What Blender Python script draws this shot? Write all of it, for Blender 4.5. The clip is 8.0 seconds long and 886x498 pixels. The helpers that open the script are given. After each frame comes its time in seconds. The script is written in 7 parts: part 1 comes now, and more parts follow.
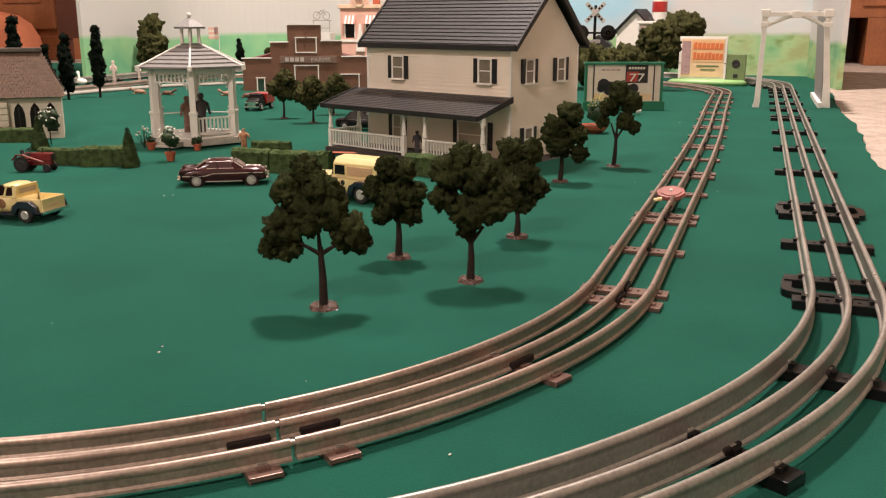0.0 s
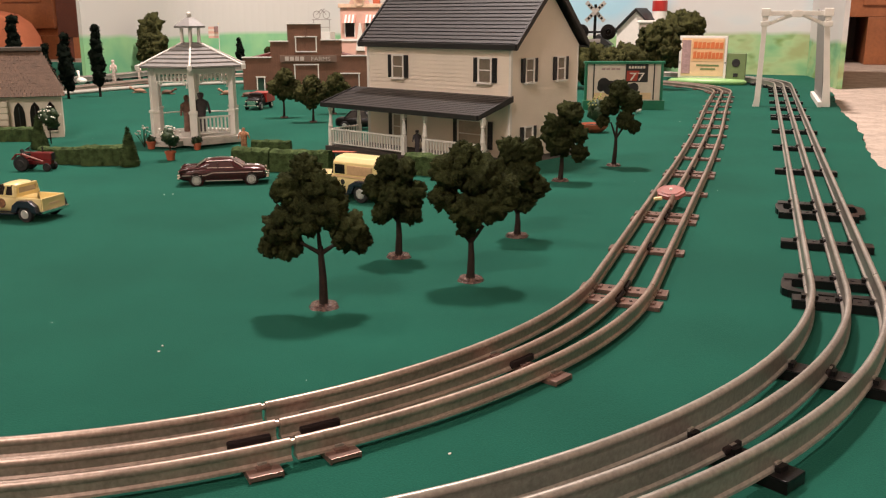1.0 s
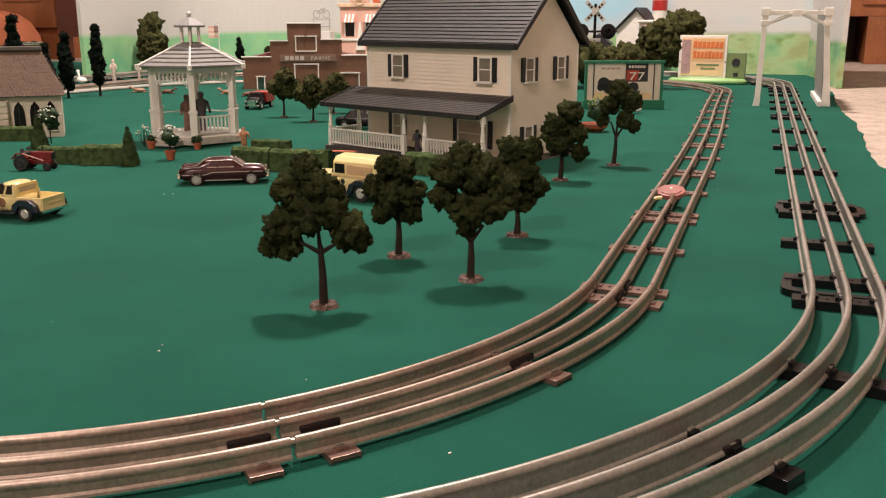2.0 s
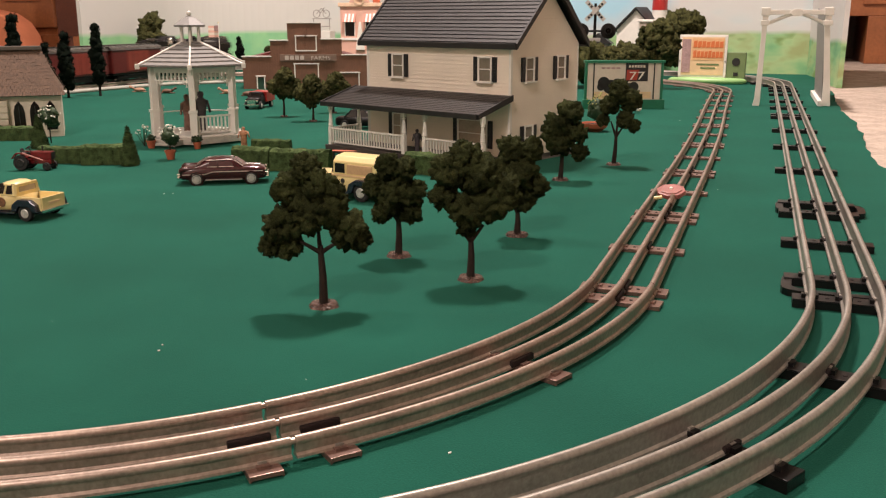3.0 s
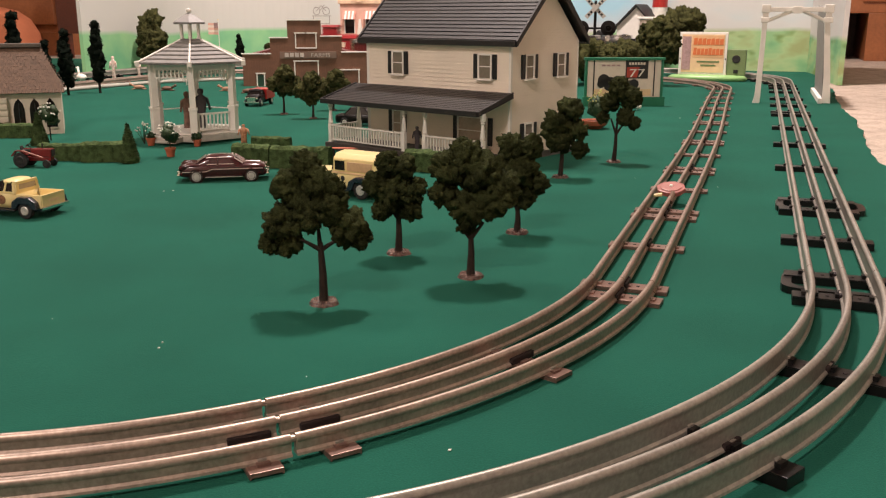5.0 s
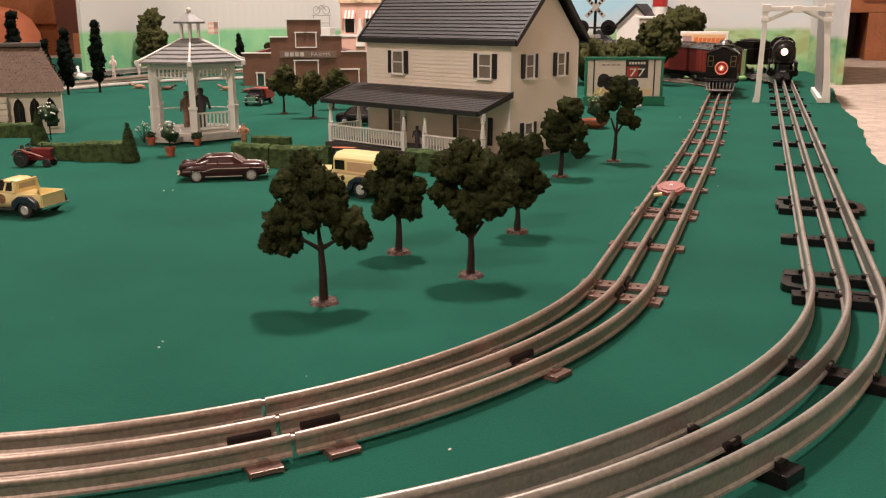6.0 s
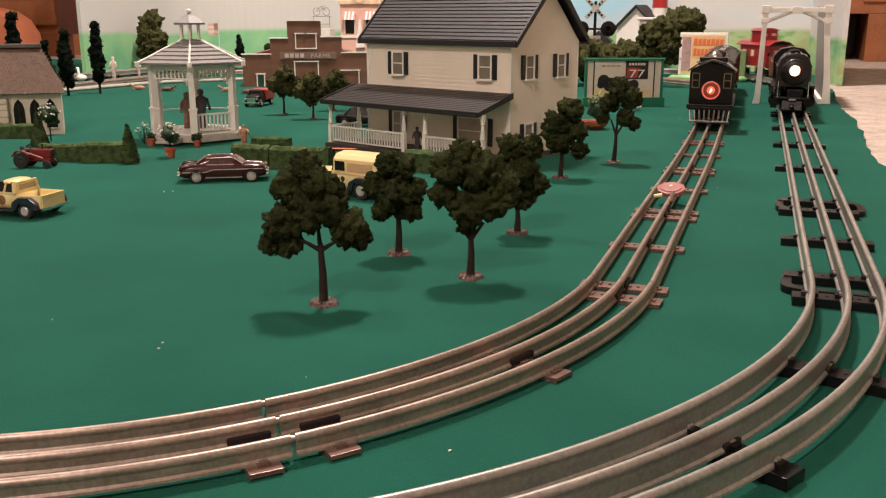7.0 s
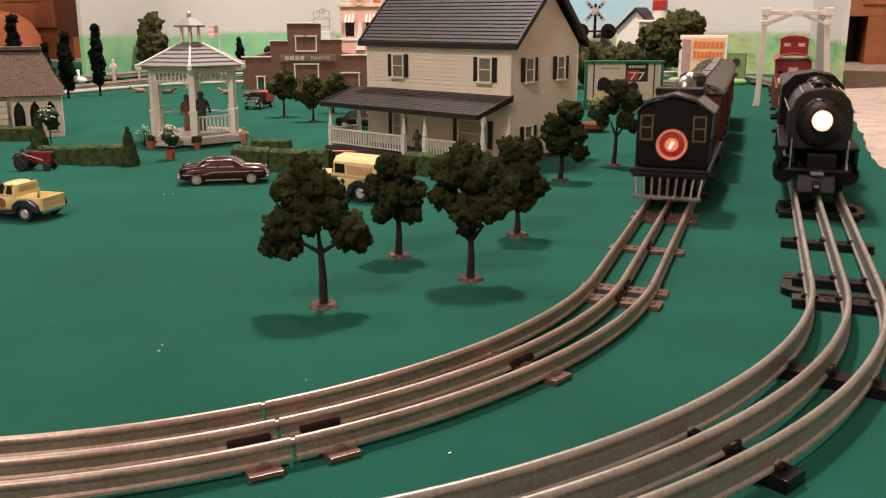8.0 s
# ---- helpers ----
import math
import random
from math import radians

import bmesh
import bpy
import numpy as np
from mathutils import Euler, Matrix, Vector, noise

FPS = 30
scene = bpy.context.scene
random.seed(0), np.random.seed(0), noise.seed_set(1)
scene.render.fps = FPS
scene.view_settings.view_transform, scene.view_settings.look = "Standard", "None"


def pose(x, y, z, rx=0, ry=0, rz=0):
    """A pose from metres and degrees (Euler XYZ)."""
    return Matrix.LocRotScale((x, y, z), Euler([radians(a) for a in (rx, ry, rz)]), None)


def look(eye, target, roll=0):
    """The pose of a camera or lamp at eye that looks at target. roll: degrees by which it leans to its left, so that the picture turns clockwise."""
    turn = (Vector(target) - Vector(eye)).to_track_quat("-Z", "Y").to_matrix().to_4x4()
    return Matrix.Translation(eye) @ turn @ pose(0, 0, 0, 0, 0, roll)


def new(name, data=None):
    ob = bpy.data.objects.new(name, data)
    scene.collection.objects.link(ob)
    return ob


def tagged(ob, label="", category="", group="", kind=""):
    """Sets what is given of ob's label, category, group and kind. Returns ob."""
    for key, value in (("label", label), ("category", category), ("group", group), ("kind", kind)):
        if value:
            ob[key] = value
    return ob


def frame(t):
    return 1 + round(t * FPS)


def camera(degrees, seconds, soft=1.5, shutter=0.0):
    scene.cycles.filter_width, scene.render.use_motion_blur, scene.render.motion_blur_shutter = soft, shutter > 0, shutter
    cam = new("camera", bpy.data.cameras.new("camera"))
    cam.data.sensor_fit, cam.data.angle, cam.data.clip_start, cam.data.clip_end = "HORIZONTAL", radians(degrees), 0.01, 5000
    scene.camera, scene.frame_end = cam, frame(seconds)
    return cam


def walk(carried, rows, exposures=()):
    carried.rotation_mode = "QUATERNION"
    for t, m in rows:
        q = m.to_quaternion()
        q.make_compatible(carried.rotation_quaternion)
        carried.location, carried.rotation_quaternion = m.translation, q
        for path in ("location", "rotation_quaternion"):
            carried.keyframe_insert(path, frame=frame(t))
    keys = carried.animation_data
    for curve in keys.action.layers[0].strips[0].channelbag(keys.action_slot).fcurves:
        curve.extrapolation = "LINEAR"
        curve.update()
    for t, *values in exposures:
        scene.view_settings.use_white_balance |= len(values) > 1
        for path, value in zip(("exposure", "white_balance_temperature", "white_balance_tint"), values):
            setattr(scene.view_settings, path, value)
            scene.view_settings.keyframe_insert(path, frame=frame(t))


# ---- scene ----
# ---- camera: nearly still, a slow nod ----
cam = camera(52.2, 8.0, soft=1.2, shutter=0.5)
EYE_Z = 0.1615


def view(dy):
    return pose(0, 0, EYE_Z, 90 - math.degrees(0.2505 - dy / 1600.0), 0, 18.907)


walk(cam, [(0.0, view(4.0)), (0.5, view(3.4)), (1.0, view(2.6)), (1.5, view(2.2)), (2.2, view(1.5)), (3.0, view(1.0)),
           (3.5, view(0.6)), (4.0, view(-1.0)), (4.5, view(-2.6)), (5.2, view(-3.9)), (6.0, view(-4.6)), (6.5, view(-4.1)),
           (7.0, view(-2.7)), (7.5, view(-1.1)), (8.0, view(1.6))], [(0.0, 0.03), (0.5, -0.02), (3.0, -0.04), (8.0, -0.05)])

# ---- light: a warm lit room, two ceiling lamps and an added fill lamp ----
world = bpy.data.worlds.new("room_air")
scene.world = world
world.use_nodes = True
world.node_tree.nodes["Background"].inputs[0].default_value = (1.0, 0.86, 0.72, 1)
world.node_tree.nodes["Background"].inputs[1].default_value = 0.025


def ceiling_lamp(name, x, y, z, size, watts, colour):
    d = bpy.data.lights.new(name, "AREA")
    d.shape, d.size, d.energy, d.color = "DISK", size, watts, colour
    ob = new(name, d)
    ob.matrix_world = look((x, y, z), (x, y, 0))
    return ob


WARM = (1.0, 0.842, 0.782)
ceiling_lamp("ceiling_lamp", -0.60, 1.75, 2.36, 0.26, 103, WARM)
ceiling_lamp("ceiling_lamp", -1.75, 1.2, 2.36, 0.36, 27, WARM)
# unseen fill lamp, added behind the camera to brighten fronts facing it
ceiling_lamp("ceiling_lamp", -0.40, -1.60, 2.36, 0.36, 68, WARM)
scene.view_settings.exposure = 0.0


# ---- materials ----
def mat(name, colour, rough=0.6, metal=0.0, vary=0.25, scale=60.0, fine=600.0, bump=0.15, spec=0.5, tone=None, coat=0.0, dist=0.0006):
    m = bpy.data.materials.new(name)
    m.use_nodes = True
    nt = m.node_tree
    n, l = nt.nodes, nt.links
    b = n["Principled BSDF"]
    b.inputs["Roughness"].default_value = rough
    b.inputs["Metallic"].default_value = metal
    b.inputs["Specular IOR Level"].default_value = spec
    b.inputs["Coat Weight"].default_value = coat
    tc = n.new("ShaderNodeTexCoord")
    n1, n2 = n.new("ShaderNodeTexNoise"), n.new("ShaderNodeTexNoise")
    n1.inputs["Scale"].default_value, n1.inputs["Detail"].default_value = scale, 4
    n2.inputs["Scale"].default_value, n2.inputs["Detail"].default_value = fine, 3
    l.new(tc.outputs["Object"], n1.inputs["Vector"])
    l.new(tc.outputs["Object"], n2.inputs["Vector"])
    add = n.new("ShaderNodeMath")
    add.operation = "MULTIPLY_ADD"
    add.inputs[1].default_value = 0.45
    l.new(n2.outputs["Fac"], add.inputs[0])
    half = n.new("ShaderNodeMath")
    half.operation = "MULTIPLY"
    half.inputs[1].default_value = 0.55
    l.new(n1.outputs["Fac"], half.inputs[0])
    l.new(half.outputs[0], add.inputs[2])
    ramp = n.new("ShaderNodeValToRGB")
    lo = [c * (1 - vary) for c in colour]
    hi = [min(1, c * (1 + vary)) for c in (tone or colour)]
    ramp.color_ramp.elements[0].position, ramp.color_ramp.elements[0].color = 0.32, (*lo, 1)
    ramp.color_ramp.elements[1].position, ramp.color_ramp.elements[1].color = 0.68, (*hi, 1)
    l.new(add.outputs[0], ramp.inputs[0])
    l.new(ramp.outputs[0], b.inputs["Base Color"])
    if bump:
        bp = n.new("ShaderNodeBump")
        bp.inputs["Strength"].default_value = bump
        bp.inputs["Distance"].default_value = dist
        l.new(n2.outputs["Fac"], bp.inputs["Height"])
        l.new(bp.outputs[0], b.inputs["Normal"])
    return m


def glow(name, colour, strength):
    m = bpy.data.materials.new(name)
    m.use_nodes = True
    b = m.node_tree.nodes["Principled BSDF"]
    b.inputs["Base Color"].default_value = (*colour, 1)
    b.inputs["Emission Color"].default_value = (*colour, 1)
    b.inputs["Emission Strength"].default_value = strength
    return m


def striped(m, period, axis, depth=0.6, dist=0.0006, sharp=0.75):
    """Adds fine parallel relief (clapboards, planks, shingles' courses) to a material, along an object axis."""
    nt = m.node_tree
    n, l = nt.nodes, nt.links
    tc = n.new("ShaderNodeTexCoord")
    sx = n.new("ShaderNodeSeparateXYZ")
    l.new(tc.outputs["Object"], sx.inputs[0])
    d = n.new("ShaderNodeMath")
    d.operation = "DIVIDE"
    d.inputs[1].default_value = period
    l.new(sx.outputs[axis], d.inputs[0])
    f = n.new("ShaderNodeMath")
    f.operation = "FRACT"
    l.new(d.outputs[0], f.inputs[0])
    bp = n.new("ShaderNodeBump")
    bp.inputs["Strength"].default_value = depth
    bp.inputs["Distance"].default_value = dist
    l.new(f.outputs[0], bp.inputs["Height"])
    l.new(bp.outputs[0], n["Principled BSDF"].inputs["Normal"])
    return m


M_FELT = mat("green_felt", (0.0080, 0.072, 0.0490), 0.95, 0, 0.26, 9, 1100, 0.35, 0.10)
M_FELT.node_tree.nodes["Principled BSDF"].inputs["Sheen Weight"].default_value = 0.16
M_FELT.node_tree.nodes["Principled BSDF"].inputs["Sheen Roughness"].default_value = 0.45
M_FELT.node_tree.nodes["Principled BSDF"].inputs["Sheen Tint"].default_value = (0.22, 0.85, 0.62, 1)
M_CARPET = mat("cream_carpet", (0.46, 0.375, 0.31), 0.95, 0, 0.28, 25, 160, 0.6, 0.1, dist=0.004)
M_RAIL = mat("rail_steel", (0.37, 0.285, 0.235), 0.40, 0.62, 0.35, 35, 500, 0.10)
M_RAIL_OUT = mat("dull_rail_steel", (0.37, 0.335, 0.295), 0.42, 0.62, 0.3, 30, 500, 0.10)
M_TIE = mat("brown_tie_paint", (0.21, 0.125, 0.10), 0.32, 0.45, 0.25, 120, 900, 0.1)
M_TIE_BLACK = mat("black_tie_paint", (0.006, 0.005, 0.005), 0.34, 0.0, 0.3, 100, 900, 0.1, 0.35)
M_FIBRE = mat("black_fibre", (0.016, 0.009, 0.009), 0.6, spec=0.3)
M_PORCHROOF = mat("dark_brown_porch_roof", (0.0155, 0.0120, 0.0112), 0.42, 0, 0.3, 160, 1200, 0.3)
M_CREAM = striped(mat("cream_siding", (0.85, 0.750, 0.635), 0.6, 0, 0.05, 30, 700, 0), 0.0031, "Z", 0.4, 0.0006)
M_WHITE = mat("white_plastic", (0.78, 0.74, 0.68), 0.5, 0, 0.06, 80, 900, 0.05)
M_ROOF = mat("charcoal_shingle", (0.019, 0.0160, 0.0155), 0.5, 0, 0.3, 200, 1500, 0.3)
M_DARKTRIM = mat("dark_trim", (0.016, 0.014, 0.014), 0.5, 0, 0.2)
M_SHUTTER = mat("black_shutter", (0.012, 0.011, 0.012), 0.5)
M_GLASS = mat("dim_window_pane", (0.20, 0.17, 0.13), 0.12, 0, 0.2, 60, 300, 0)
M_PALEPANE = mat("curtained_window_pane", (0.46, 0.38, 0.30), 0.2, 0, 0.15, 60, 300, 0)
M_DARKGLASS = mat("dark_window_pane", (0.014, 0.010, 0.009), 0.12, 0, 0.3, 60, 300, 0, 0.3)
M_BARK = mat("brown_bark", (0.026, 0.017, 0.013), 0.85, 0, 0.35, 300, 1500, 0.5, 0.2)
M_TREEBASE = mat("mottled_tree_base", (0.020, 0.009, 0.007), 0.2, 0, 0.6, 420, 900, 1.0, 0.7, tone=(0.115, 0.062, 0.050), dist=0.0016)
# near-black to olive patches put crumb shade and highlights into the colour
M_LEAF = mat("dark_clump_foliage", (0.0016, 0.0032, 0.0015), 0.95, 0, 0.5, 45, 1300, 1.0, 0.05, tone=(0.046, 0.053, 0.020), dist=0.0014)
M_LEAF_FAR = mat("olive_clump_foliage", (0.009, 0.013, 0.005), 0.95, 0, 0.5, 75, 900, 0.9, 0.1, tone=(0.066, 0.066, 0.024), dist=0.0012)
M_HEDGE = mat("hedge_flock", (0.016, 0.030, 0.011), 0.95, 0, 0.45, 150, 1000, 0.9, 0.1, tone=(0.074, 0.108, 0.041), dist=0.001)
M_CYPRESS = mat("near_black_conifer", (0.004, 0.007, 0.004), 0.95, 0, 0.5, 150, 900, 0.8, 0.1)
M_BARN = striped(mat("brown_plank_wall", (0.155, 0.070, 0.040), 0.75, 0, 0.22, 40, 400, 0), 0.006, "X", 0.5, 0.0006)
M_WOOD = mat("stained_wood", (0.31, 0.108, 0.041), 0.38, 0, 0.25, 12, 90, 0.05)
M_DARKWOOD = mat("dark_red_wood", (0.085, 0.020, 0.010), 0.4, 0, 0.25, 12, 90, 0.05)
M_ORANGE = mat("orange_upholstery", (0.52, 0.165, 0.078), 0.85, 0, 0.12, 15, 300, 0.2)
M_STONE = mat("church_stucco", (0.62, 0.55, 0.45), 0.8, 0, 0.1, 60, 500, 0.3)
M_SHINGLE = mat("brown_shingle", (0.100, 0.060, 0.038), 0.85, 0, 0.35, 150, 900, 0.4)
M_GREYROOF = mat("pale_grey_roof", (0.21, 0.20, 0.19), 0.5, 0, 0.15, 90, 700, 0.15)
M_YELLOW = mat("cream_yellow_paint", (0.75, 0.60, 0.28), 0.3, 0, 0.06, 60, 600, 0, coat=0.3)
M_NAVY = mat("dark_blue_paint", (0.016, 0.017, 0.030), 0.25, 0, 0.1, 60, 600, 0, coat=0.4)
M_MAROON = mat("maroon_paint", (0.040, 0.0018, 0.0045), 0.2, 0, 0.1, 60, 600, 0, coat=0.35)
M_RED = mat("red_paint", (0.40, 0.020, 0.018), 0.32, 0, 0.12, 60, 600, 0, coat=0.3)
M_TRACTOR = mat("tractor_red", (0.16, 0.009, 0.011), 0.28, 0, 0.15, 60, 600, 0, coat=0.3)
M_CHROME = mat("chrome", (0.80, 0.76, 0.70), 0.15, 1.0, 0.05, 60, 600, 0)
M_HUB = mat("pale_metal_hub", (0.52, 0.50, 0.47), 0.42, 0.35, 0.25, 300, 900, 0.1)
M_TYRE = mat("black_rubber", (0.014, 0.013, 0.013), 0.75)
M_BLACK = mat("satin_black_metal", (0.0048, 0.0034, 0.0030), 0.36, 0.05, 0.3, 80, 900, 0.15, 0.24)
M_OXIDE = mat("oxide_red_car", (0.105, 0.013, 0.011), 0.4, 0, 0.15, 60, 600, 0.05)
M_MUSTARD = mat("mustard_car_paint", (0.42, 0.30, 0.09), 0.45, 0, 0.2, 60, 600, 0.05)
M_TAN = mat("brown_car_paint", (0.17, 0.068, 0.036), 0.5, 0, 0.2, 60, 600, 0.05)
M_GREYCAR = mat("grey_metal_car", (0.34, 0.31, 0.29), 0.42, 0.4, 0.15, 60, 600, 0.05)
M_PINK = mat("pink_stucco", (0.72, 0.42, 0.33), 0.7, 0, 0.08)
M_SIGNGREEN = mat("sign_green", (0.015, 0.17, 0.09), 0.45, 0, 0.1)
M_PAPER = mat("printed_paper", (0.72, 0.62, 0.52), 0.6, 0, 0.08, 60, 400, 0)
M_MOUND = mat("pale_green_plastic", (0.30, 0.52, 0.20), 0.35, 0, 0.1)
M_OLIVEBOX = mat("olive_box", (0.16, 0.22, 0.09), 0.5, 0, 0.12)
M_ADORANGE = mat("orange_print", (0.66, 0.17, 0.05), 0.6, 0, 0.1)
M_ADYELLOW = mat("yellow_print", (0.78, 0.55, 0.32), 0.6, 0, 0.1)
M_ADMAUVE = mat("mauve_print", (0.42, 0.27, 0.26), 0.6, 0, 0.35, 120, 400, 0)
M_ADRED = mat("red_print", (0.42, 0.05, 0.03), 0.6, 0, 0.15)
M_ROAD = mat("pale_grey_kerb", (0.36, 0.35, 0.30), 0.8, 0, 0.15)
M_TERRA = mat("terracotta", (0.42, 0.10, 0.045), 0.7, 0, 0.15)
M_FLOWER = mat("white_petal", (0.80, 0.76, 0.68), 0.7, 0, 0.1)
M_LEAFGREEN = mat("leaf_green", (0.020, 0.044, 0.012), 0.7, 0, 0.4, 200, 800, 0.3)
M_SKIN = mat("painted_figure", (0.20, 0.11, 0.08), 0.6, 0, 0.5, 150, 500, 0.1)
M_DARKFIG = mat("dark_figure", (0.055, 0.045, 0.05), 0.6, 0, 0.5, 150, 500, 0.1)
M_WALL = mat("room_wall_paint", (0.70, 0.63, 0.54), 0.8, 0, 0.04, 3, 60, 0.05)
M_CEIL = mat("ceiling_paint", (0.78, 0.75, 0.70), 0.9, 0, 0.03, 3, 60, 0.05)
M_LAMP = glow("headlamp_glow", (1.0, 0.80, 0.56), 14.0)
M_REDLAMP = glow("red_lamp_glow", (0.70, 0.19, 0.13), 0.42)
M_HOTLAMP = glow("lamp_filament_glow", (1.0, 0.50, 0.28), 6.0)


def backdrop_paint():
    """Painted scenery: cloudy sky above, soft green hills below."""
    m = bpy.data.materials.new("painted_backdrop")
    m.use_nodes = True
    nt = m.node_tree
    n, l = nt.nodes, nt.links
    b = n["Principled BSDF"]
    b.inputs["Roughness"].default_value = 0.75
    tc = n.new("ShaderNodeTexCoord")
    sx = n.new("ShaderNodeSeparateXYZ")
    l.new(tc.outputs["Object"], sx.inputs[0])

    def noise_tex(scale, detail=4, sq=(1, 1, 1)):
        mp = n.new("ShaderNodeMapping")
        mp.inputs["Scale"].default_value = sq
        l.new(tc.outputs["Object"], mp.inputs[0])
        t = n.new("ShaderNodeTexNoise")
        t.inputs["Scale"].default_value, t.inputs["Detail"].default_value = scale, detail
        l.new(mp.outputs[0], t.inputs["Vector"])
        return t.outputs["Fac"]

    def ramp(src, stops):
        r = n.new("ShaderNodeValToRGB")
        while len(r.color_ramp.elements) < len(stops):
            r.color_ramp.elements.new(0.5)
        for e, (p, c) in zip(r.color_ramp.elements, stops):
            e.position, e.color = p, (*c, 1)
        l.new(src, r.inputs[0])
        return r.outputs[0]

    def mix(fac, a, c):
        x = n.new("ShaderNodeMix")
        x.data_type = "RGBA"
        l.new(fac, x.inputs[0])
        l.new(a, x.inputs[6])
        l.new(c, x.inputs[7])
        return x.outputs[2]

    def calc(op, a, c):
        x = n.new("ShaderNodeMath")
        x.operation = op
        for i, q in enumerate((a, c)):
            if isinstance(q, (int, float)):
                x.inputs[i].default_value = q
            else:
                l.new(q, x.inputs[i])
        x.use_clamp = False
        return x.outputs[0]

    sky = ramp(noise_tex(2.6, 3, (1, 1, 2)), [(0.24, (0.46, 0.60, 0.64)), (0.36, (0.60, 0.60, 0.58)), (0.6, (0.58, 0.53, 0.50))])
    west = n.new("ShaderNodeClamp")
    l.new(calc("MULTIPLY", calc("SUBTRACT", -0.75, sx.outputs["X"]), 1.1), west.inputs[0])
    cream = n.new("ShaderNodeRGB")
    cream.outputs[0].default_value = (0.615, 0.60, 0.56, 1)
    sky = mix(west.outputs[0], sky, cream.outputs[0])
    blue = n.new("ShaderNodeRGB")
    blue.outputs[0].default_value = (0.36, 0.60, 0.72, 1)
    away = calc("ADD", calc("POWER", calc("ABSOLUTE", calc("MULTIPLY", calc("ADD", sx.outputs["X"], 0.52), 3.6), 0), 2.0), calc("POWER", calc("ABSOLUTE", calc("MULTIPLY", calc("SUBTRACT", sx.outputs["Z"], 0.24), 7.0), 0), 2.0))
    near = n.new("ShaderNodeClamp")
    l.new(calc("MULTIPLY", calc("SUBTRACT", calc("ADD", 0.62, calc("MULTIPLY", noise_tex(9, 4), 0.8)), away), 1.4), near.inputs[0])
    sky = mix(near.outputs[0], sky, blue.outputs[0])
    hill = ramp(noise_tex(7, 3, (1, 1, 2)), [(0.32, (0.13, 0.34, 0.17)), (0.45, (0.24, 0.46, 0.22)), (0.56, (0.38, 0.52, 0.25)), (0.68, (0.34, 0.38, 0.17))])
    shrub = ramp(noise_tex(26, 3), [(0.0, (0.10, 0.22, 0.07)), (1.0, (0.26, 0.36, 0.12))])
    spots = calc("MULTIPLY", calc("SUBTRACT", noise_tex(13, 2, (1, 1, 1.6)), 0.56), 9.0)
    sp = n.new("ShaderNodeClamp")
    l.new(spots, sp.inputs[0])
    hill = mix(sp.outputs[0], hill, shrub)
    fresh = ramp(noise_tex(9, 3), [(0.3, (0.16, 0.46, 0.25)), (0.7, (0.34, 0.62, 0.30))])
    hill = mix(west.outputs[0], hill, fresh)
    line = calc("ADD", calc("MULTIPLY", noise_tex(2.2, 2, (1, 1, 0.01)), 0.10), 0.055)
    edge = calc("MULTIPLY", calc("SUBTRACT", sx.outputs["Z"], line), 70.0)
    cl = n.new("ShaderNodeClamp")
    l.new(edge, cl.inputs[0])
    l.new(mix(cl.outputs[0], hill, sky), b.inputs["Base Color"])
    return m


M_BACKDROP = backdrop_paint()


# ---- mesh helpers ----
def link_mesh(name, bm, material, smooth=False):
    me = bpy.data.meshes.new(name)
    bmesh.ops.recalc_face_normals(bm, faces=bm.faces)
    if smooth:
        for f in bm.faces:
            f.smooth = True
    bm.to_mesh(me)
    bm.free()
    for x in (material if isinstance(material, (list, tuple)) else [material]):
        me.materials.append(x)
    return new(name, me)


def part(name, bm, material, parent, label="", smooth=False):
    ob = link_mesh(name, bm, material, smooth)
    ob.parent = parent
    if label:
        tagged(ob, label)
    return ob


def thing(name, m, label, category, group="", kind=""):
    ob = new(name)
    ob.empty_display_size = 0.01
    ob.matrix_basis = m
    return tagged(ob, label, category, group, kind)


def solo(name, bm, material, label, category, m=None, group="", kind="", smooth=False):
    ob = link_mesh(name, bm, material, smooth)
    if m is not None:
        ob.matrix_basis = m
    return tagged(ob, label, category, group, kind)


def box(x0, x1, y0, y1, z0, z1, bevel=0.0, bm=None, mi=0):
    own = bm is None
    b = bmesh.new()
    bmesh.ops.create_cube(b, size=1)
    for v in b.verts:
        v.co = Vector(((x0 + x1) / 2 + v.co.x * (x1 - x0), (y0 + y1) / 2 + v.co.y * (y1 - y0), (z0 + z1) / 2 + v.co.z * (z1 - z0)))
    if bevel:
        bmesh.ops.bevel(b, geom=list(b.edges), offset=bevel, segments=2, profile=0.6, affect="EDGES")
    return b if own else join(bm, b, mi)


def join(bm, b, mi=0, m=None):
    """Adds the mesh b to bm."""
    if m is not None:
        b.transform(m)
    vs = [bm.verts.new(v.co) for v in b.verts]
    b.verts.index_update()
    for f in b.faces:
        try:
            nf = bm.faces.new([vs[v.index] for v in f.verts])
            nf.material_index, nf.smooth = mi, f.smooth
        except ValueError:
            pass
    b.free()
    return bm


def tube(p, q, r0, r1=None, seg=10):
    """A tapered rod from p to q."""
    r1 = r0 if r1 is None else r1
    p, q = Vector(p), Vector(q)
    b = bmesh.new()
    bmesh.ops.create_cone(b, cap_ends=True, segments=seg, radius1=r0, radius2=r1, depth=(q - p).length)
    b.transform(Matrix.Translation((p + q) / 2) @ (q - p).to_track_quat("Z", "Y").to_matrix().to_4x4())
    return b


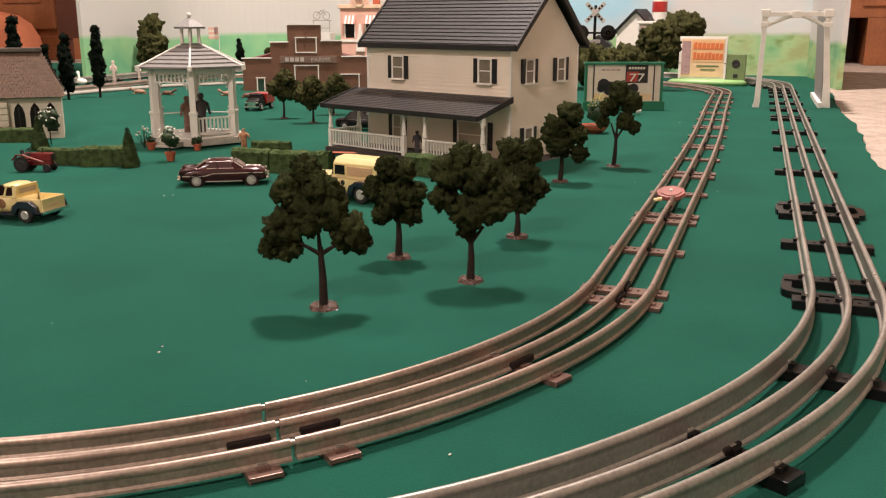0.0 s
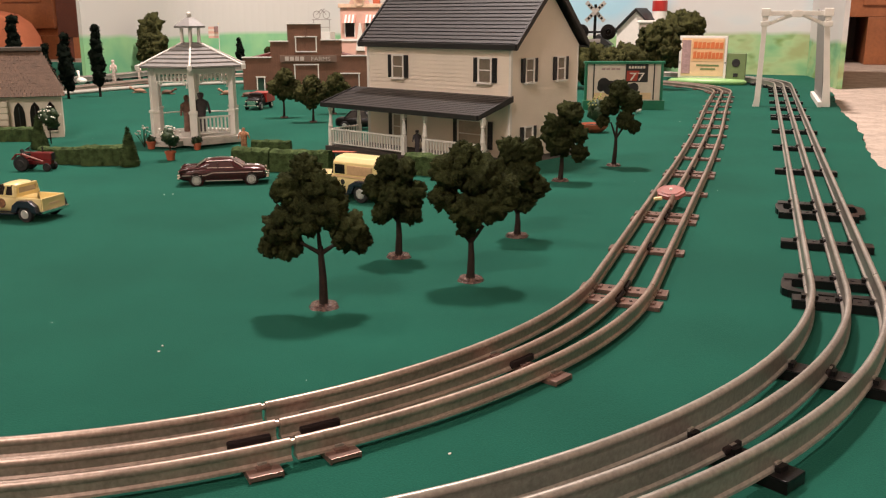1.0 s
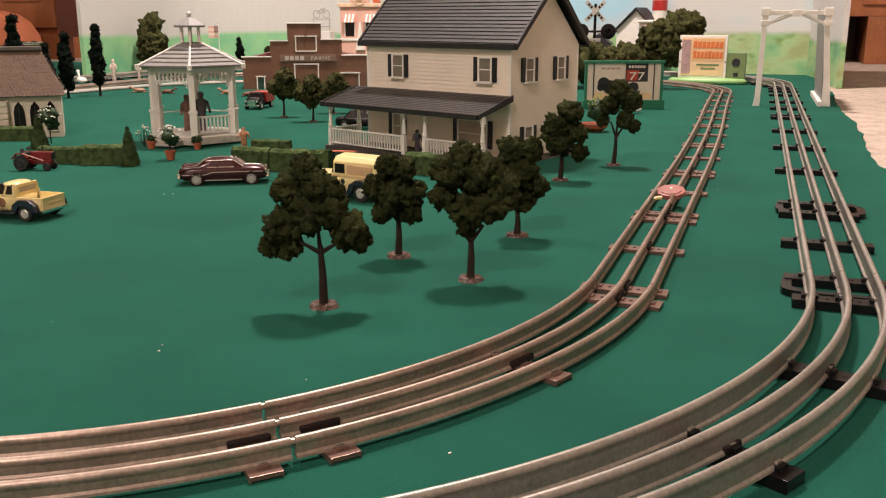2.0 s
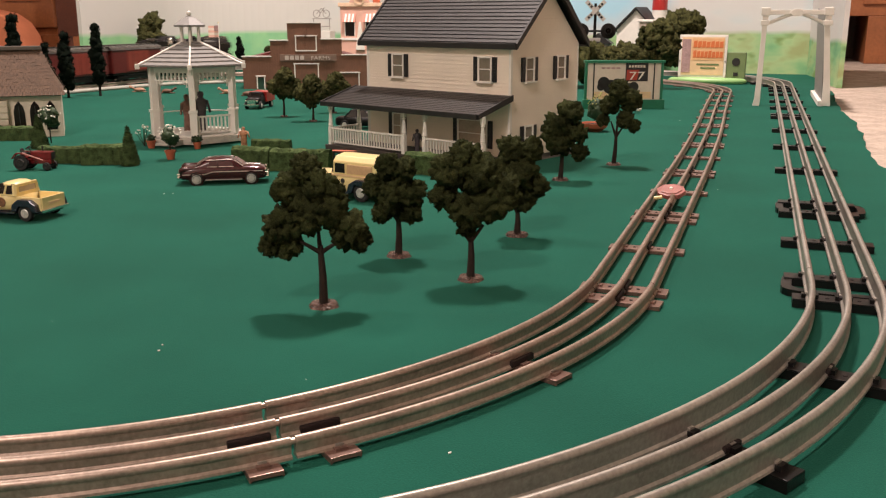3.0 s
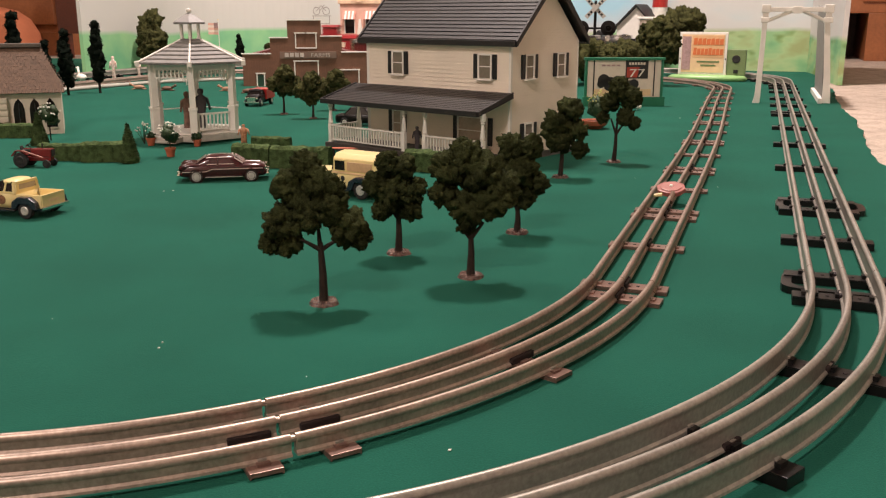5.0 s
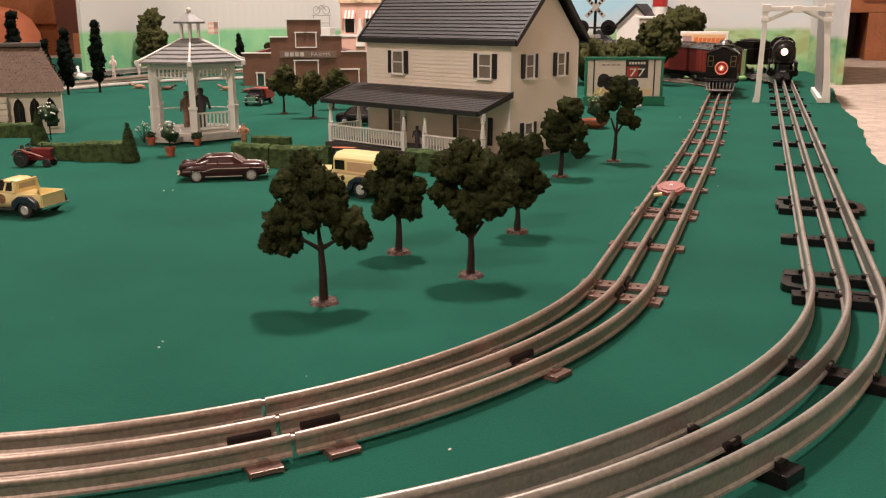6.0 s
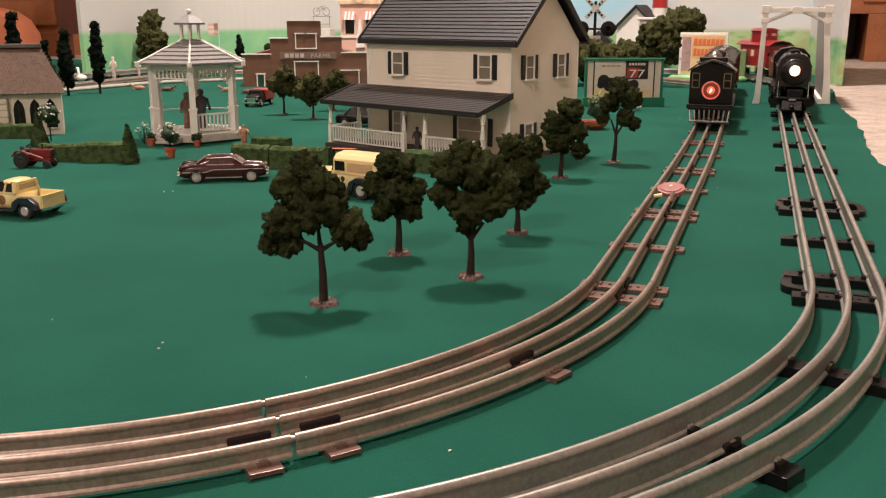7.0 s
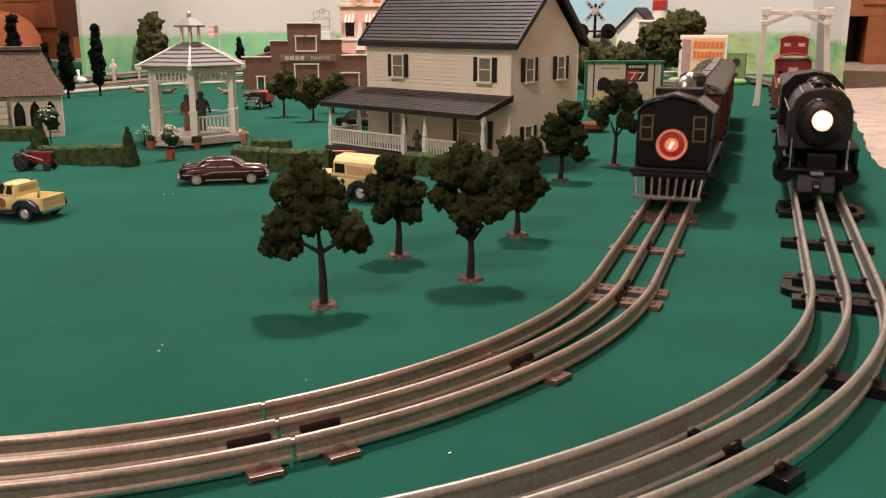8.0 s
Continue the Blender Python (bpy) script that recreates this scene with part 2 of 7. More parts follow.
def lathe(profile, seg=20, m=None, ring=False):
    """A turned body from (radius, z) pairs."""
    b = bmesh.new()
    rings = []
    for r, z in profile:
        rings.append([b.verts.new((r * math.cos(2 * math.pi * i / seg), r * math.sin(2 * math.pi * i / seg), z)) for i in range(seg)])
    for a, c in zip(rings, rings[1:]):
        for i in range(seg):
            b.faces.new((a[i], a[(i + 1) % seg], c[(i + 1) % seg], c[i]))
    if ring:
        for i in range(seg):
            b.faces.new((rings[-1][i], rings[-1][(i + 1) % seg], rings[0][(i + 1) % seg], rings[0][i]))
    else:
        b.faces.new(rings[0])
        b.faces.new(rings[-1])
    if m is not None:
        b.transform(m)
    return b


def prism(points, d0, d1, axis="y", bevel=0.0):
    """A polygon in two axes, drawn out along the third. axis y: points are (x, z); x: (y, z); z: (x, y)."""
    put = {"y": lambda a, c, d: (a, d, c), "x": lambda a, c, d: (d, a, c), "z": lambda a, c, d: (a, c, d)}[axis]
    b = bmesh.new()
    lo = [b.verts.new(put(a, c, d0)) for a, c in points]
    hi = [b.verts.new(put(a, c, d1)) for a, c in points]
    b.faces.new(lo)
    b.faces.new(hi)
    for i in range(len(points)):
        j = (i + 1) % len(points)
        b.faces.new((lo[i], lo[j], hi[j], hi[i]))
    bmesh.ops.recalc_face_normals(b, faces=b.faces)
    if bevel:
        bmesh.ops.bevel(b, geom=list(b.edges), offset=bevel, segments=2, profile=0.6, affect="EDGES")
    return b


def blob(c, r, seed, rough=0.28, sub=3, squash=1.0):
    """A lump of foliage with an uneven outline."""
    b = bmesh.new()
    bmesh.ops.create_icosphere(b, subdivisions=sub, radius=1)
    off = Vector((seed * 3.1, seed * 1.7, seed * 0.9))
    for v in b.verts:
        d = v.co.normalized()
        k = 1 + rough * (noise.noise(d * 1.7 + off) + 0.7 * noise.noise(d * 4.1 + off) + 0.5 * noise.noise(d * 9.0 + off) + (0.45 * noise.noise(d * 19.0 + off) if sub > 3 else 0))
        v.co = Vector(c) + Vector((d.x, d.y, d.z * squash)) * r * k
    for f in b.faces:
        f.smooth = True
    return b


def flakes(bm, n, size, rnd):
    """Small leaf scraps standing out of a foliage mesh."""
    faces = list(bm.faces)
    spots = []
    for _ in range(n):
        f = rnd.choice(faces)
        spots.append((f.calc_center_median(), f.normal.copy()))
    for c, nn in spots:
        q = Vector((rnd.uniform(-1, 1), rnd.uniform(-1, 1), rnd.uniform(-1, 1)))
        u = (nn + 1.2 * q).normalized()
        w = u.cross(Vector((rnd.uniform(-1, 1), rnd.uniform(-1, 1), rnd.uniform(-1, 1)))).normalized()
        s = size * rnd.uniform(0.6, 1.4)
        o = c + nn * s * 0.2
        bm.faces.new([bm.verts.new(o + x) for x in (-w * s * 0.5, u * s * 0.6 + w * s * 0.2, u * s * 1.1, w * s * 0.6)])
    return bm


Q = math.pi / 2


def sweep(profile, frames):
    """The profile along (x, y, z, heading) frames."""
    b = bmesh.new()
    rings = []
    for x, y, z, h in frames:
        rx, ry = math.sin(h), -math.cos(h)
        rings.append([b.verts.new((x + rx * a, y + ry * a, z + c)) for a, c in profile])
    k = len(profile)
    for p, q in zip(rings, rings[1:]):
        for i in range(k):
            b.faces.new((p[i], p[(i + 1) % k], q[(i + 1) % k], q[i]))
    # crisp arrises below the round head
    for p, q in zip(rings, rings[1:]):
        for i in range(8, k):
            b.edges.get((p[i], q[i])).smooth = False
        b.edges.get((p[0], q[0])).smooth = False
    b.faces.new(rings[0])
    b.faces.new(rings[-1][::-1])
    for ring in (rings[0], rings[-1]):
        for i in range(k):
            b.edges.get((ring[i], ring[(i + 1) % k])).smooth = False
    for f in b.faces:
        f.smooth = True
    return b


# ---- the room and the ground ----
def room():
    b = box(-4.2, 2.6, -2.2, 4.6, -0.06, -0.008)
    tagged(link_mesh("floor", b, M_CARPET), "cream speckled carpet on the room's floor", "carpet", kind="structure")
    # walls and ceiling are out of view, added to bounce the lamps' light
    for nm, (x0, x1, y0, y1) in dict(wall_west=(-4.3, -4.2, -2.2, 4.6), wall_east=(2.6, 2.7, -2.2, 4.6),
                                     wall_north=(-4.3, 2.7, 4.6, 4.7), wall_south=(-4.3, 2.7, -2.3, -2.2)).items():
        tagged(link_mesh(nm, box(x0, x1, y0, y1, -0.06, 2.4), M_WALL), "unseen plain warm white room wall", "wall", kind="structure")
    tagged(link_mesh("ceiling", box(-4.3, 2.7, -2.3, 4.7, 2.4, 2.5), M_CEIL), "unseen plain white room ceiling", "ceiling", kind="structure")
    # green sheet with a ragged cut along the carpet
    rnd = random.Random(4)
    edge = []
    y = -0.8
    while y < 2.92:
        base = 0.30 - 0.157 * min(1, max(0, (y - 0.55) / 0.45)) + 0.005 * math.sin(y * 9.0) + 0.012 * max(0, y - 1.1)
        edge.append((base + rnd.uniform(-0.004, 0.004), y))
        y += 0.035
    pts = [(-3.3, -0.8)] + edge + [(0.15, 2.92), (-3.3, 2.92)]
    b = prism(pts, -0.0075, 0.0, "z")
    bmesh.ops.triangulate(b, faces=b.faces)
    tagged(link_mesh("ground", b, M_FELT), "green felt sheet laid as grass, cut ragged at its edge", "felt ground", kind="structure")


room()


def backdrop():
    # the sheet bends round the corner behind the loops
    path = [(-1.83, 2.172, Q), (-1.83, 2.33, Q), (-1.83, 2.55, Q)]
    path += [(-1.45 - 0.38 * math.cos(a), 2.55 + 0.38 * math.sin(a), Q - a) for a in [Q * k / 24 for k in range(1, 25)]]
    path += [(-0.9, 2.93, 0.0), (-0.4, 2.93, 0.0), (0.145, 2.93, 0.0)]
    b = sweep([(-0.012, 0.0), (-0.012, 0.62), (0.0, 0.62), (0.0, 0.0)], [(x, y, 0.0, h) for x, y, h in path])
    for f in b.faces:
        f.smooth = False
    tagged(solo("backdrop", b, M_BACKDROP, "painted sky and green hills backdrop sheet", "backdrop", pose(0, 0, -0.0005)), kind="structure")
    w = box(0, 0.44, 0, 0.012, 0.0, 0.62)
    tagged(solo("backdrop_wing", w, M_BACKDROP, "painted side wing of the scenery backdrop", "backdrop", pose(0.135, 2.915, -0.0072, 0, 0, -83)), kind="structure")


backdrop()

# ---- track ----
RAIL_TOP = 0.0175
GAUGE = 0.0362
# the inner loop is low-profile track
LOW_TOP = 0.0110
LOW_GAUGE = 0.0358


def make_path(x, y, h, segs, step=0.006):
    """Points (x, y, heading) along straights and arcs; heading 0 is +x, turning right for positive curvature."""
    out = [(x, y, h)]
    for length, k in segs:
        n = max(2, int(round(length / step)))
        ds = length / n
        for _ in range(n):
            hm = h - k * ds / 2
            x, y, h = x + math.cos(hm) * ds, y + math.sin(hm) * ds, h - k * ds
            out.append((x, y, h))
    return out


R_OUT, R_IN = 0.427, 0.36
X_OUT, X_IN, X_LEFT = 0.0566, -0.0664, -1.66
X_START = -0.70
Y_OUT_BACK, Y_IN_BACK = 2.68, 2.33
# closed loops, clockwise, from the middle of the south side
Y_OUT_NEAR = 0.539 - R_OUT
OUT_SEGS = [(X_START - X_LEFT - R_OUT, 0), (Q * R_OUT, 1 / R_OUT), (Y_OUT_BACK - Y_OUT_NEAR - 2 * R_OUT, 0), (Q * R_OUT, 1 / R_OUT), (X_OUT - X_LEFT - 2 * R_OUT, 0), (Q * R_OUT, 1 / R_OUT),
            (Y_OUT_BACK - R_OUT - 0.539, 0), (Q * R_OUT, 1 / R_OUT), (X_OUT - R_OUT - X_START, 0)]
OUT_PATH = make_path(X_START, Y_OUT_NEAR, 2 * Q, OUT_SEGS)
T1 = 0.27 * 2.7832
T2 = (Q - T1 - 0.0141) / 3.3871
EAST = [(0.52, -0.04), (0.60, 0.0582), (0.338, 0), (0.27, 2.7832), (T2, 3.3871)]
x_end, y_end, h_end = make_path(X_IN, Y_IN_BACK - R_IN, -Q, EAST)[-1]
X_WEST = -1.435
IN_SEGS = [(X_START - X_WEST - R_IN, 0), (Q * R_IN, 1 / R_IN), (Y_IN_BACK - y_end - 2 * R_IN, 0), (Q * R_IN, 1 / R_IN), (X_IN - X_WEST - 2 * R_IN, 0), (Q * R_IN, 1 / R_IN)] + EAST + [(x_end - X_START, 0)]
K_IN = 1.0451
IN_PATH = [(x * K_IN, y * K_IN, h) for x, y, h in make_path(X_START, y_end, 2 * Q, IN_SEGS)]


class Line:
    """Places along a path by its length."""

    def __init__(self, pts):
        self.p = np.array(pts)
        self.s = np.concatenate([[0], np.cumsum(np.hypot(*np.diff(self.p[:, :2], axis=0).T))])
        self.length = float(self.s[-1])

    def at(self, s):
        return tuple(float(np.interp(s, self.s, self.p[:, i])) for i in range(3))

    def nearest(self, x, y):
        return float(self.s[np.hypot(self.p[:, 0] - x, self.p[:, 1] - y).argmin()])


OUTER, INNER = Line(OUT_PATH), Line(IN_PATH)


def rail_profile(head=0.0101, neck=0.0076):
    """Half-round head on a web with a flared foot, as (across, up), up from the tie's top."""
    pts = []
    for i in range(9):
        a = math.pi * (1.22 - 1.44 * i / 8)
        pts.append((0.0018 * math.cos(a), head + 0.0020 * math.sin(a)))
    right = [(0.0012, neck), (0.0011, 0.0018), (0.0022, 0.0010), (0.0024, 0.0)]
    return pts + right + [(-a, c) for a, c in right[::-1]]


def tie_mesh(name, material, half, wide, high, gauge, clip=0.0022):
    """A pressed metal tie, open below, with rail clips and holes."""
    b = box(-wide / 2, wide / 2, -half, half, high - 0.0006, high, 0.0002)
    box(-wide / 2, -wide / 2 + 0.0006, -half, half, 0.0002, high - 0.0007, 0.0, b)
    box(wide / 2 - 0.0006, wide / 2, -half, half, 0.0002, high - 0.0007, 0.0, b)
    box(-wide / 2 + 0.0007, wide / 2 - 0.0007, -half, -half + 0.0006, 0.0008, high - 0.0007, 0.0, b)
    box(-wide / 2 + 0.0007, wide / 2 - 0.0007, half - 0.0006, half, 0.0008, high - 0.0007, 0.0, b)
    for y in (-gauge / 2, 0, gauge / 2):
        for sgn in (-1, 1):
            box(-wide * 0.20, wide * 0.20, y + sgn * 0.0034 - 0.0012, y + sgn * 0.0034 + 0.0012, high, high + clip, 0.0, b, 0)
            box(-wide * 0.13, wide * 0.13, y + sgn * 0.0020 - 0.0006, y + sgn * 0.0020 + 0.0006, high + clip, high + clip + 0.0009, 0.0, b, 2)
    for y in (-0.0085, 0.0085):
        join(b, tube((0, y, high - 0.0002), (0, y, high + 0.0003), 0.0011, 0.0011, 8), 1)
    me = bpy.data.meshes.new(name)
    bmesh.ops.recalc_face_normals(b, faces=b.faces)
    b.to_mesh(me)
    b.free()
    me.materials.append(material)
    me.materials.append(M_FIBRE)
    me.materials.append(M_RAIL_OUT)
    return me


PROFILE, LOW_PROFILE = rail_profile(), rail_profile(0.0064, 0.0052)
TIE_H, LOW_TIE_H = RAIL_TOP - 0.0121, LOW_TOP - 0.0084


def lay_track(line, s0, s1, section, tie_me, rail_mat, label, group, ties, rails_step=0.008, gap=0.0005, places=None):
    """Sections of three-rail track laid end to end from s0 to s1; ties: their places along a section, as shares."""
    low = tie_me is TIE_IN
    prof, tie_h, gauge = (LOW_PROFILE, LOW_TIE_H, LOW_GAUGE) if low else (PROFILE, TIE_H, GAUGE)
    n = max(1, round((s1 - s0) / section))
    if places:
        n, ties = 1, [(p - s0) / (s1 - s0) for p in places]
    for i in range(n):
        a, c = s0 + (s1 - s0) * i / n, s0 + (s1 - s0) * (i + 1) / n
        x, y, h = line.at((a + c) / 2)
        th = thing("track_section", Matrix.Identity(4), label, "train track", group)
        k = max(2, int((c - a) / rails_step))
        for off in (-gauge / 2, 0.0, gauge / 2):
            fr = []
            for j in range(k + 1):
                px, py, ph = line.at(a + gap + (c - a - 2 * gap) * j / k)
                fr.append((px + math.sin(ph) * off, py - math.cos(ph) * off, tie_h, ph))
            rail = part("rail", sweep(prof, fr), rail_mat, th, smooth=True)
            # joint collar and pin at the section's start
            px, py, ph = line.at(a)
            px, py = px + math.sin(ph) * off, py - math.cos(ph) * off
            d = Vector((math.cos(ph), math.sin(ph), 0))
            z = tie_h + (0.0064 if low else 0.0100)
            part("rail_pin", tube(Vector((px, py, z)) - d * 0.004, Vector((px, py, z)) + d * 0.004, 0.0013), rail_mat, rail)
            # fibre insulators by the middle rail
            if off == 0.0:
                for u in ties:
                    ix, iy, ih = line.at(a + (c - a) * u)
                    half = 0.0085 if low else 0.0055
                    ins = part("insulator", box(-half, half, -0.0028, 0.0028, tie_h + 0.0002, tie_h + (0.0037 if low else 0.0030), 0.0007), M_FIBRE, rail)
                    ins.matrix_basis = Matrix.Translation((ix, iy, 0)) @ Matrix.Rotation(ih, 4, "Z")
        for u in ties:
            px, py, ph = line.at(a + (c - a) * u)
            t = new("tie", tie_me)
            t.parent = th
            t.matrix_basis = Matrix.Translation((px, py, 0)) @ Matrix.Rotation(ph, 4, "Z")


TIE_IN = tie_mesh("tie", M_TIE, 0.0262, 0.0128, LOW_TIE_H, LOW_GAUGE, 0.0011)
TIE_OUT = tie_mesh("tie", M_TIE_BLACK, 0.0310, 0.0125, TIE_H, GAUGE)
TIE_CURVE = tie_mesh("tie", M_TIE_BLACK, 0.0275, 0.0125, TIE_H, GAUGE)
TRACK_IN, TRACK_OUT = "steel three-rail toy track with brown metal ties", "steel three-rail toy track with black ties"
s_in1 = INNER.nearest(-0.0676, 0.5255)
s_far = s_in1 - 7 * 0.2318
lay_track(INNER, 0.0, s_far, 0.30, TIE_IN, M_RAIL, TRACK_IN, "inner loop", (0.08, 0.36, 0.64, 0.92), 0.02)
lay_track(INNER, s_far, s_in1, 0.2318, TIE_IN, M_RAIL, TRACK_IN, "inner loop", (0.050, 0.5, 0.950))
lay_track(INNER, s_in1, s_in1 + 0.5240, 0.2620, TIE_IN, M_RAIL, "curved " + TRACK_IN, "inner loop", (0.045, 0.509, 0.935), 0.008, 0.0009)
lay_track(INNER, s_in1 + 0.5240, INNER.length, 0.30, TIE_IN, M_RAIL, TRACK_IN, "inner loop", (0.08, 0.5, 0.92), 0.02)


def straight_s(y):
    return OUTER.nearest(X_OUT, y)


joints = [straight_s(y) for y in (2.253, 1.619, 0.817, 0.5600)]
lay_track(OUTER, 0.0, joints[0], 0.30, TIE_OUT, M_RAIL_OUT, TRACK_OUT, "outer loop", (0.08, 0.36, 0.64, 0.92), 0.02)
for a, c, ys in ((0, 1, (2.20, 2.087, 1.912, 1.77, 1.635)), (1, 2, (1.602, 1.41, 1.22, 1.030, 0.836)), (2, 3, (0.798, 0.690, 0.586))):
    lay_track(OUTER, joints[a], joints[c], 0.25, TIE_OUT, M_RAIL_OUT, TRACK_OUT, "outer loop", (), 0.02, 0.0005, [straight_s(y) for y in ys])
s_curve = joints[3]
lay_track(OUTER, s_curve, s_curve + 0.52, 0.52, TIE_CURVE, M_RAIL_OUT, "curved " + TRACK_OUT, "outer loop", (), 0.008, 0.0005,
          [s_curve + 0.022, OUTER.nearest(0.0415, 0.4205), OUTER.nearest(0.003, 0.329), s_curve + 0.37, s_curve + 0.49])
lay_track(OUTER, s_curve + 0.52, OUTER.length, 0.30, TIE_OUT, M_RAIL_OUT, TRACK_OUT, "outer loop", (0.08, 0.5, 0.92), 0.02)


# ---- trees ----
def clump_tree(x, y, ppm, base, lumps, trunk_top, limbs, label, leaf=None, seed=1, base_r=0.0088, trunk_r=0.0028, spread=0.5, group="model trees", flake=1.0):
    """A wire tree with clump foliage. lumps, limbs: side and height steps, in units of 1/ppm metres, from the foot."""
    rnd = random.Random(seed)
    leaf = leaf or M_LEAF
    th = thing("tree", pose(x, y, 0, 0, 0, 18.9 + math.degrees(math.atan2(-(x * 0.946 + y * 0.324), 1.0)) * 0.9), label, "tree", group)
    k = 1.0 / ppm
    tip = Vector(((trunk_top[0] - base[0]) * k, 0, (base[1] - trunk_top[1]) * k))
    b = tube((0, 0, 0.001), tip * 0.5 + Vector((0.0004, 0, 0)), trunk_r, trunk_r * 0.8, 9)
    join(b, tube(tip * 0.5 + Vector((0.0004, 0, 0)), tip, trunk_r * 0.8, trunk_r * 0.55, 9))
    for px, py in limbs:
        q = Vector(((px - base[0]) * k, rnd.uniform(-0.006, 0.006), (base[1] - py) * k))
        join(b, tube(tip * 0.88, q, trunk_r * 0.55, trunk_r * 0.3, 7))
    part("trunk", b, M_BARK, th)
    if base_r:
        d = bmesh.new()
        bmesh.ops.create_cone(d, cap_ends=True, segments=18, radius1=base_r, radius2=base_r * 0.85, depth=0.0022)
        for v in d.verts:
            v.co.z += 0.0011
            f = 1 + 0.14 * noise.noise(v.co * 220 + Vector((seed, 0, 0)))
            v.co.x *= f
            v.co.y *= f
        part("tree_base", d, M_TREEBASE, th, "mottled red-brown plastic foot")
    cr = bmesh.new()
    for i, (px, py, r) in enumerate(lumps):
        cx, cz, rr = (px - base[0]) * k, (base[1] - py) * k, r * k
        join(cr, blob((cx, 0, cz), rr * 0.80, seed * 7.7 + i * 1.3, 0.5, 4))
        for j in range(11):
            d = Vector((rnd.gauss(0, 1), rnd.gauss(0, 1) * 1.3 * spread * 1.6, rnd.gauss(0, 1))).normalized()
            q = rnd.uniform(0.16, 0.34)
            join(cr, blob(Vector((cx, 0, cz)) + d * rr * (1.02 - q), rr * q, seed * 7.7 + i * 1.3 + j * 0.37, 0.75, 2))
    cr.normal_update()
    flakes(cr, int(11000 * flake), 0.0010 * (1 if ppm > 1500 else 1.6), rnd)
    for f in cr.faces:
        f.smooth = True
    part("crown", cr, leaf, th)
    return th


T_LABEL = "model tree with dark green clump foliage on a round foot"
clump_tree(-0.227, 0.450, 3055, (573, 541), [(548, 298, 30), (520, 330, 30), (575, 330, 34), (505, 392, 36), (540, 378, 40), (588, 365, 38), (622, 405, 36), (640, 422, 22), (484, 430, 20), (516, 432, 24), (600, 335, 18)],
           (570, 430), [(538, 420), (604, 425), (566, 395)], "large model tree, dark green clump foliage in two lobes", seed=1)
clump_tree(-0.228, 0.570, 2522, (706, 452), [(690, 292, 24), (716, 298, 26), (668, 328, 24), (733, 338, 24), (700, 345, 34), (678, 372, 20), (727, 375, 22)],
           (706, 380), [(690, 372), (722, 370)], T_LABEL, seed=2)
clump_tree(-0.163, 0.530, 2774, (833, 494), [(822, 275, 30), (795, 298, 34), (850, 305, 42), (888, 332, 32), (783, 343, 28), (825, 368, 38), (868, 352, 38), (826, 398, 20), (900, 345, 20)],
           (833, 415), [(815, 400), (855, 395)], "model tree with full rounded dark green clump foliage", seed=3)
clump_tree(-0.165, 0.657, 2306, (916, 416), [(905, 263, 26), (935, 263, 24), (915, 305, 36), (950, 328, 20), (900, 340, 24), (926, 348, 24)],
           (916, 370), [(905, 350), (930, 350)], T_LABEL, seed=4)
clump_tree(-0.184, 0.910, 1718, (992, 318), [(1005, 198, 24), (985, 222, 26), (1020, 235, 20), (990, 253, 24), (1024, 268, 17), (974, 240, 18)],
           (994, 260), [(1015, 250), (980, 250)], T_LABEL, seed=5)
clump_tree(-0.147, 1.028, 1556, (1086, 291), [(1090, 163, 22), (1110, 178, 20), (1074, 188, 18), (1104, 212, 18), (1064, 213, 12), (1118, 222, 12)],
           (1088, 235), [(1078, 215), (1102, 220), (1090, 205)], "model tree with open branches and dark clump foliage", seed=6)
for i, (x, y, bx, by, cx, cy) in enumerate([(-0.752, 1.367, 503, 206, 506, 150), (-0.674, 1.321, 555, 214, 553, 165), (-0.700, 1.45, 592, 196, 596, 150)]):
    clump_tree(x, y, 1060, (bx, by), [(cx, cy - 12, 18), (cx - 16, cy + 2, 15), (cx + 16, cy + 2, 15), (cx, cy + 10, 17), (cx + 4, cy - 22, 9)],
               (bx, cy + 18), [(cx - 10, cy + 10), (cx + 12, cy + 8)], "small model tree with olive clump foliage", M_LEAF_FAR, 20 + i, 0.007, 0.0022, flake=0.6)


def bush(name, x, y, w, h, seed, material, label, lumps=9):
    rnd = random.Random(seed)
    b = bmesh.new()
    for i in range(lumps):
        a = rnd.uniform(0, 6.28)
        z = rnd.uniform(0.25, 0.85) * h
        rr = w * 0.30 * rnd.uniform(0.75, 1.2)
        d = w * 0.5 - rr * 0.8
        c = Vector((math.cos(a) * d, math.sin(a) * d * 0.7, min(z, h - rr * 0.8)))
        join(b, blob(c, rr * 0.95, seed + i * 1.9, 0.5, 4))
        for j in range(8):
            e = Vector((rnd.gauss(0, 1), rnd.gauss(0, 1), rnd.gauss(0, 1))).normalized()
            join(b, blob(c + e * rr * 0.7, rr * rnd.uniform(0.25, 0.42), seed + i + j * 0.7, 0.7, 2))
    b.normal_update()
    flakes(b, 9000, 0.0038, rnd)
    return solo(name, b, material, label, "bush", pose(x, y, 0), "far bushes", smooth=True)


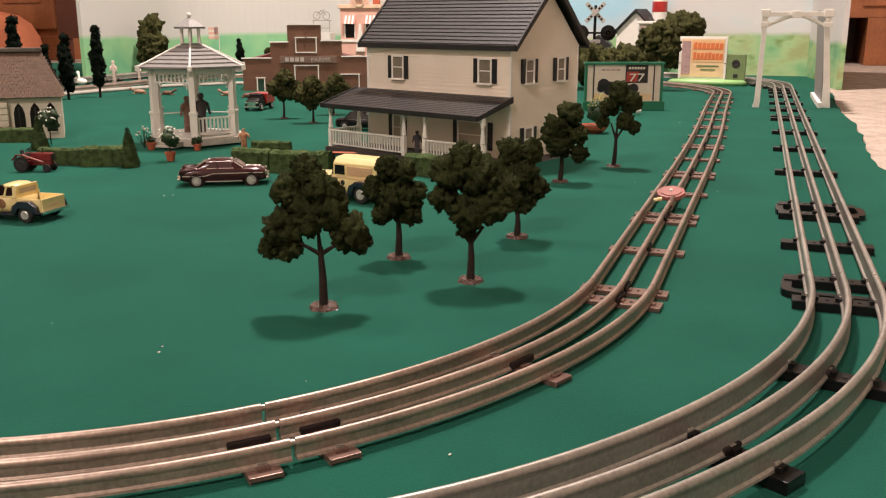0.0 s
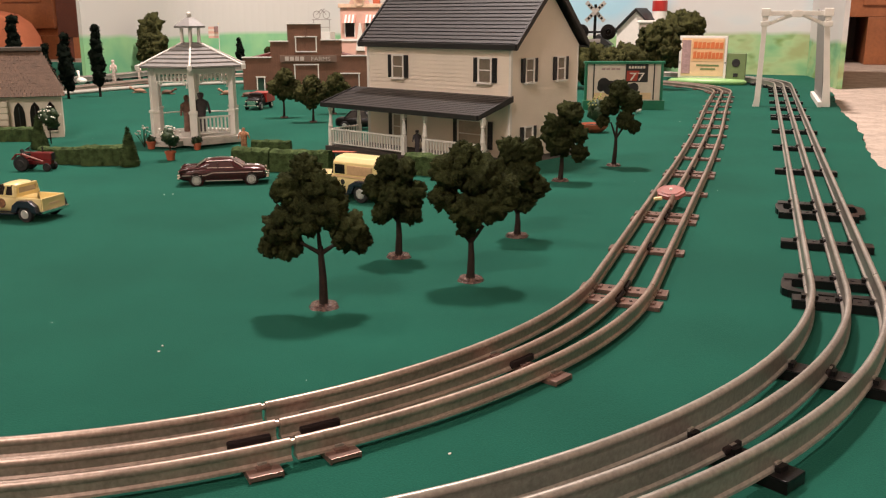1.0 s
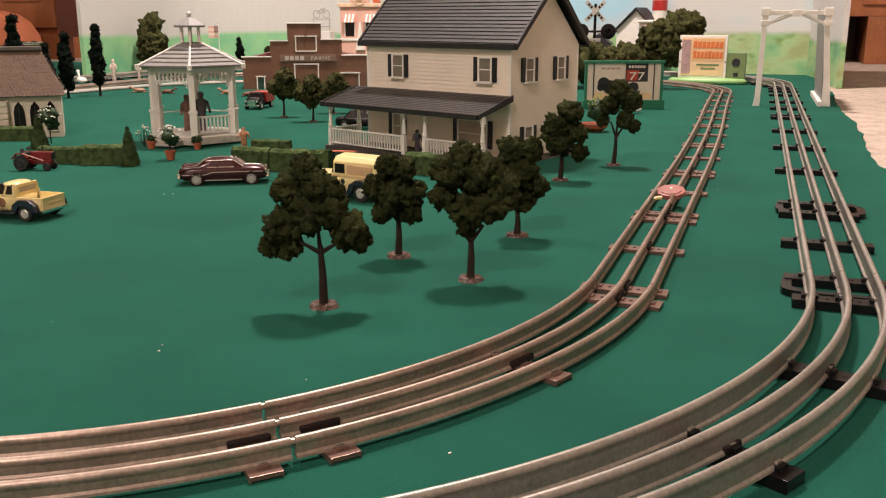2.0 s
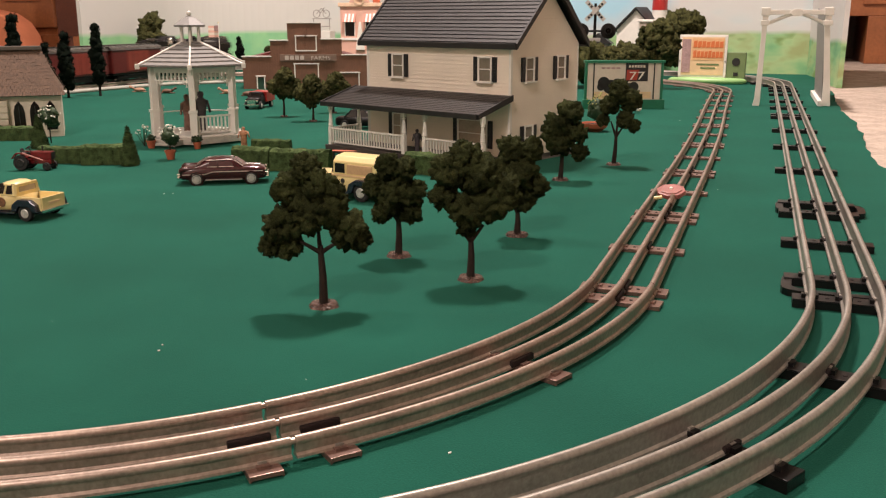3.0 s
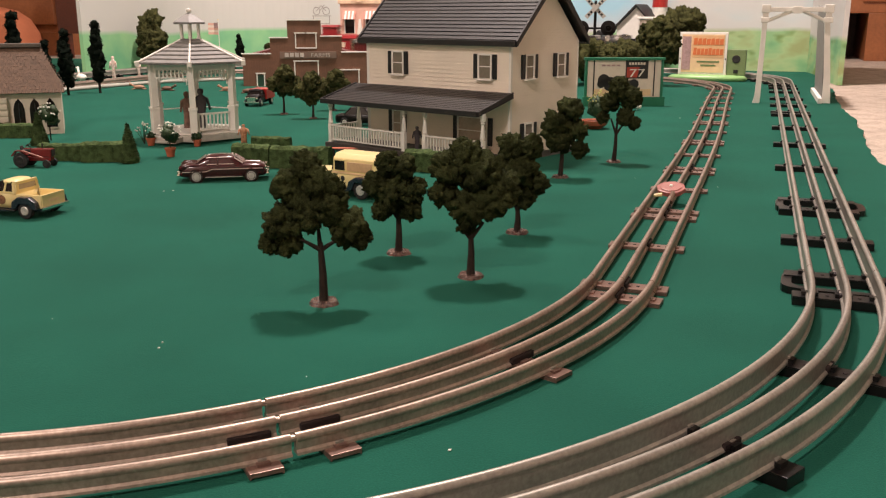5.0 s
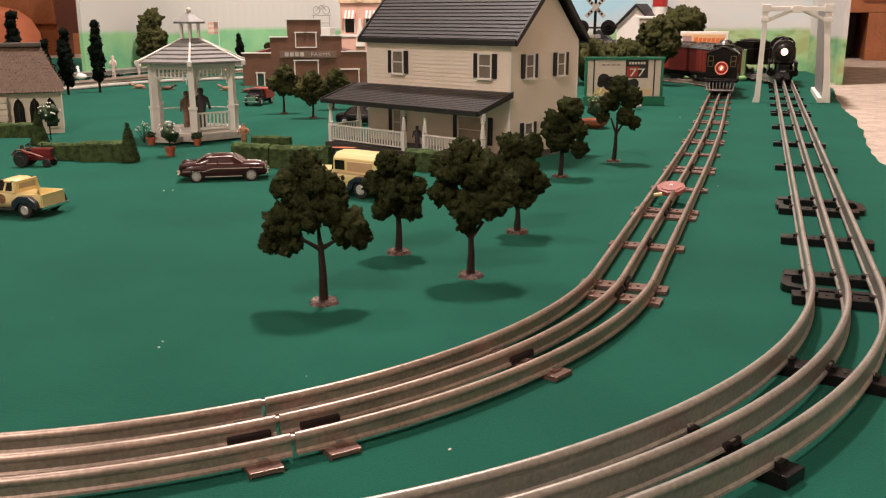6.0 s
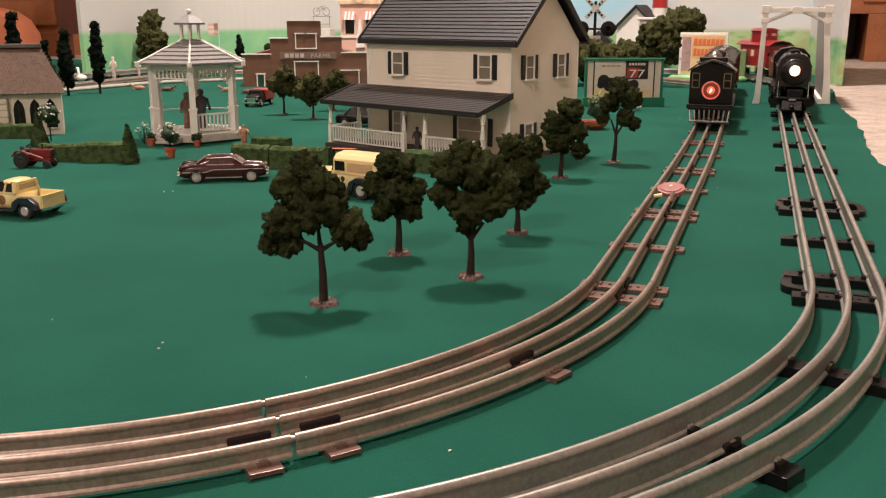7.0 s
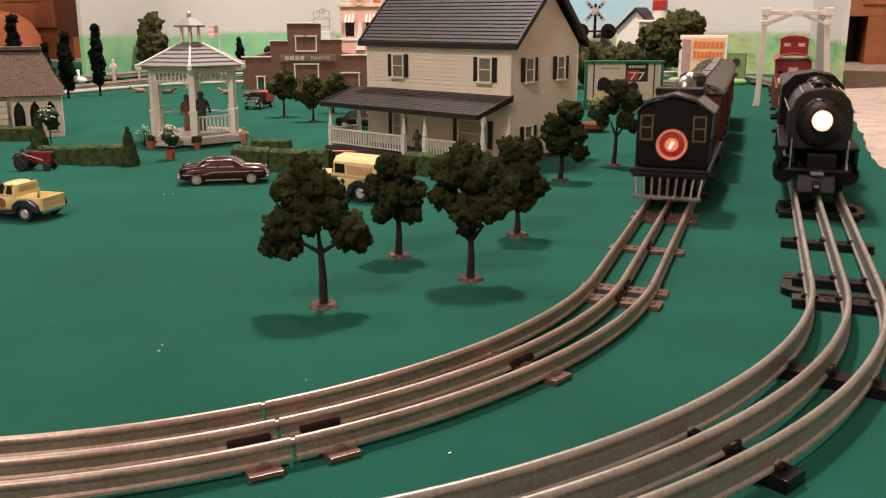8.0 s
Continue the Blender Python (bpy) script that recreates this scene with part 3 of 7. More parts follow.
# ---- the farmhouse ----
def window_unit(parent, m, w, h, shutters=True, pane=None):
    """A sash window with sill and shutters; m puts it on a wall, x along the wall, -y outwards, z from the sill."""
    win = part("window", box(-w / 2, w / 2, -0.0006, 0.0004, 0, h), pane or M_GLASS, parent)
    win.matrix_basis = m
    b = bmesh.new()
    t = 0.0014
    box(-w / 2 - t, -w / 2 + t * 0.4, -0.0018, 0.0004, -0.0005, h + t, 0, b)
    box(w / 2 - t * 0.4, w / 2 + t, -0.0018, 0.0004, -0.0005, h + t, 0, b)
    box(-w / 2 + t * 0.4, w / 2 - t * 0.4, -0.0018, 0.0004, h - t * 0.4, h + t, 0, b)
    box(-w / 2 + t * 0.4, w / 2 - t * 0.4, -0.0016, 0.0004, h / 2 - t * 0.4, h / 2 + t * 0.4, 0, b)
    part("frame", b, M_WHITE, win)
    part("sill", box(-w / 2 - 0.0026, w / 2 + 0.0026, -0.0042, 0.0004, -0.0026, -0.0005, 0.0003), M_WHITE, win)
    if shutters:
        for s in (-1, 1):
            x = s * (w / 2 + t + 0.0034)
            sb = box(x - 0.0031, x + 0.0031, -0.0013, 0.0004, -0.0008, h + 0.0008, 0.0002)
            for i in range(7):
                z = h * (i + 0.7) / 7.6
                box(x - 0.0023, x + 0.0023, -0.0019, -0.0012, z - 0.0007, z + 0.0007, 0, sb)
            part("shutter", sb, M_SHUTTER, win, "black louvred shutter")
    return win


def shingle_slope(parent, name, x0, x1, p, q, courses, material, thick=0.0022):
    """A roof slope from the eave p to the ridge q, both (y, z), in overlapping courses."""
    (y0, z0), (y1, z1) = p, q
    ln = math.hypot(y1 - y0, z1 - z0)
    uy, uz = (y1 - y0) / ln, (z1 - z0) / ln
    ny, nz = -uz, uy
    if nz < 0:
        ny, nz = -ny, -nz
    base = part(name, prism([(y0, z0), (y0 + ny * 0.0003, z0 + nz * 0.0003), (y1 + ny * 0.0003, z1 + nz * 0.0003), (y1, z1)], x0 + 0.0004, x1 - 0.0004, "x"), material, parent)
    for i in range(courses):
        a, c = ln * i / courses - 0.0006, ln * (i + 1) / courses
        t0, t1 = thick, thick * 0.25
        pts = [(y0 + uy * a, z0 + uz * a), (y0 + uy * a + ny * t0, z0 + uz * a + nz * t0), (y0 + uy * c + ny * t1, z0 + uz * c + nz * t1), (y0 + uy * c, z0 + uz * c)]
        part("shingle_course", prism(pts, x0, x1, "x"), material, base)
    return base


def farmhouse():
    h = thing("farmhouse", pose(-0.499, 1.017, 0, 0, 0, -22.3), "cream two-storey model farmhouse with charcoal roof and porch", "house")
    X0, X1, Y0, Y1 = 0.0175, 0.240, 0.055, 0.187
    EAVE, RIDGE, YM = 0.1345, 0.201, 0.121
    part("foundation", box(X0 + 0.002, X1 - 0.002, Y0 + 0.002, Y1 - 0.002, 0, 0.010), mat("grey_foundation", (0.16, 0.14, 0.13), 0.8), h)
    wall = prism([(Y0, 0.008), (Y1, 0.008), (Y1, EAVE), (YM, RIDGE - 0.003), (Y0, EAVE)], X0, X1, "x")
    body = part("wall", wall, M_CREAM, h)
    # clapboards on the front and the east gable
    step = 0.0046
    k = 0
    while 0.009 + (k + 1) * step < RIDGE - 0.008:
        z0, z1 = 0.009 + k * step, 0.009 + (k + 1) * step
        if z1 < EAVE - 0.001:
            part("clapboard", prism([(Y0, z0), (Y0 - 0.0007, z0), (Y0 - 0.0001, z1), (Y0, z1)], X0 + 0.0022, X1 - 0.0024, "x"), M_CREAM, body)
        inset = max(0.0, (z1 - EAVE) / (RIDGE - 0.003 - EAVE)) * (YM - Y0)
        part("clapboard", prism([(X1, z0), (X1 + 0.00028, z0), (X1 + 0.0001, z1), (X1, z1)], Y0 + 0.0024 + inset, Y1 - 0.0024 - inset, "y"), M_CREAM, body)
        k += 1
    for x in (X0, X1):
        for y in (Y0, Y1):
            part("corner_board", box(x - 0.0022, x + 0.0008 if x == X1 else x + 0.0022, y - 0.0008, y + 0.0022 if y == Y0 else y + 0.0008, 0.009, EAVE - 0.001), M_WHITE, h)
    # roof
    slope = (RIDGE - EAVE) / (YM - Y0)
    oh = 0.006
    shingle_slope(h, "roof", X0 - 0.010, X1 + 0.010, (Y0 - oh, EAVE - oh * slope + 0.003), (YM, RIDGE + 0.003), 18, M_ROOF, 0.0013)
    shingle_slope(h, "roof", X0 - 0.010, X1 + 0.010, (Y1 + oh, EAVE - oh * slope + 0.003), (YM, RIDGE + 0.003), 18, M_ROOF, 0.0013)
    part("ridge_cap", prism([(YM - 0.004, RIDGE + 0.0015), (YM, RIDGE + 0.0065), (YM + 0.004, RIDGE + 0.0015), (YM, RIDGE + 0.003)], X0 - 0.0105, X1 + 0.0105, "x"), M_ROOF, h)
    ze = EAVE - oh * slope
    for y, s in ((Y0 - oh, -1), (Y1 + oh, 1)):
        part("eave_board", box(X0 - 0.0108, X1 + 0.0108, min(y, y + s * 0.0022), max(y, y + s * 0.0022), ze + 0.0002, ze + 0.0064, 0.0004), M_DARKTRIM, h)
        part("soffit", box(X0 - 0.0100, X1 + 0.0100, min(y - s * 0.0004, y - s * oh), max(y - s * 0.0004, y - s * oh), ze + 0.0012, ze + 0.0026), M_DARKTRIM, h)
    for x0, x1 in ((X0 - 0.0126, X0 - 0.0101), (X1 + 0.0101, X1 + 0.0126)):
        for sgn, ye in ((-1, Y0 - oh), (1, Y1 + oh)):
            part("barge_board", prism([(ye, ze), (ye, ze + 0.0066), (YM, RIDGE + 0.0058), (YM, RIDGE - 0.0030)], x0, x1, "x"), M_DARKTRIM, h)
    # upper windows
    for x in (0.070, 0.205):
        window_unit(h, pose(x, Y0 - 0.0010, 0.0935), 0.0172, 0.0255)
    for y in (0.088, 0.150):
        window_unit(h, pose(X1 + 0.0010, y, 0.0935, 0, 0, 90), 0.0145, 0.0250)
        window_unit(h, pose(X1 + 0.0010, y, 0.0175, 0, 0, 90), 0.0145, 0.0250)
    # lower front: a narrow and a broad shuttered window
    for x, w in ((0.068, 0.0135), (0.1875, 0.0420)):
        window_unit(h, pose(x, Y0 - 0.0010, 0.0185), w, 0.0300, True, M_PALEPANE)
    # porch deck, roof, posts, railing
    part("porch_deck", box(-0.003, X1 + 0.008, -0.003, Y0 - 0.0004, 0.0005, 0.0095, 0.0005), mat("dark_porch_boards", (0.055, 0.040, 0.036), 0.6), h)
    shingle_slope(h, "porch_roof", -0.003, X1 + 0.0035, (-0.007, 0.0610), (Y0 - 0.0005, 0.0785), 13, M_PORCHROOF, 0.0006)
    part("porch_fascia", box(-0.0035, X1 + 0.004, -0.0092, -0.0072, 0.0575, 0.0632, 0.0004), M_DARKTRIM, h)
    part("porch_fascia", prism([(-0.0071, 0.0575), (-0.0071, 0.0630), (Y0 - 0.001, 0.0798), (Y0 - 0.001, 0.0730)], X1 + 0.0036, X1 + 0.0052, "x"), M_DARKTRIM, h)
    part("porch_fascia", prism([(-0.0071, 0.0575), (-0.0071, 0.0630), (Y0 - 0.001, 0.0798), (Y0 - 0.001, 0.0730)], -0.0052, -0.0036, "x"), M_DARKTRIM, h)
    part("porch_ceiling", prism([(-0.0068, 0.0580), (-0.0068, 0.0600), (Y0 - 0.001, 0.0750), (Y0 - 0.001, 0.0725)], -0.0030, X1 + 0.0032, "x"), M_CREAM, h)
    posts = [(0.003, 0.002), (0.1280, 0.002), (0.1605, 0.002), (0.2440, 0.002), (0.003, 0.050)]
    for x, y in posts:
        top = 0.0600 + (y - 0.002) * 0.29
        pb = box(x - 0.0024, x + 0.0024, y - 0.0024, y + 0.0024, 0.0095, 0.032, 0.0003)
        join(pb, lathe([(0.0016, 0.032), (0.0030, 0.0332), (0.0026, 0.037), (0.0016, 0.0485), (0.0026, 0.050), (0.0016, 0.0515), (0.0016, 0.0518)], 12, pose(x, y, 0)))
        box(x - 0.0022, x + 0.0022, y - 0.0022, y + 0.0022, 0.0518, top, 0.0003, pb)
        part("porch_post", pb, M_WHITE, h)

    def railing(ax, ay, bx, by):
        d = Vector((bx - ax, by - ay, 0))
        n = int(d.length / 0.0043)
        rb = bmesh.new()
        a = math.degrees(math.atan2(d.y, d.x))
        for z0, z1, w in ((0.0122, 0.0138, 0.0011), (0.0290, 0.0310, 0.0015)):
            join(rb, box(0, d.length, -w, w, z0, z1, 0.0003), 0, pose(ax, ay, 0, 0, 0, a))
        rail = part("railing", rb, M_WHITE, h)
        me = None
        for i in range(n):
            p = Vector((ax, ay, 0)) + d * (i + 0.5) / n
            if me is None:
                o = part("baluster", box(-0.0008, 0.0008, -0.0007, 0.0007, 0.0137, 0.0291), M_WHITE, rail)
                me = o.data
            else:
                o = new("baluster", me)
                o.parent = rail
            o.matrix_basis = pose(p.x, p.y, 0, 0, 0, a)

    railing(0.0054, 0.002, 0.1256, 0.002)
    railing(0.1629, 0.002, 0.2416, 0.002)
    railing(0.003, 0.0044, 0.003, 0.0476)
    # steps down from the gap
    for i in range(2):
        part("step", box(0.130, 0.158, -0.011 + i * 0.004, -0.0031, 0.0004 + 0.003 * i, 0.0034 + 0.003 * i, 0.0003), mat("step_boards", (0.055, 0.040, 0.036), 0.6), h)
    return h


farmhouse()


# ---- gate over the outer track ----
def portal():
    g = thing("track_portal", pose(0.0, 1.84, 0, 0, 0, 0), "white-painted portal frame spanning the outer track", "portal frame")
    lb = prism([(-0.006, 0.0), (0.007, 0.0), (0.0075, 0.012), (0.0090, 0.150), (0.0005, 0.150), (-0.003, 0.014)], -0.005, 0.005, "y", 0.0006)
    part("left_leg", lb, M_WHITE, g)
    part("right_leg", prism([(0.119, 0.0), (0.134, 0.0), (0.1195, 0.150), (0.1100, 0.150), (0.118, 0.05)], 0.03, 0.04, "y", 0.0006), M_WHITE, g)
    part("beam", box(-0.002, 0.122, -0.001, 0.009, 0.168, 0.1765, 0.0008), M_WHITE, g)
    for x in (0.0050, 0.1140):
        part("bracket", box(x - 0.0080, x + 0.0080, -0.006, 0.014, 0.1665, 0.181, 0.0015), M_WHITE, g)
        part("bracket", box(x - 0.0078, x + 0.0078, -0.006, 0.014, 0.1485, 0.1585, 0.0015), M_WHITE, g)
        part("leg_head", box(x - 0.0052, x + 0.0052, -0.002, 0.010, 0.1588, 0.1662, 0.0006), M_WHITE, g)
    part("gusset", prism([(0.047, 0.171), (0.053, 0.178), (0.067, 0.178), (0.073, 0.171), (0.067, 0.165), (0.053, 0.165)], -0.004, 0.012, "y", 0.0006), M_WHITE, g)
    for xa, za, xb, zb in ((0.012, 0.153, 0.052, 0.170), (0.107, 0.153, 0.068, 0.170)):
        part("brace", tube((xa, 0.004, za), (xb, 0.004, zb), 0.0031, 0.0031, 8), M_WHITE, g)
    board = prism([(0.042, 0.0), (0.30, 0.0), (0.285, 0.182), (0.042, 0.172)], 0.110, 0.118, "x")
    for v in board.verts:
        v.co.x += 0.009 * (1 - v.co.z / 0.17)
    part("side_wall", board, mat("grey_side_board", (0.25, 0.235, 0.22), 0.6, 0, 0.15), g, "long grey side board")
    part("base_rail", box(0.111, 0.1185, 0.02, 0.30, 0.0, 0.010, 0.0008), M_WHITE, g)


portal()


# ---- signs ----
def letters(text, size, depth, material, parent, m, name="lettering", sx=1.0):
    c = bpy.data.curves.new(name, "FONT")
    c.body, c.size, c.extrude, c.align_x = text, size, depth, "CENTER"
    tmp = bpy.data.objects.new(name, c)
    scene.collection.objects.link(tmp)
    me = bpy.data.meshes.new_from_object(tmp.evaluated_get(bpy.context.evaluated_depsgraph_get()))
    bpy.data.objects.remove(tmp)
    me.materials.clear()
    me.materials.append(material)
    me.transform(Matrix.Diagonal((sx, 1, 1, 1)))
    ob = new(name, me)
    ob.parent = parent
    ob.matrix_basis = m
    return ob


def tractor_sign():
    a = math.degrees(math.atan2(1.715 - 1.669, 0.133))
    s = thing("billboard", pose(-0.298, 1.668, 0, 0, 0, a), "green-framed farm billboard with a dark tractor picture", "billboard")
    W, H = 0.143, 0.087
    part("base_box", box(-0.002, W + 0.004, -0.004, 0.010, 0.0, 0.017, 0.0006), M_SIGNGREEN, s)
    part("board", box(0.003, W - 0.003, 0.001, 0.006, 0.017, H - 0.003), M_PAPER, s)
    for x0, x1 in ((0, 0.0045), (W - 0.0045, W)):
        part("frame_side", box(x0, x1, -0.002, 0.007, 0.0172, H - 0.0042, 0.0005), M_SIGNGREEN, s)
    part("frame_top", box(-0.002, W + 0.002, -0.004, 0.008, H - 0.004, H + 0.0005, 0.0005), M_SIGNGREEN, s)
    for x in (0.0165, W - 0.0165):
        part("stripe", box(x - 0.0011, x + 0.0011, 0.0002, 0.0009, 0.018, H - 0.0045), M_DARKTRIM, s)
    part("panel", box(0.074, 0.115, 0.0001, 0.0009, 0.050, H - 0.0045), mat("black_print", (0.02, 0.018, 0.018), 0.5), s)
    part("patch", prism([(0.076, 0.052), (0.095, 0.052), (0.099, 0.0705), (0.076, 0.0705)], -0.0004, 0.00005, "y"), M_ADRED, s)
    for i in range(6):
        part("mark", box(0.0795 + i * 0.0052, 0.0832 + i * 0.0052, -0.0004, 0.00005, 0.0745, 0.0790), M_PAPER, s)
    letters("77", 0.0205, 0.0002, M_FLOWER, s, pose(0.0945, -0.0009, 0.0530, 90), "number", 1.45)
    for (x, z, r) in ((0.035, 0.047, 0.011), (0.047, 0.040, 0.013), (0.090, 0.040, 0.009), (0.060, 0.044, 0.011), (0.030, 0.040, 0.007)):
        part("picture_shape", lathe([(0.0001, 0), (r * 0.8, 0.0001), (r, 0.0005), (r, 0.0008)], 20, pose(x, 0.001, z, 90)), M_DARKTRIM, s)
    part("picture_shape", box(0.028, 0.094, 0.0003, 0.0009, 0.036, 0.047), mat("olive_print", (0.05, 0.055, 0.03), 0.6, 0, 0.4, 200), s)
    part("picture_ground", box(0.0178, 0.122, 0.0005, 0.0009, 0.019, 0.031), M_ADYELLOW, s)
    for i in range(4):
        part("mark", box(0.030 + 0.009 * i, 0.037 + 0.009 * i, 0.0003, 0.0009, 0.072, 0.075), M_ADMAUVE, s)


tractor_sign()


def orange_sign():
    s = thing("billboard", pose(-0.135, 2.44, 0, 0, 0, -4), "orange and yellow printed billboard on a pale green base", "billboard")
    m = lathe([(0.010, 0.0), (0.030, 0.001), (0.032, 0.008), (0.029, 0.014), (0.010, 0.016)], 28)
    for v in m.verts:
        v.co.x *= 3.1
    m.transform(pose(0.013, 0, 0))
    part("base", m, M_MOUND, s, "rounded pale green plastic base", smooth=True)
    part("frame", box(-0.060, 0.058, -0.006, 0.006, 0.015, 0.121, 0.0015), M_WHITE, s)
    part("poster", box(-0.0535, 0.0515, -0.0072, -0.0062, 0.021, 0.115), M_ADYELLOW, s)
    part("picture", box(-0.0525, -0.031, -0.0080, -0.0073, 0.027, 0.110), M_ADMAUVE, s)
    part("poster_field", box(-0.028, 0.0500, -0.0078, -0.0073, 0.058, 0.112), mat("pale_orange_print", (0.74, 0.44, 0.22), 0.6, 0, 0.12), s)
    rnd = random.Random(12)
    for z, x0, n in ((0.089, -0.025, 7), (0.064, -0.025, 8)):
        w = 0.074 / n
        for k in range(n):
            hh = (0.018 if k % 4 == 0 else 0.0165) + rnd.uniform(-0.001, 0.001)
            part("title_bar", prism([(x0 + k * w, z), (x0 + k * w + w * 0.90, z + 0.001), (x0 + k * w + w * 0.91, z + hh), (x0 + k * w + 0.001, z + hh - 0.001)], -0.0084, -0.0079, "y"), M_ADORANGE, s)
    for z, x0, x1 in ((0.046, -0.015, 0.040), (0.037, -0.005, 0.032)):
        part("text_bar", box(x0, x1, -0.0080, -0.0073, z, z + 0.004), M_OLIVEBOX, s)
    for x in (-0.057, 0.055):
        part("screw", lathe([(0.0018, 0), (0.0014, 0.001), (0.0002, 0.0012)], 8, pose(x, -0.006, 0.055, 90)), M_DARKTRIM, s)
    bx = part("relay_box", box(0.059, 0.104, -0.002, 0.022, 0.015, 0.078, 0.001), M_OLIVEBOX, s, "olive box with a dark round dial")
    part("dial", lathe([(0.010, 0), (0.010, 0.0012), (0.007, 0.0014), (0.0003, 0.0010)], 18, pose(0.081, -0.002, 0.055, 90)), M_DARKTRIM, bx)
    part("switch", box(0.076, 0.087, -0.0032, -0.0018, 0.020, 0.029), M_DARKTRIM, bx)


orange_sign()


# ---- track clips, loose plate on the track, specks on the felt ----
def track_clip(x, y, rz, w=0.073, d=0.030):
    """A black plastic roadbed clip: an open rounded frame under the rails."""
    c = thing("track_clip", pose(x, y, 0, 0, 0, rz), "black plastic clip frame under the track joint", "track clip", "track clips")
    b = bmesh.new()
    n = 40
    ring_o, ring_i = [], []
    for k in range(n):
        a = 2 * math.pi * k / n
        ca, sa = math.cos(a), math.sin(a)
        f = (abs(ca) ** 5 + abs(sa) ** 5) ** (-1 / 5)
        ring_o.append((w / 2 * ca * f, d / 2 * sa * f))
        ring_i.append(((w / 2 - 0.006) * ca * f, (d / 2 - 0.006) * sa * f))
    lev = []
    for pts, z in ((ring_o, 0.0003), (ring_o, 0.0046), (ring_i, 0.0046), (ring_i, 0.0003)):
        lev.append([b.verts.new((p[0], p[1], z)) for p in pts])
    for i in range(4):
        p, q = lev[i], lev[(i + 1) % 4]
        for k in range(n):
            b.faces.new((p[k], p[(k + 1) % n], q[(k + 1) % n], q[k]))
    part("frame", b, M_TIE_BLACK, c)
    return c


track_clip(0.0590, 0.822, 0, 0.071, 0.042)
track_clip(0.0572, 0.573, -3, 0.067, 0.040)


def loose_plate():
    p = thing("signal_plate", pose(-0.0640, 0.806, 0.0135, 14, -5, 14), "faded red eight-sided plate lying on the rails", "toy sign")
    pts = [(0.0128 * math.cos(a), 0.0128 * math.sin(a)) for a in [math.pi / 8 + i * math.pi / 4 for i in range(8)]]
    part("plate", prism(pts, -0.0018, 0.0022, "z", 0.0006), mat("faded_red_plastic", (0.29, 0.095, 0.080), 0.4, 0, 0.3, 150, 700, 0.1), p)
    part("rim", prism([(x * 0.75, y * 0.75) for x, y in pts], 0.0022, 0.0030, "z", 0.0003), mat("faded_pink_plastic", (0.34, 0.13, 0.11), 0.4, 0, 0.2, 150, 700, 0.1), p)
    part("post", tube((0.0, -0.010, 0.0008), (-0.005, -0.027, 0.0004), 0.0024, 0.0020, 10), mat("tarnished_post", (0.16, 0.10, 0.07), 0.4, 0.4), p)
    part("yellow_tip", tube((-0.0095, -0.0105, 0.0003), (-0.0165, -0.0110, 0.0003), 0.0019, 0.0015, 10), M_YELLOW, p)
    part("bulb", lathe([(0.0016, 0.003), (0.0014, 0.0042), (0.0002, 0.0048)], 10), M_FLOWER, p)


loose_plate()


def specks():
    rnd = random.Random(11)
    b = bmesh.new()
    spots = [(-0.523, 0.712), (-0.517, 0.717), (-0.2757, 0.3645), (-0.2727, 0.3570), (0.068, 0.318), (-0.10, 0.30), (0.115, 0.70), (-0.114, 1.52)]
    spots += [(rnd.uniform(-0.9, 0.13), rnd.uniform(0.28, 1.9)) for _ in range(26)]
    for i, (x, y) in enumerate(spots):
        r = 0.0008 if i < 8 else rnd.uniform(0.0002, 0.0005)
        join(b, blob((x, y, r * 0.4), r, i, 0.6, 1, 0.5))
    tagged(link_mesh("crumbs", b, M_FLOWER), "tiny white crumbs scattered on the green felt", "crumbs", kind="stuff")


specks()


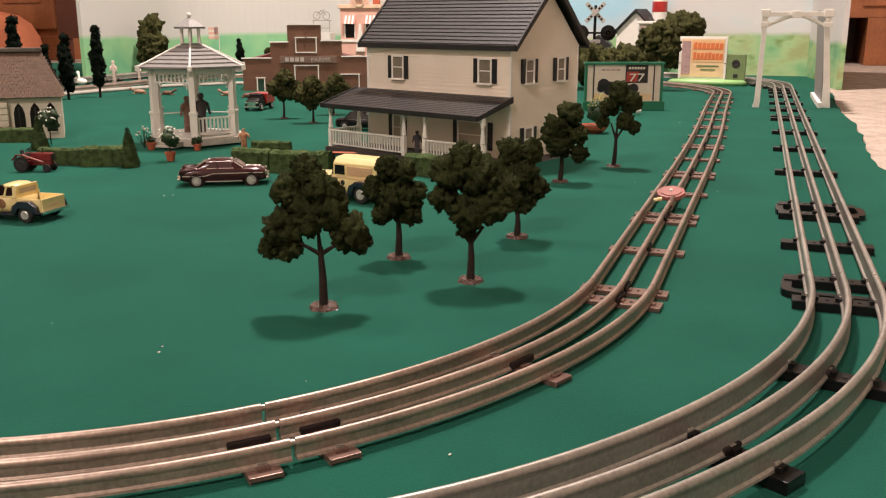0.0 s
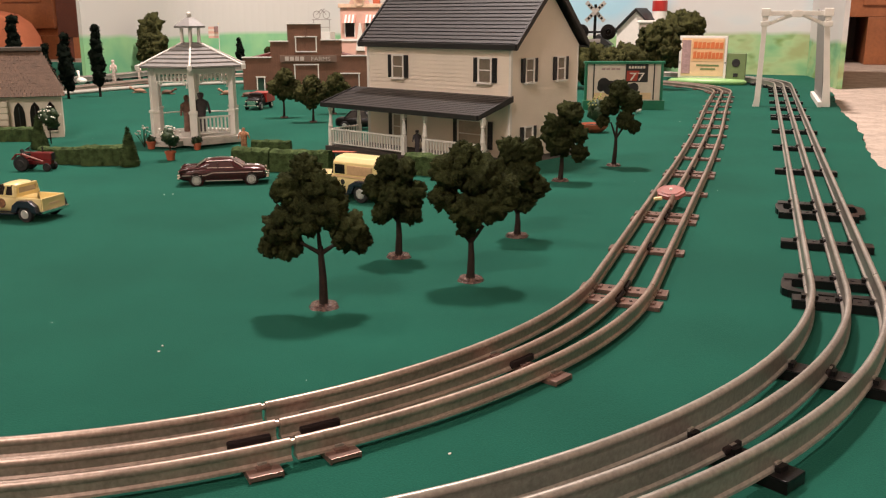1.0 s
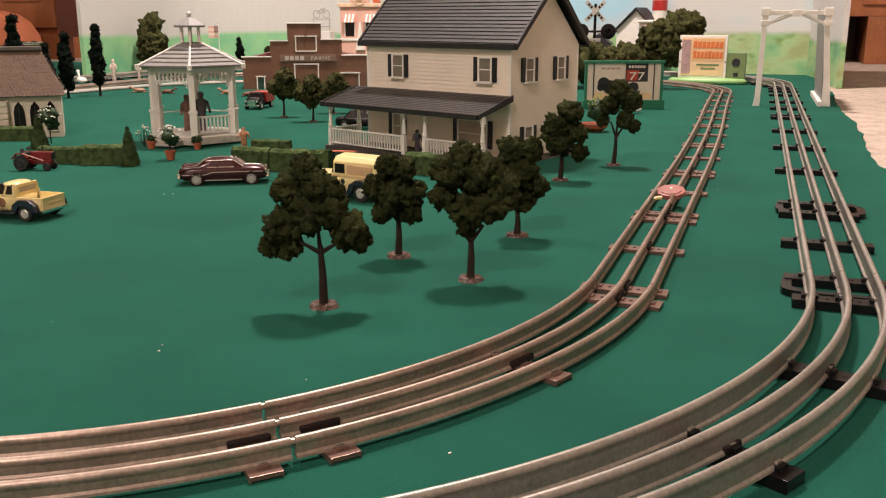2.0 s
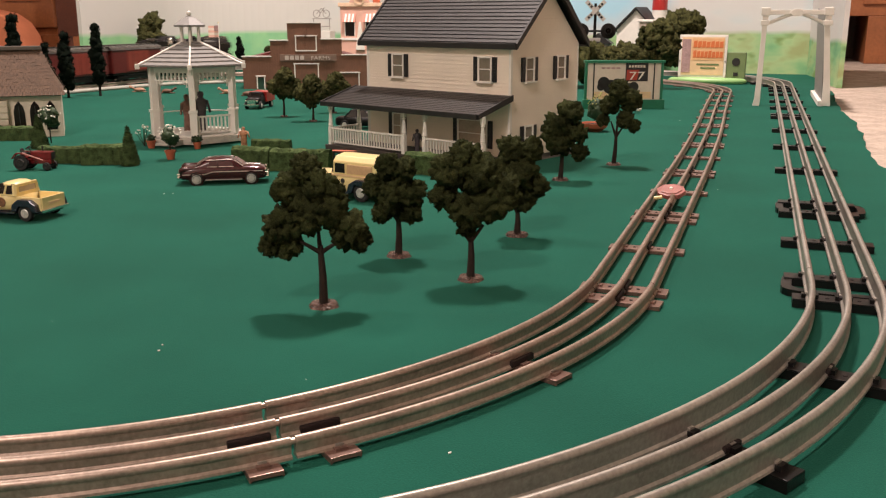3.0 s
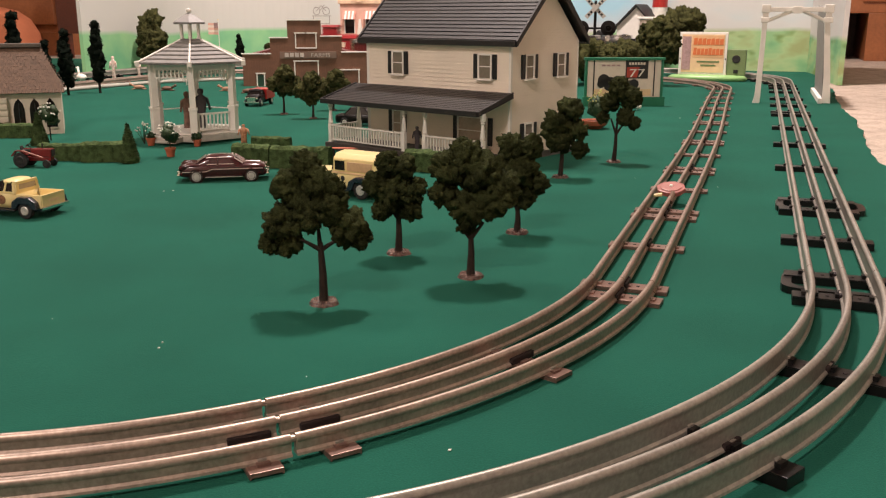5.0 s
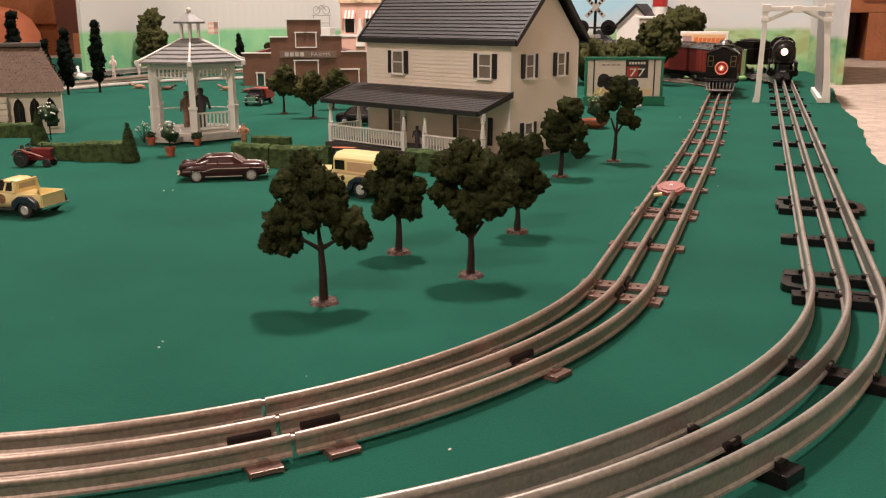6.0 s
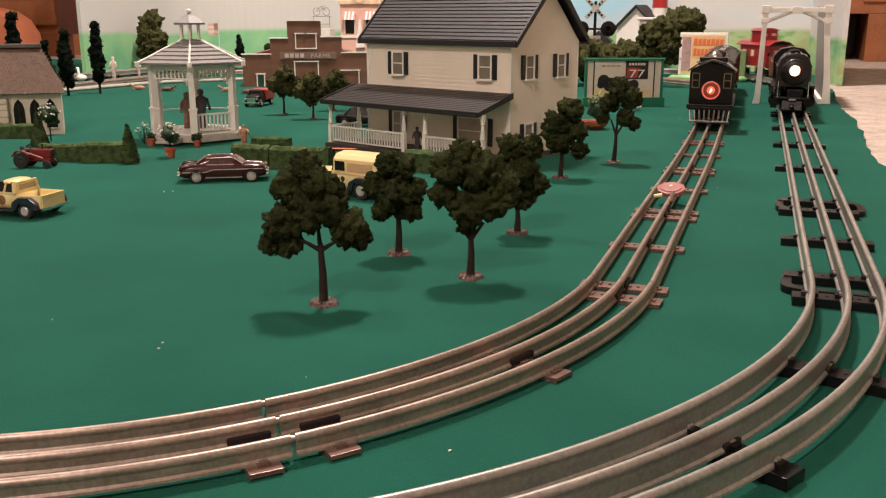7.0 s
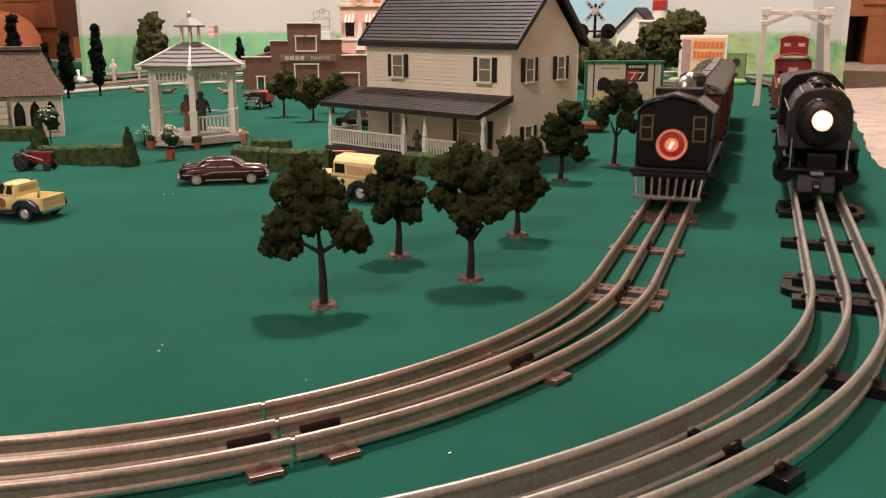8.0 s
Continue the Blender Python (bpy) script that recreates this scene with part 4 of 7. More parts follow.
# ---- gazebo ----
def gazebo():
    g = thing("gazebo", pose(-0.713, 1.052, 0.003, 0, 0, math.degrees(math.atan2(1.052, -0.713)) + 177.3), "white hexagonal model gazebo with grey ribbed roof", "gazebo")
    R = 0.060
    V = [(math.cos(math.radians(60 * i)), math.sin(math.radians(60 * i))) for i in range(6)]
    stone = mat("gazebo_stone", (0.46, 0.42, 0.37), 0.8, 0, 0.2, 150, 700, 0.3)
    part("plinth", prism([(x * (R + 0.008), y * (R + 0.008)) for x, y in V], 0, 0.0085, "z", 0.0006), stone, g)
    part("floor_deck", prism([(x * (R + 0.003), y * (R + 0.003)) for x, y in V], 0.0086, 0.0105, "z", 0.0003), M_WHITE, g)
    for i, (x, y) in enumerate(V):
        b = box(-0.0047, 0.0047, -0.0047, 0.0047, 0.0106, 0.040, 0.0005)
        box(-0.0056, 0.0056, -0.0056, 0.0056, 0.040, 0.0435, 0.0005, b)
        box(-0.0038, 0.0038, -0.0038, 0.0038, 0.0435, 0.099, 0.0005, b)
        p = part("post", b, M_WHITE, g)
        p.matrix_basis = pose(x * R * 0.96, y * R * 0.96, 0, 0, 0, 60 * i)
    for i in range(6):
        (x0, y0), (x1, y1) = V[i], V[(i + 1) % 6]
        a = math.degrees(math.atan2(y1 - y0, x1 - x0))
        ln = R * 0.96
        m = pose(x0 * R * 0.96, y0 * R * 0.96, 0, 0, 0, a)
        fr = box(0.0034, ln - 0.0034, -0.0008, 0.0008, 0.0905, 0.0975)
        box(0.0034, ln - 0.0034, -0.0008, 0.0008, 0.0800, 0.0815, 0, fr)
        for k in range(9):
            xx = 0.0055 + (ln - 0.011) * k / 8
            box(xx - 0.0010, xx + 0.0010, -0.0007, 0.0007, 0.0815, 0.0905, 0, fr)
        for s in (0, 1):
            for k in range(4):
                x = 0.0034 + k * 0.0036
                xx = ln - x if s else x
                join(fr, tube((xx, 0, 0.0800), (xx, 0, 0.0800 - 0.0125 * (1 - k / 4) ** 1.6), 0.0010, 0.0008, 6))
        fz = part("frieze", fr, M_WHITE, g)
        fz.matrix_basis = m
        if i != 5:
            if i != 0:
                part("back_rail", tube((0.004, 0, 0.0340), (ln - 0.004, 0, 0.0340), 0.0009, 0.0009, 6), M_WHITE, g).matrix_basis = m
                continue
            rb = box(0.0040, ln - 0.0040, -0.0013, 0.0013, 0.0335, 0.0358, 0.0003)
            box(0.0040, ln - 0.0040, -0.0010, 0.0010, 0.0135, 0.0150, 0.0002, rb)
            rl = part("railing", rb, M_WHITE, g)
            rl.matrix_basis = m
            me = None
            for k in range(9):
                bx = 0.007 + (ln - 0.014) * k / 8
                if me is None:
                    o = part("baluster", box(-0.0010, 0.0010, -0.0008, 0.0008, 0.0150, 0.0336), M_WHITE, rl)
                    me = o.data
                else:
                    o = new("baluster", me)
                    o.parent = rl
                o.matrix_basis = pose(bx, 0, 0)
    # ribbed roof
    for i in range(6):
        (x0, y0), (x1, y1) = V[i], V[(i + 1) % 6]
        b = bmesh.new()
        n = 6
        for k in range(n):
            r0, r1 = 0.0745 - (0.0745 - 0.012) * k / n, 0.0745 - (0.0745 - 0.012) * (k + 1) / n
            z0, z1 = 0.0985 + 0.029 * k / n, 0.0985 + 0.029 * (k + 1) / n
            q = [b.verts.new(c) for c in ((x0 * r0, y0 * r0, z0 + 0.0022), (x1 * r0, y1 * r0, z0 + 0.0022), (x1 * r1, y1 * r1, z1 + 0.0004), (x0 * r1, y0 * r1, z1 + 0.0004))]
            u = [b.verts.new(c) for c in ((x0 * r0, y0 * r0, z0), (x1 * r0, y1 * r0, z0))]
            b.faces.new(q)
            b.faces.new((u[0], u[1], q[1], q[0]))
        low = [b.verts.new((x0 * 0.0745, y0 * 0.0745, 0.0980)), b.verts.new((x1 * 0.0745, y1 * 0.0745, 0.0980)), b.verts.new((0, 0, 0.1255))]
        b.faces.new(low)
        part("roof_slope", b, M_GREYROOF, g)
        part("hip_rib", tube((x0 * 0.0755, y0 * 0.0755, 0.1005), (x0 * 0.010, y0 * 0.010, 0.1300), 0.0015, 0.0012, 6), M_WHITE, g)
        part("eave_knob", box(x0 * 0.0765 - 0.0028, x0 * 0.0765 + 0.0028, y0 * 0.0765 - 0.0028, y0 * 0.0765 + 0.0028, 0.0955, 0.1020, 0.0007), M_WHITE, g)
        part("cupola_post", tube((x0 * 0.0125, y0 * 0.0125, 0.1270), (x0 * 0.0125, y0 * 0.0125, 0.1480), 0.0019, 0.0019, 8), M_WHITE, g)
    part("cupola_floor", lathe([(0.0155, 0.1255), (0.0155, 0.1285), (0.0004, 0.1290)], 6), M_GREYROOF, g)
    part("cupola_roof", lathe([(0.0225, 0.1475), (0.0228, 0.1500), (0.0170, 0.1535), (0.0085, 0.1590), (0.0022, 0.1615), (0.0004, 0.1618)], 6), M_GREYROOF, g)
    part("finial", lathe([(0.0012, 0.1610), (0.0034, 0.1640), (0.0030, 0.1665), (0.0004, 0.1680)], 12), M_WHITE, g, smooth=True)
    for i in range(2):
        part("step", box(0.044, 0.074 - i * 0.006 + 0.004, -0.017, 0.017, 0.0002 + i * 0.0033, 0.0033 + i * 0.0033, 0.0003), stone, g).matrix_basis = pose(0, 0, 0, 0, 0, -30)
    return g


gazebo()


def figure(name, x, y, z, h, label, material, rz=0, girth=1.0):
    b = lathe([(h * 0.10 * girth, 0), (h * 0.11 * girth, h * 0.05), (h * 0.10 * girth, h * 0.45), (h * 0.13 * girth, h * 0.62), (h * 0.14 * girth, h * 0.78), (h * 0.05, h * 0.84), (h * 0.075, h * 0.90), (h * 0.07, h * 0.97), (h * 0.01, h)], 14)
    for v in b.verts:
        v.co.y *= 0.62
    for s in (-1, 1):
        join(b, tube((s * h * 0.14 * girth, 0, h * 0.77), (s * h * 0.20 * girth, -h * 0.05, h * 0.48), h * 0.035, h * 0.028, 8))
    return solo(name, b, material, label, "figurine", pose(x, y, z, 0, 0, rz), smooth=True)


figure("figurine", -0.3705, 0.9885, 0.0096, 0.027, "small painted plastic figurine in dark clothes on the porch", M_DARKFIG, 20)
figure("figurine", -0.710, 1.062, 0.0106, 0.056, "painted plastic figurine in dark blue under the gazebo", M_DARKFIG, 40)
figure("figurine", -0.728, 1.055, 0.0106, 0.052, "painted plastic figurine in brown under the gazebo", M_SKIN, 60)
M_STATUE = mat("white_and_orange_doll_paint", (0.42, 0.15, 0.07), 0.6, 0, 0.3, 170, 500, 0.1, tone=(0.72, 0.68, 0.62))
M_ORANGEDOLL = mat("orange_brown_doll_paint", (0.36, 0.10, 0.035), 0.55, 0, 0.6, 260, 700, 0.2, tone=(0.46, 0.22, 0.12))
figure("figurine", -0.618, 1.015, 0.0, 0.027, "small orange and brown painted figurine beside the gazebo", M_ORANGEDOLL, 30, 1.35)
for x, y, hh in ((-1.583, 1.983, 0.060), (-1.583, 2.086, 0.044)):
    figure("garden_statue", x, y, 0, hh, "white and orange painted figurine standing between the tracks", M_STATUE, 20, 0.75)


def goose(x, y, rz, s):
    b = blob((0, 0, 0.016 * s), 0.014 * s, x, 0.15, 2, 0.75)
    for v in b.verts:
        v.co.x *= 1.5
    join(b, tube((0.016 * s, 0, 0.018 * s), (0.020 * s, 0, 0.040 * s), 0.004 * s, 0.003 * s, 8))
    join(b, blob((0.023 * s, 0, 0.041 * s), 0.005 * s, 3, 0.1, 2))
    join(b, tube((0, 0.003 * s, 0), (0, 0.003 * s, 0.010 * s), 0.0015 * s, 0.0015 * s, 6))
    solo("goose_ornament", b, M_FLOWER, "white bird ornament standing on the felt", "ornament", pose(x, y, 0, 0, 0, rz), "white birds", smooth=True)


goose(-1.583, 1.783, 30, 0.85)
goose(-1.583, 1.860, 150, 0.85)


def resting_animal(x, y, rz, colour, label):
    b = blob((0, 0, 0.0075), 0.009, x * 3, 0.12, 2, 0.75)
    for v in b.verts:
        v.co.x *= 2.0
    join(b, tube((0.015, 0, 0.009), (0.024, 0, 0.015), 0.0036, 0.0028, 8))
    join(b, blob((0.027, 0, 0.016), 0.0042, 2, 0.1, 2))
    for s in (-1, 1):
        join(b, tube((0.008, s * 0.005, 0.003), (0.022, s * 0.007, 0.0015), 0.0018, 0.0014, 6))
        join(b, tube((-0.010, s * 0.005, 0.003), (-0.020, s * 0.008, 0.0015), 0.0018, 0.0014, 6))
    solo("animal_figure", b, colour, label, "ornament", pose(x, y, 0, 0, 0, rz) @ Matrix.Scale(0.74, 4), smooth=True)


M_FAWN = mat("fawn_paint", (0.34, 0.19, 0.12), 0.6, 0, 0.3, 150, 600, 0.1)
M_BROWNHIDE = mat("brown_hide_paint", (0.13, 0.065, 0.04), 0.6, 0, 0.4, 150, 600, 0.1)
resting_animal(-1.315, 1.73, 200, M_FAWN, "fawn animal figure lying on the felt")
resting_animal(-1.235, 1.72, 10, M_BROWNHIDE, "brown animal figure lying on the felt")
resting_animal(-1.10, 1.75, 190, M_FAWN, "fawn animal figure lying on the felt")
resting_animal(-1.03, 1.72, 30, M_BROWNHIDE, "dark brown animal figure on the felt")


# ---- barn with stepped front ----
def barn():
    a = math.degrees(math.atan2(2.013 - 1.886, 0.26))
    b = thing("feed_barn", pose(-1.141, 1.886, 0, 0, 0, a), "brown plank barn with a stepped false front", "barn")
    W = 0.2894
    f = lambda t: t * W
    st = [(0, 0), (f(1), 0), (f(1), 0.0765), (f(0.80), 0.0765), (f(0.80), 0.1130), (f(0.635), 0.1130), (f(0.635), 0.1500), (f(0.365), 0.1500), (f(0.365), 0.1100), (f(0.225), 0.1100), (f(0.225), 0.0735), (0, 0.0735)]
    part("front_wall", prism(st, 0, 0.006, "y"), M_BARN, b)
    for x0, x1, z in ((0, 0.225, 0.0735), (0.225, 0.365, 0.1100), (0.365, 0.635, 0.1500), (0.635, 0.80, 0.1130), (0.80, 1, 0.0765)):
        part("cap_strip", box(f(x0) - 0.002, f(x1) + 0.002, -0.002, 0.008, z + 0.0001, z + 0.0028, 0.0004), M_WHITE, b)
    part("side_wall", box(0.001, 0.005, 0.0061, 0.14, 0, 0.070), M_BARN, b)
    part("side_wall", box(W - 0.005, W - 0.001, 0.0061, 0.14, 0, 0.070), M_BARN, b)
    part("back_wall", box(0.0051, W - 0.0051, 0.136, 0.14, 0, 0.070), M_BARN, b)
    part("roof", prism([(0.006, 0.0703), (W * 0.5, 0.104), (W - 0.006, 0.0703)], 0.0062, 0.142, "y"), M_OXIDE, b)

    def opening(x0, x1, z0, z1, fill, name):
        d = part(name, box(x0, x1, -0.0012, -0.0001, z0, z1), fill, b)
        fb = bmesh.new()
        t = 0.0026
        box(x0 - t, x0, -0.0026, -0.0001, z0, z1 + t, 0, fb)
        box(x1, x1 + t, -0.0026, -0.0001, z0, z1 + t, 0, fb)
        box(x0 - t * 1.6, x1 + t * 1.6, -0.0030, -0.0001, z1 + t, z1 + t * 2, 0, fb)
        if z0 > 0.01:
            box(x0 - t, x1 + t, -0.0028, -0.0001, z0 - t, z0, 0, fb)
        part("frame", fb, M_WHITE, d)

    opening(f(0.115), f(0.165), 0.0, 0.026, mat("dark_green_door", (0.012, 0.05, 0.03), 0.5), "door")
    opening(f(0.79), f(0.93), 0.0, 0.033, M_BARN, "barn_door")
    opening(f(0.435), f(0.59), 0.089, 0.118, M_BARN, "loft_door")
    opening(f(0.42), f(0.60), 0.0, 0.054, M_BARN, "main_door")
    part("hoist", box(f(0.507), f(0.517), -0.006, -0.0031, 0.121, 0.143, 0.0004), M_BARN, b)
    sg = part("name_board", box(f(0.30), f(0.755), -0.0034, -0.0005, 0.0635, 0.0795, 0.0004), mat("faded_sign_board", (0.185, 0.115, 0.085), 0.7, 0, 0.2), b, "weathered sign board with pale lettering")
    pale = mat("pale_sign_paint", (0.50, 0.43, 0.38), 0.7, 0, 0.2)
    for i in range(4):
        part("mark", box(f(0.34) + i * 0.0118, f(0.34) + i * 0.0118 + 0.0088, -0.0040, -0.0035, 0.0670, 0.0765), pale, sg)
    letters("FARMS", 0.0128, 0.0002, pale, sg, pose(f(0.627), -0.0038, 0.0668, 90), "lettering", 1.2)
    tk = thing("striped_awning_roof", pose(-0.845, 2.055, 0, 0, 0, a), "low pink-roofed shed beside the barn", "shed")
    part("wall", box(0.0, 0.05, 0.0, 0.06, 0, 0.085), mat("brick_red_wall", (0.25, 0.07, 0.05), 0.7), tk)
    part("roof", prism([(-0.008, 0.0852), (0.058, 0.0852), (0.05, 0.097), (0.0, 0.097)], -0.006, 0.066, "y"), mat("pink_striped_roof", (0.62, 0.28, 0.26), 0.7, 0, 0.2), tk)


barn()


# ---- church ----
def church():
    d = Vector((-0.984 + 0.921, 0.983 - 1.037, 0)).normalized()
    a = math.degrees(math.atan2(-d.y, -d.x))
    c = thing("chapel", pose(-0.921, 1.037, 0, 0, 0, a), "pale stucco model chapel with arched windows and brown shingles", "church")
    L, D, E, RZ = 0.21, 0.10, 0.0645, 0.1175
    part("wall", box(-L, 0, 0, D, 0, E), M_STONE, c)
    rb = bmesh.new()
    v = [rb.verts.new(p) for p in ((-L, 0, E), (0.004, -0.003, E - 0.003), (0.004, D + 0.003, E - 0.003), (-L, D, E), (-L, D / 2, RZ - 0.001), (-0.024, D / 2, RZ - 0.001))]
    for f in ((0, 1, 5, 4), (1, 2, 5), (2, 3, 4, 5), (0, 4, 3), (0, 3, 2, 1)):
        rb.faces.new([v[i] for i in f])
    part("roof", rb, M_SHINGLE, c)
    part("buttress", box(-0.084, -0.070, -0.006, 0.0, 0, 0.052, 0.001), M_STONE, c, "pale stone buttress")
    for i in range(6):
        part("stone", box(-0.0855, -0.0685, -0.0075, -0.001, 0.002 + i * 0.0085, 0.0095 + i * 0.0085, 0.0012), M_STONE, c)
    sl = (RZ - E) / (D / 2)
    for p, q in (((-0.007, E - 0.007 * sl), (D / 2, RZ)), ((D + 0.007, E - 0.007 * sl), (D / 2, RZ))):
        courses = 14
        n = 46
        ln = math.hypot(q[0] - p[0], q[1] - p[1])
        ang = math.degrees(math.atan2(q[1] - p[1], abs(q[0] - p[0])))
        b = bmesh.new()
        rnd = random.Random(3)
        for k in range(courses):
            for j in range(n + 1):
                x0 = -L - 0.008 + (L + 0.014) * (j - 0.5 * (k % 2)) / n
                xa, xb = max(x0, -L - 0.008), min(x0 + (L + 0.014) / n - 0.0004, 0.006 - 0.028 * k / courses)
                if xb - xa < 0.0005:
                    continue
                turn = pose(0, 0, 0, ang) if q[0] > p[0] else Matrix.Diagonal((1, -1, 1, 1)) @ pose(0, 0, 0, ang)
                join(b, box(xa, xb, ln * k / courses - 0.001, ln * (k + 1) / courses, 0.0002 * rnd.random(), 0.0014 + 0.0005 * rnd.random()), 0, pose(0, p[0], p[1] + 0.0008) @ turn)
        tagged(part("shingles", b, M_SHINGLE, c), kind="stuff")
    part("ridge_cap", box(-L - 0.008, -0.020, D / 2 - 0.007, D / 2 + 0.007, RZ + 0.0005, RZ + 0.006, 0.001), mat("grey_ridge", (0.12, 0.10, 0.085), 0.8), c)
    for x in (-0.0145, -0.0345, -0.0550, -0.115, -0.140):
        pts = [(x - 0.0070, 0.009), (x + 0.0070, 0.009), (x + 0.0070, 0.036), (x + 0.0050, 0.044), (x, 0.0505), (x - 0.0050, 0.044), (x - 0.0070, 0.036)]
        w = part("window", prism(pts, -0.0010, 0.0006, "y"), M_DARKGLASS, c, "dark pointed arch window")
        part("mullion", box(x - 0.0005, x + 0.0005, -0.0016, -0.0009, 0.010, 0.044), M_DARKTRIM, w)
        part("sill", box(x - 0.007, x + 0.007, -0.0028, 0.0004, 0.0080, 0.0099, 0.0003), M_STONE, w)


church()


# ---- hedges, shrubs, flowers ----
def hedge(x0, y0, x1, y1, h, w, seed, label="clipped green flock hedge on the felt"):
    d = Vector((x1 - x0, y1 - y0, 0))
    ln = d.length
    b = bmesh.new()
    nx = max(4, int(ln / 0.004))
    prof = [(-w / 2, 0), (-w / 2, h * 0.45), (-w / 2 * 0.95, h * 0.88), (-w / 4, h), (w / 4, h), (w / 2 * 0.95, h * 0.88), (w / 2, h * 0.45), (w / 2, 0)]
    rings = []
    for i in range(nx + 1):
        ring = []
        for y, z in prof:
            p = Vector((ln * i / nx, y, z))
            k = noise.noise(p * 190 + Vector((seed, 0, 0))) * 0.0018
            ring.append(b.verts.new((p.x + k * 0.5, p.y + k * (1 if y > 0 else -1), max(0.0, p.z + k))))
        rings.append(ring)
    for p, q in zip(rings, rings[1:]):
        for i in range(len(prof) - 1):
            b.faces.new((p[i], p[i + 1], q[i + 1], q[i]))
    b.faces.new(rings[0])
    b.faces.new(rings[-1])
    b.normal_update()
    flakes(b, int(4500 * ln / 0.1), 0.0014, random.Random(seed))
    solo("hedge", b, M_HEDGE, label, "hedge", pose(x0, y0, 0, 0, 0, math.degrees(math.atan2(d.y, d.x))), "hedges")


hedge(-0.775, 0.832, -0.722, 0.842, 0.0195, 0.015, 1)
hedge(-0.720, 0.836, -0.668, 0.856, 0.0225, 0.016, 2)
hedge(-0.545, 0.875, -0.497, 0.872, 0.0235, 0.016, 3)
hedge(-0.496, 0.870, -0.430, 0.880, 0.0235, 0.016, 4)
hedge(-0.600, 1.005, -0.552, 1.018, 0.0130, 0.014, 5, "low clipped green hedge beside the gazebo")
hedge(-0.350, 0.905, -0.262, 0.885, 0.0225, 0.017, 6)
hedge(-1.02, 0.955, -0.925, 0.990, 0.0190, 0.020, 7, "brown-green shrub row along the chapel wall")


def topiary(x, y, h, r, seed):
    rnd = random.Random(seed)
    b = lathe([(r * 0.8, 0)] + [(r * (1 - u / 15.0) ** 0.85, h * (0.08 + 0.92 * u / 15.0)) for u in range(15)] + [(0.0003, h)], 22)
    b.normal_update()
    for v in b.verts:
        v.co += Vector((1, 1, 0)) * noise.noise(v.co * 260 + Vector((seed, 0, 0))) * 0.0012
    flakes(b, 2600, 0.0016, rnd)
    solo("topiary", b, M_HEDGE, "small cone-shaped green topiary on the felt", "shrub", pose(x, y, 0), "cone shrubs")


topiary(-0.664, 0.846, 0.0440, 0.0105, 1)
topiary(-0.862, 0.925, 0.0430, 0.0110, 2)


M_YELLOWBLOOM = mat("yellow_green_blossom", (0.42, 0.40, 0.12), 0.8, 0, 0.3, 200, 900, 0.2)


def flower_bush(name, x, y, z0, stem, r, seed, label, pot=None, petals=24, leaf=True):
    rnd = random.Random(seed)
    t = thing(name, pose(x, y, 0), label, "potted plant" if pot else "flowers")
    if pot:
        part("pot", lathe([(pot * 0.7, 0.0002), (pot * 0.95, pot * 1.4), (pot * 1.08, pot * 1.4), (pot * 1.08, pot * 1.75), (pot * 0.9, pot * 1.75), (pot * 0.85, pot * 1.5)], 16), M_TERRA, t)
    part("stem", tube((0, 0, z0), (0, 0, z0 + stem), 0.0009, 0.0007, 6), M_BARK, t)
    if leaf:
        b = bmesh.new()
        for i in range(5):
            join(b, blob((rnd.uniform(-1, 1) * r * 0.5, rnd.uniform(-1, 1) * r * 0.5, z0 + stem + rnd.uniform(-0.3, 0.8) * r), r * 0.62, seed + i, 0.4, 2))
        b.normal_update()
        flakes(b, 260, 0.0030, rnd)
        part("leaves", b, M_LEAFGREEN, t)
    fb, sb = bmesh.new(), bmesh.new()
    for i in range(petals):
        a, e = rnd.uniform(0, 6.28), rnd.uniform(-0.2, 1.4)
        p = Vector((math.cos(a) * math.cos(e), math.sin(a) * math.cos(e), math.sin(e))) * r * rnd.uniform(0.9, 1.35) + Vector((0, 0, z0 + stem + r * 0.3))
        join(fb, blob(p, 0.0013, i, 0.4, 1))
        if not leaf:
            join(sb, tube((0, 0, z0), p, 0.0003, 0.0002, 4))
    if not leaf:
        part("stalks", sb, M_LEAFGREEN, t)
    part("blossoms", fb, M_YELLOWBLOOM if name == "yellow_bush" else M_FLOWER, t)


flower_bush("potted_rose", -0.648, 0.900, 0.011, 0.014, 0.0105, 1, "potted flowering shrub with white blossoms", 0.0062)
flower_bush("white_flowers", -0.748, 0.985, 0.0, 0.012, 0.0095, 2, "spray of small white flowers", None, 16, False)
flower_bush("potted_plant", -0.728, 0.972, 0.008, 0.003, 0.005, 3, "small leafy plant in a terracotta pot", 0.0058, 3)
flower_bush("potted_plant", -0.668, 0.985, 0.008, 0.003, 0.005, 4, "small leafy plant in a terracotta pot", 0.0052, 3)
flower_bush("flowering_shrub", -0.862, 0.945, 0.004, 0.030, 0.0115, 5, "leafy shrub with white blossoms by the chapel", None, 26)
flower_bush("yellow_bush", -0.232, 1.44, 0.004, 0.018, 0.017, 7, "yellow-green flowering bush behind the trees", None, 40)


def planter_bowl():
    p = thing("planter_bowl", pose(-0.222, 1.335, 0), "shallow terracotta bowl on the felt", "planter")
    part("bowl", lathe([(0.010, 0.0002), (0.018, 0.006), (0.021, 0.0125), (0.0185, 0.0125), (0.016, 0.008), (0.0004, 0.007)], 24), M_TERRA, p)
    part("soil", lathe([(0.0165, 0.0085), (0.0172, 0.0102), (0.0004, 0.0108)], 18), M_BARK, p)


planter_bowl()


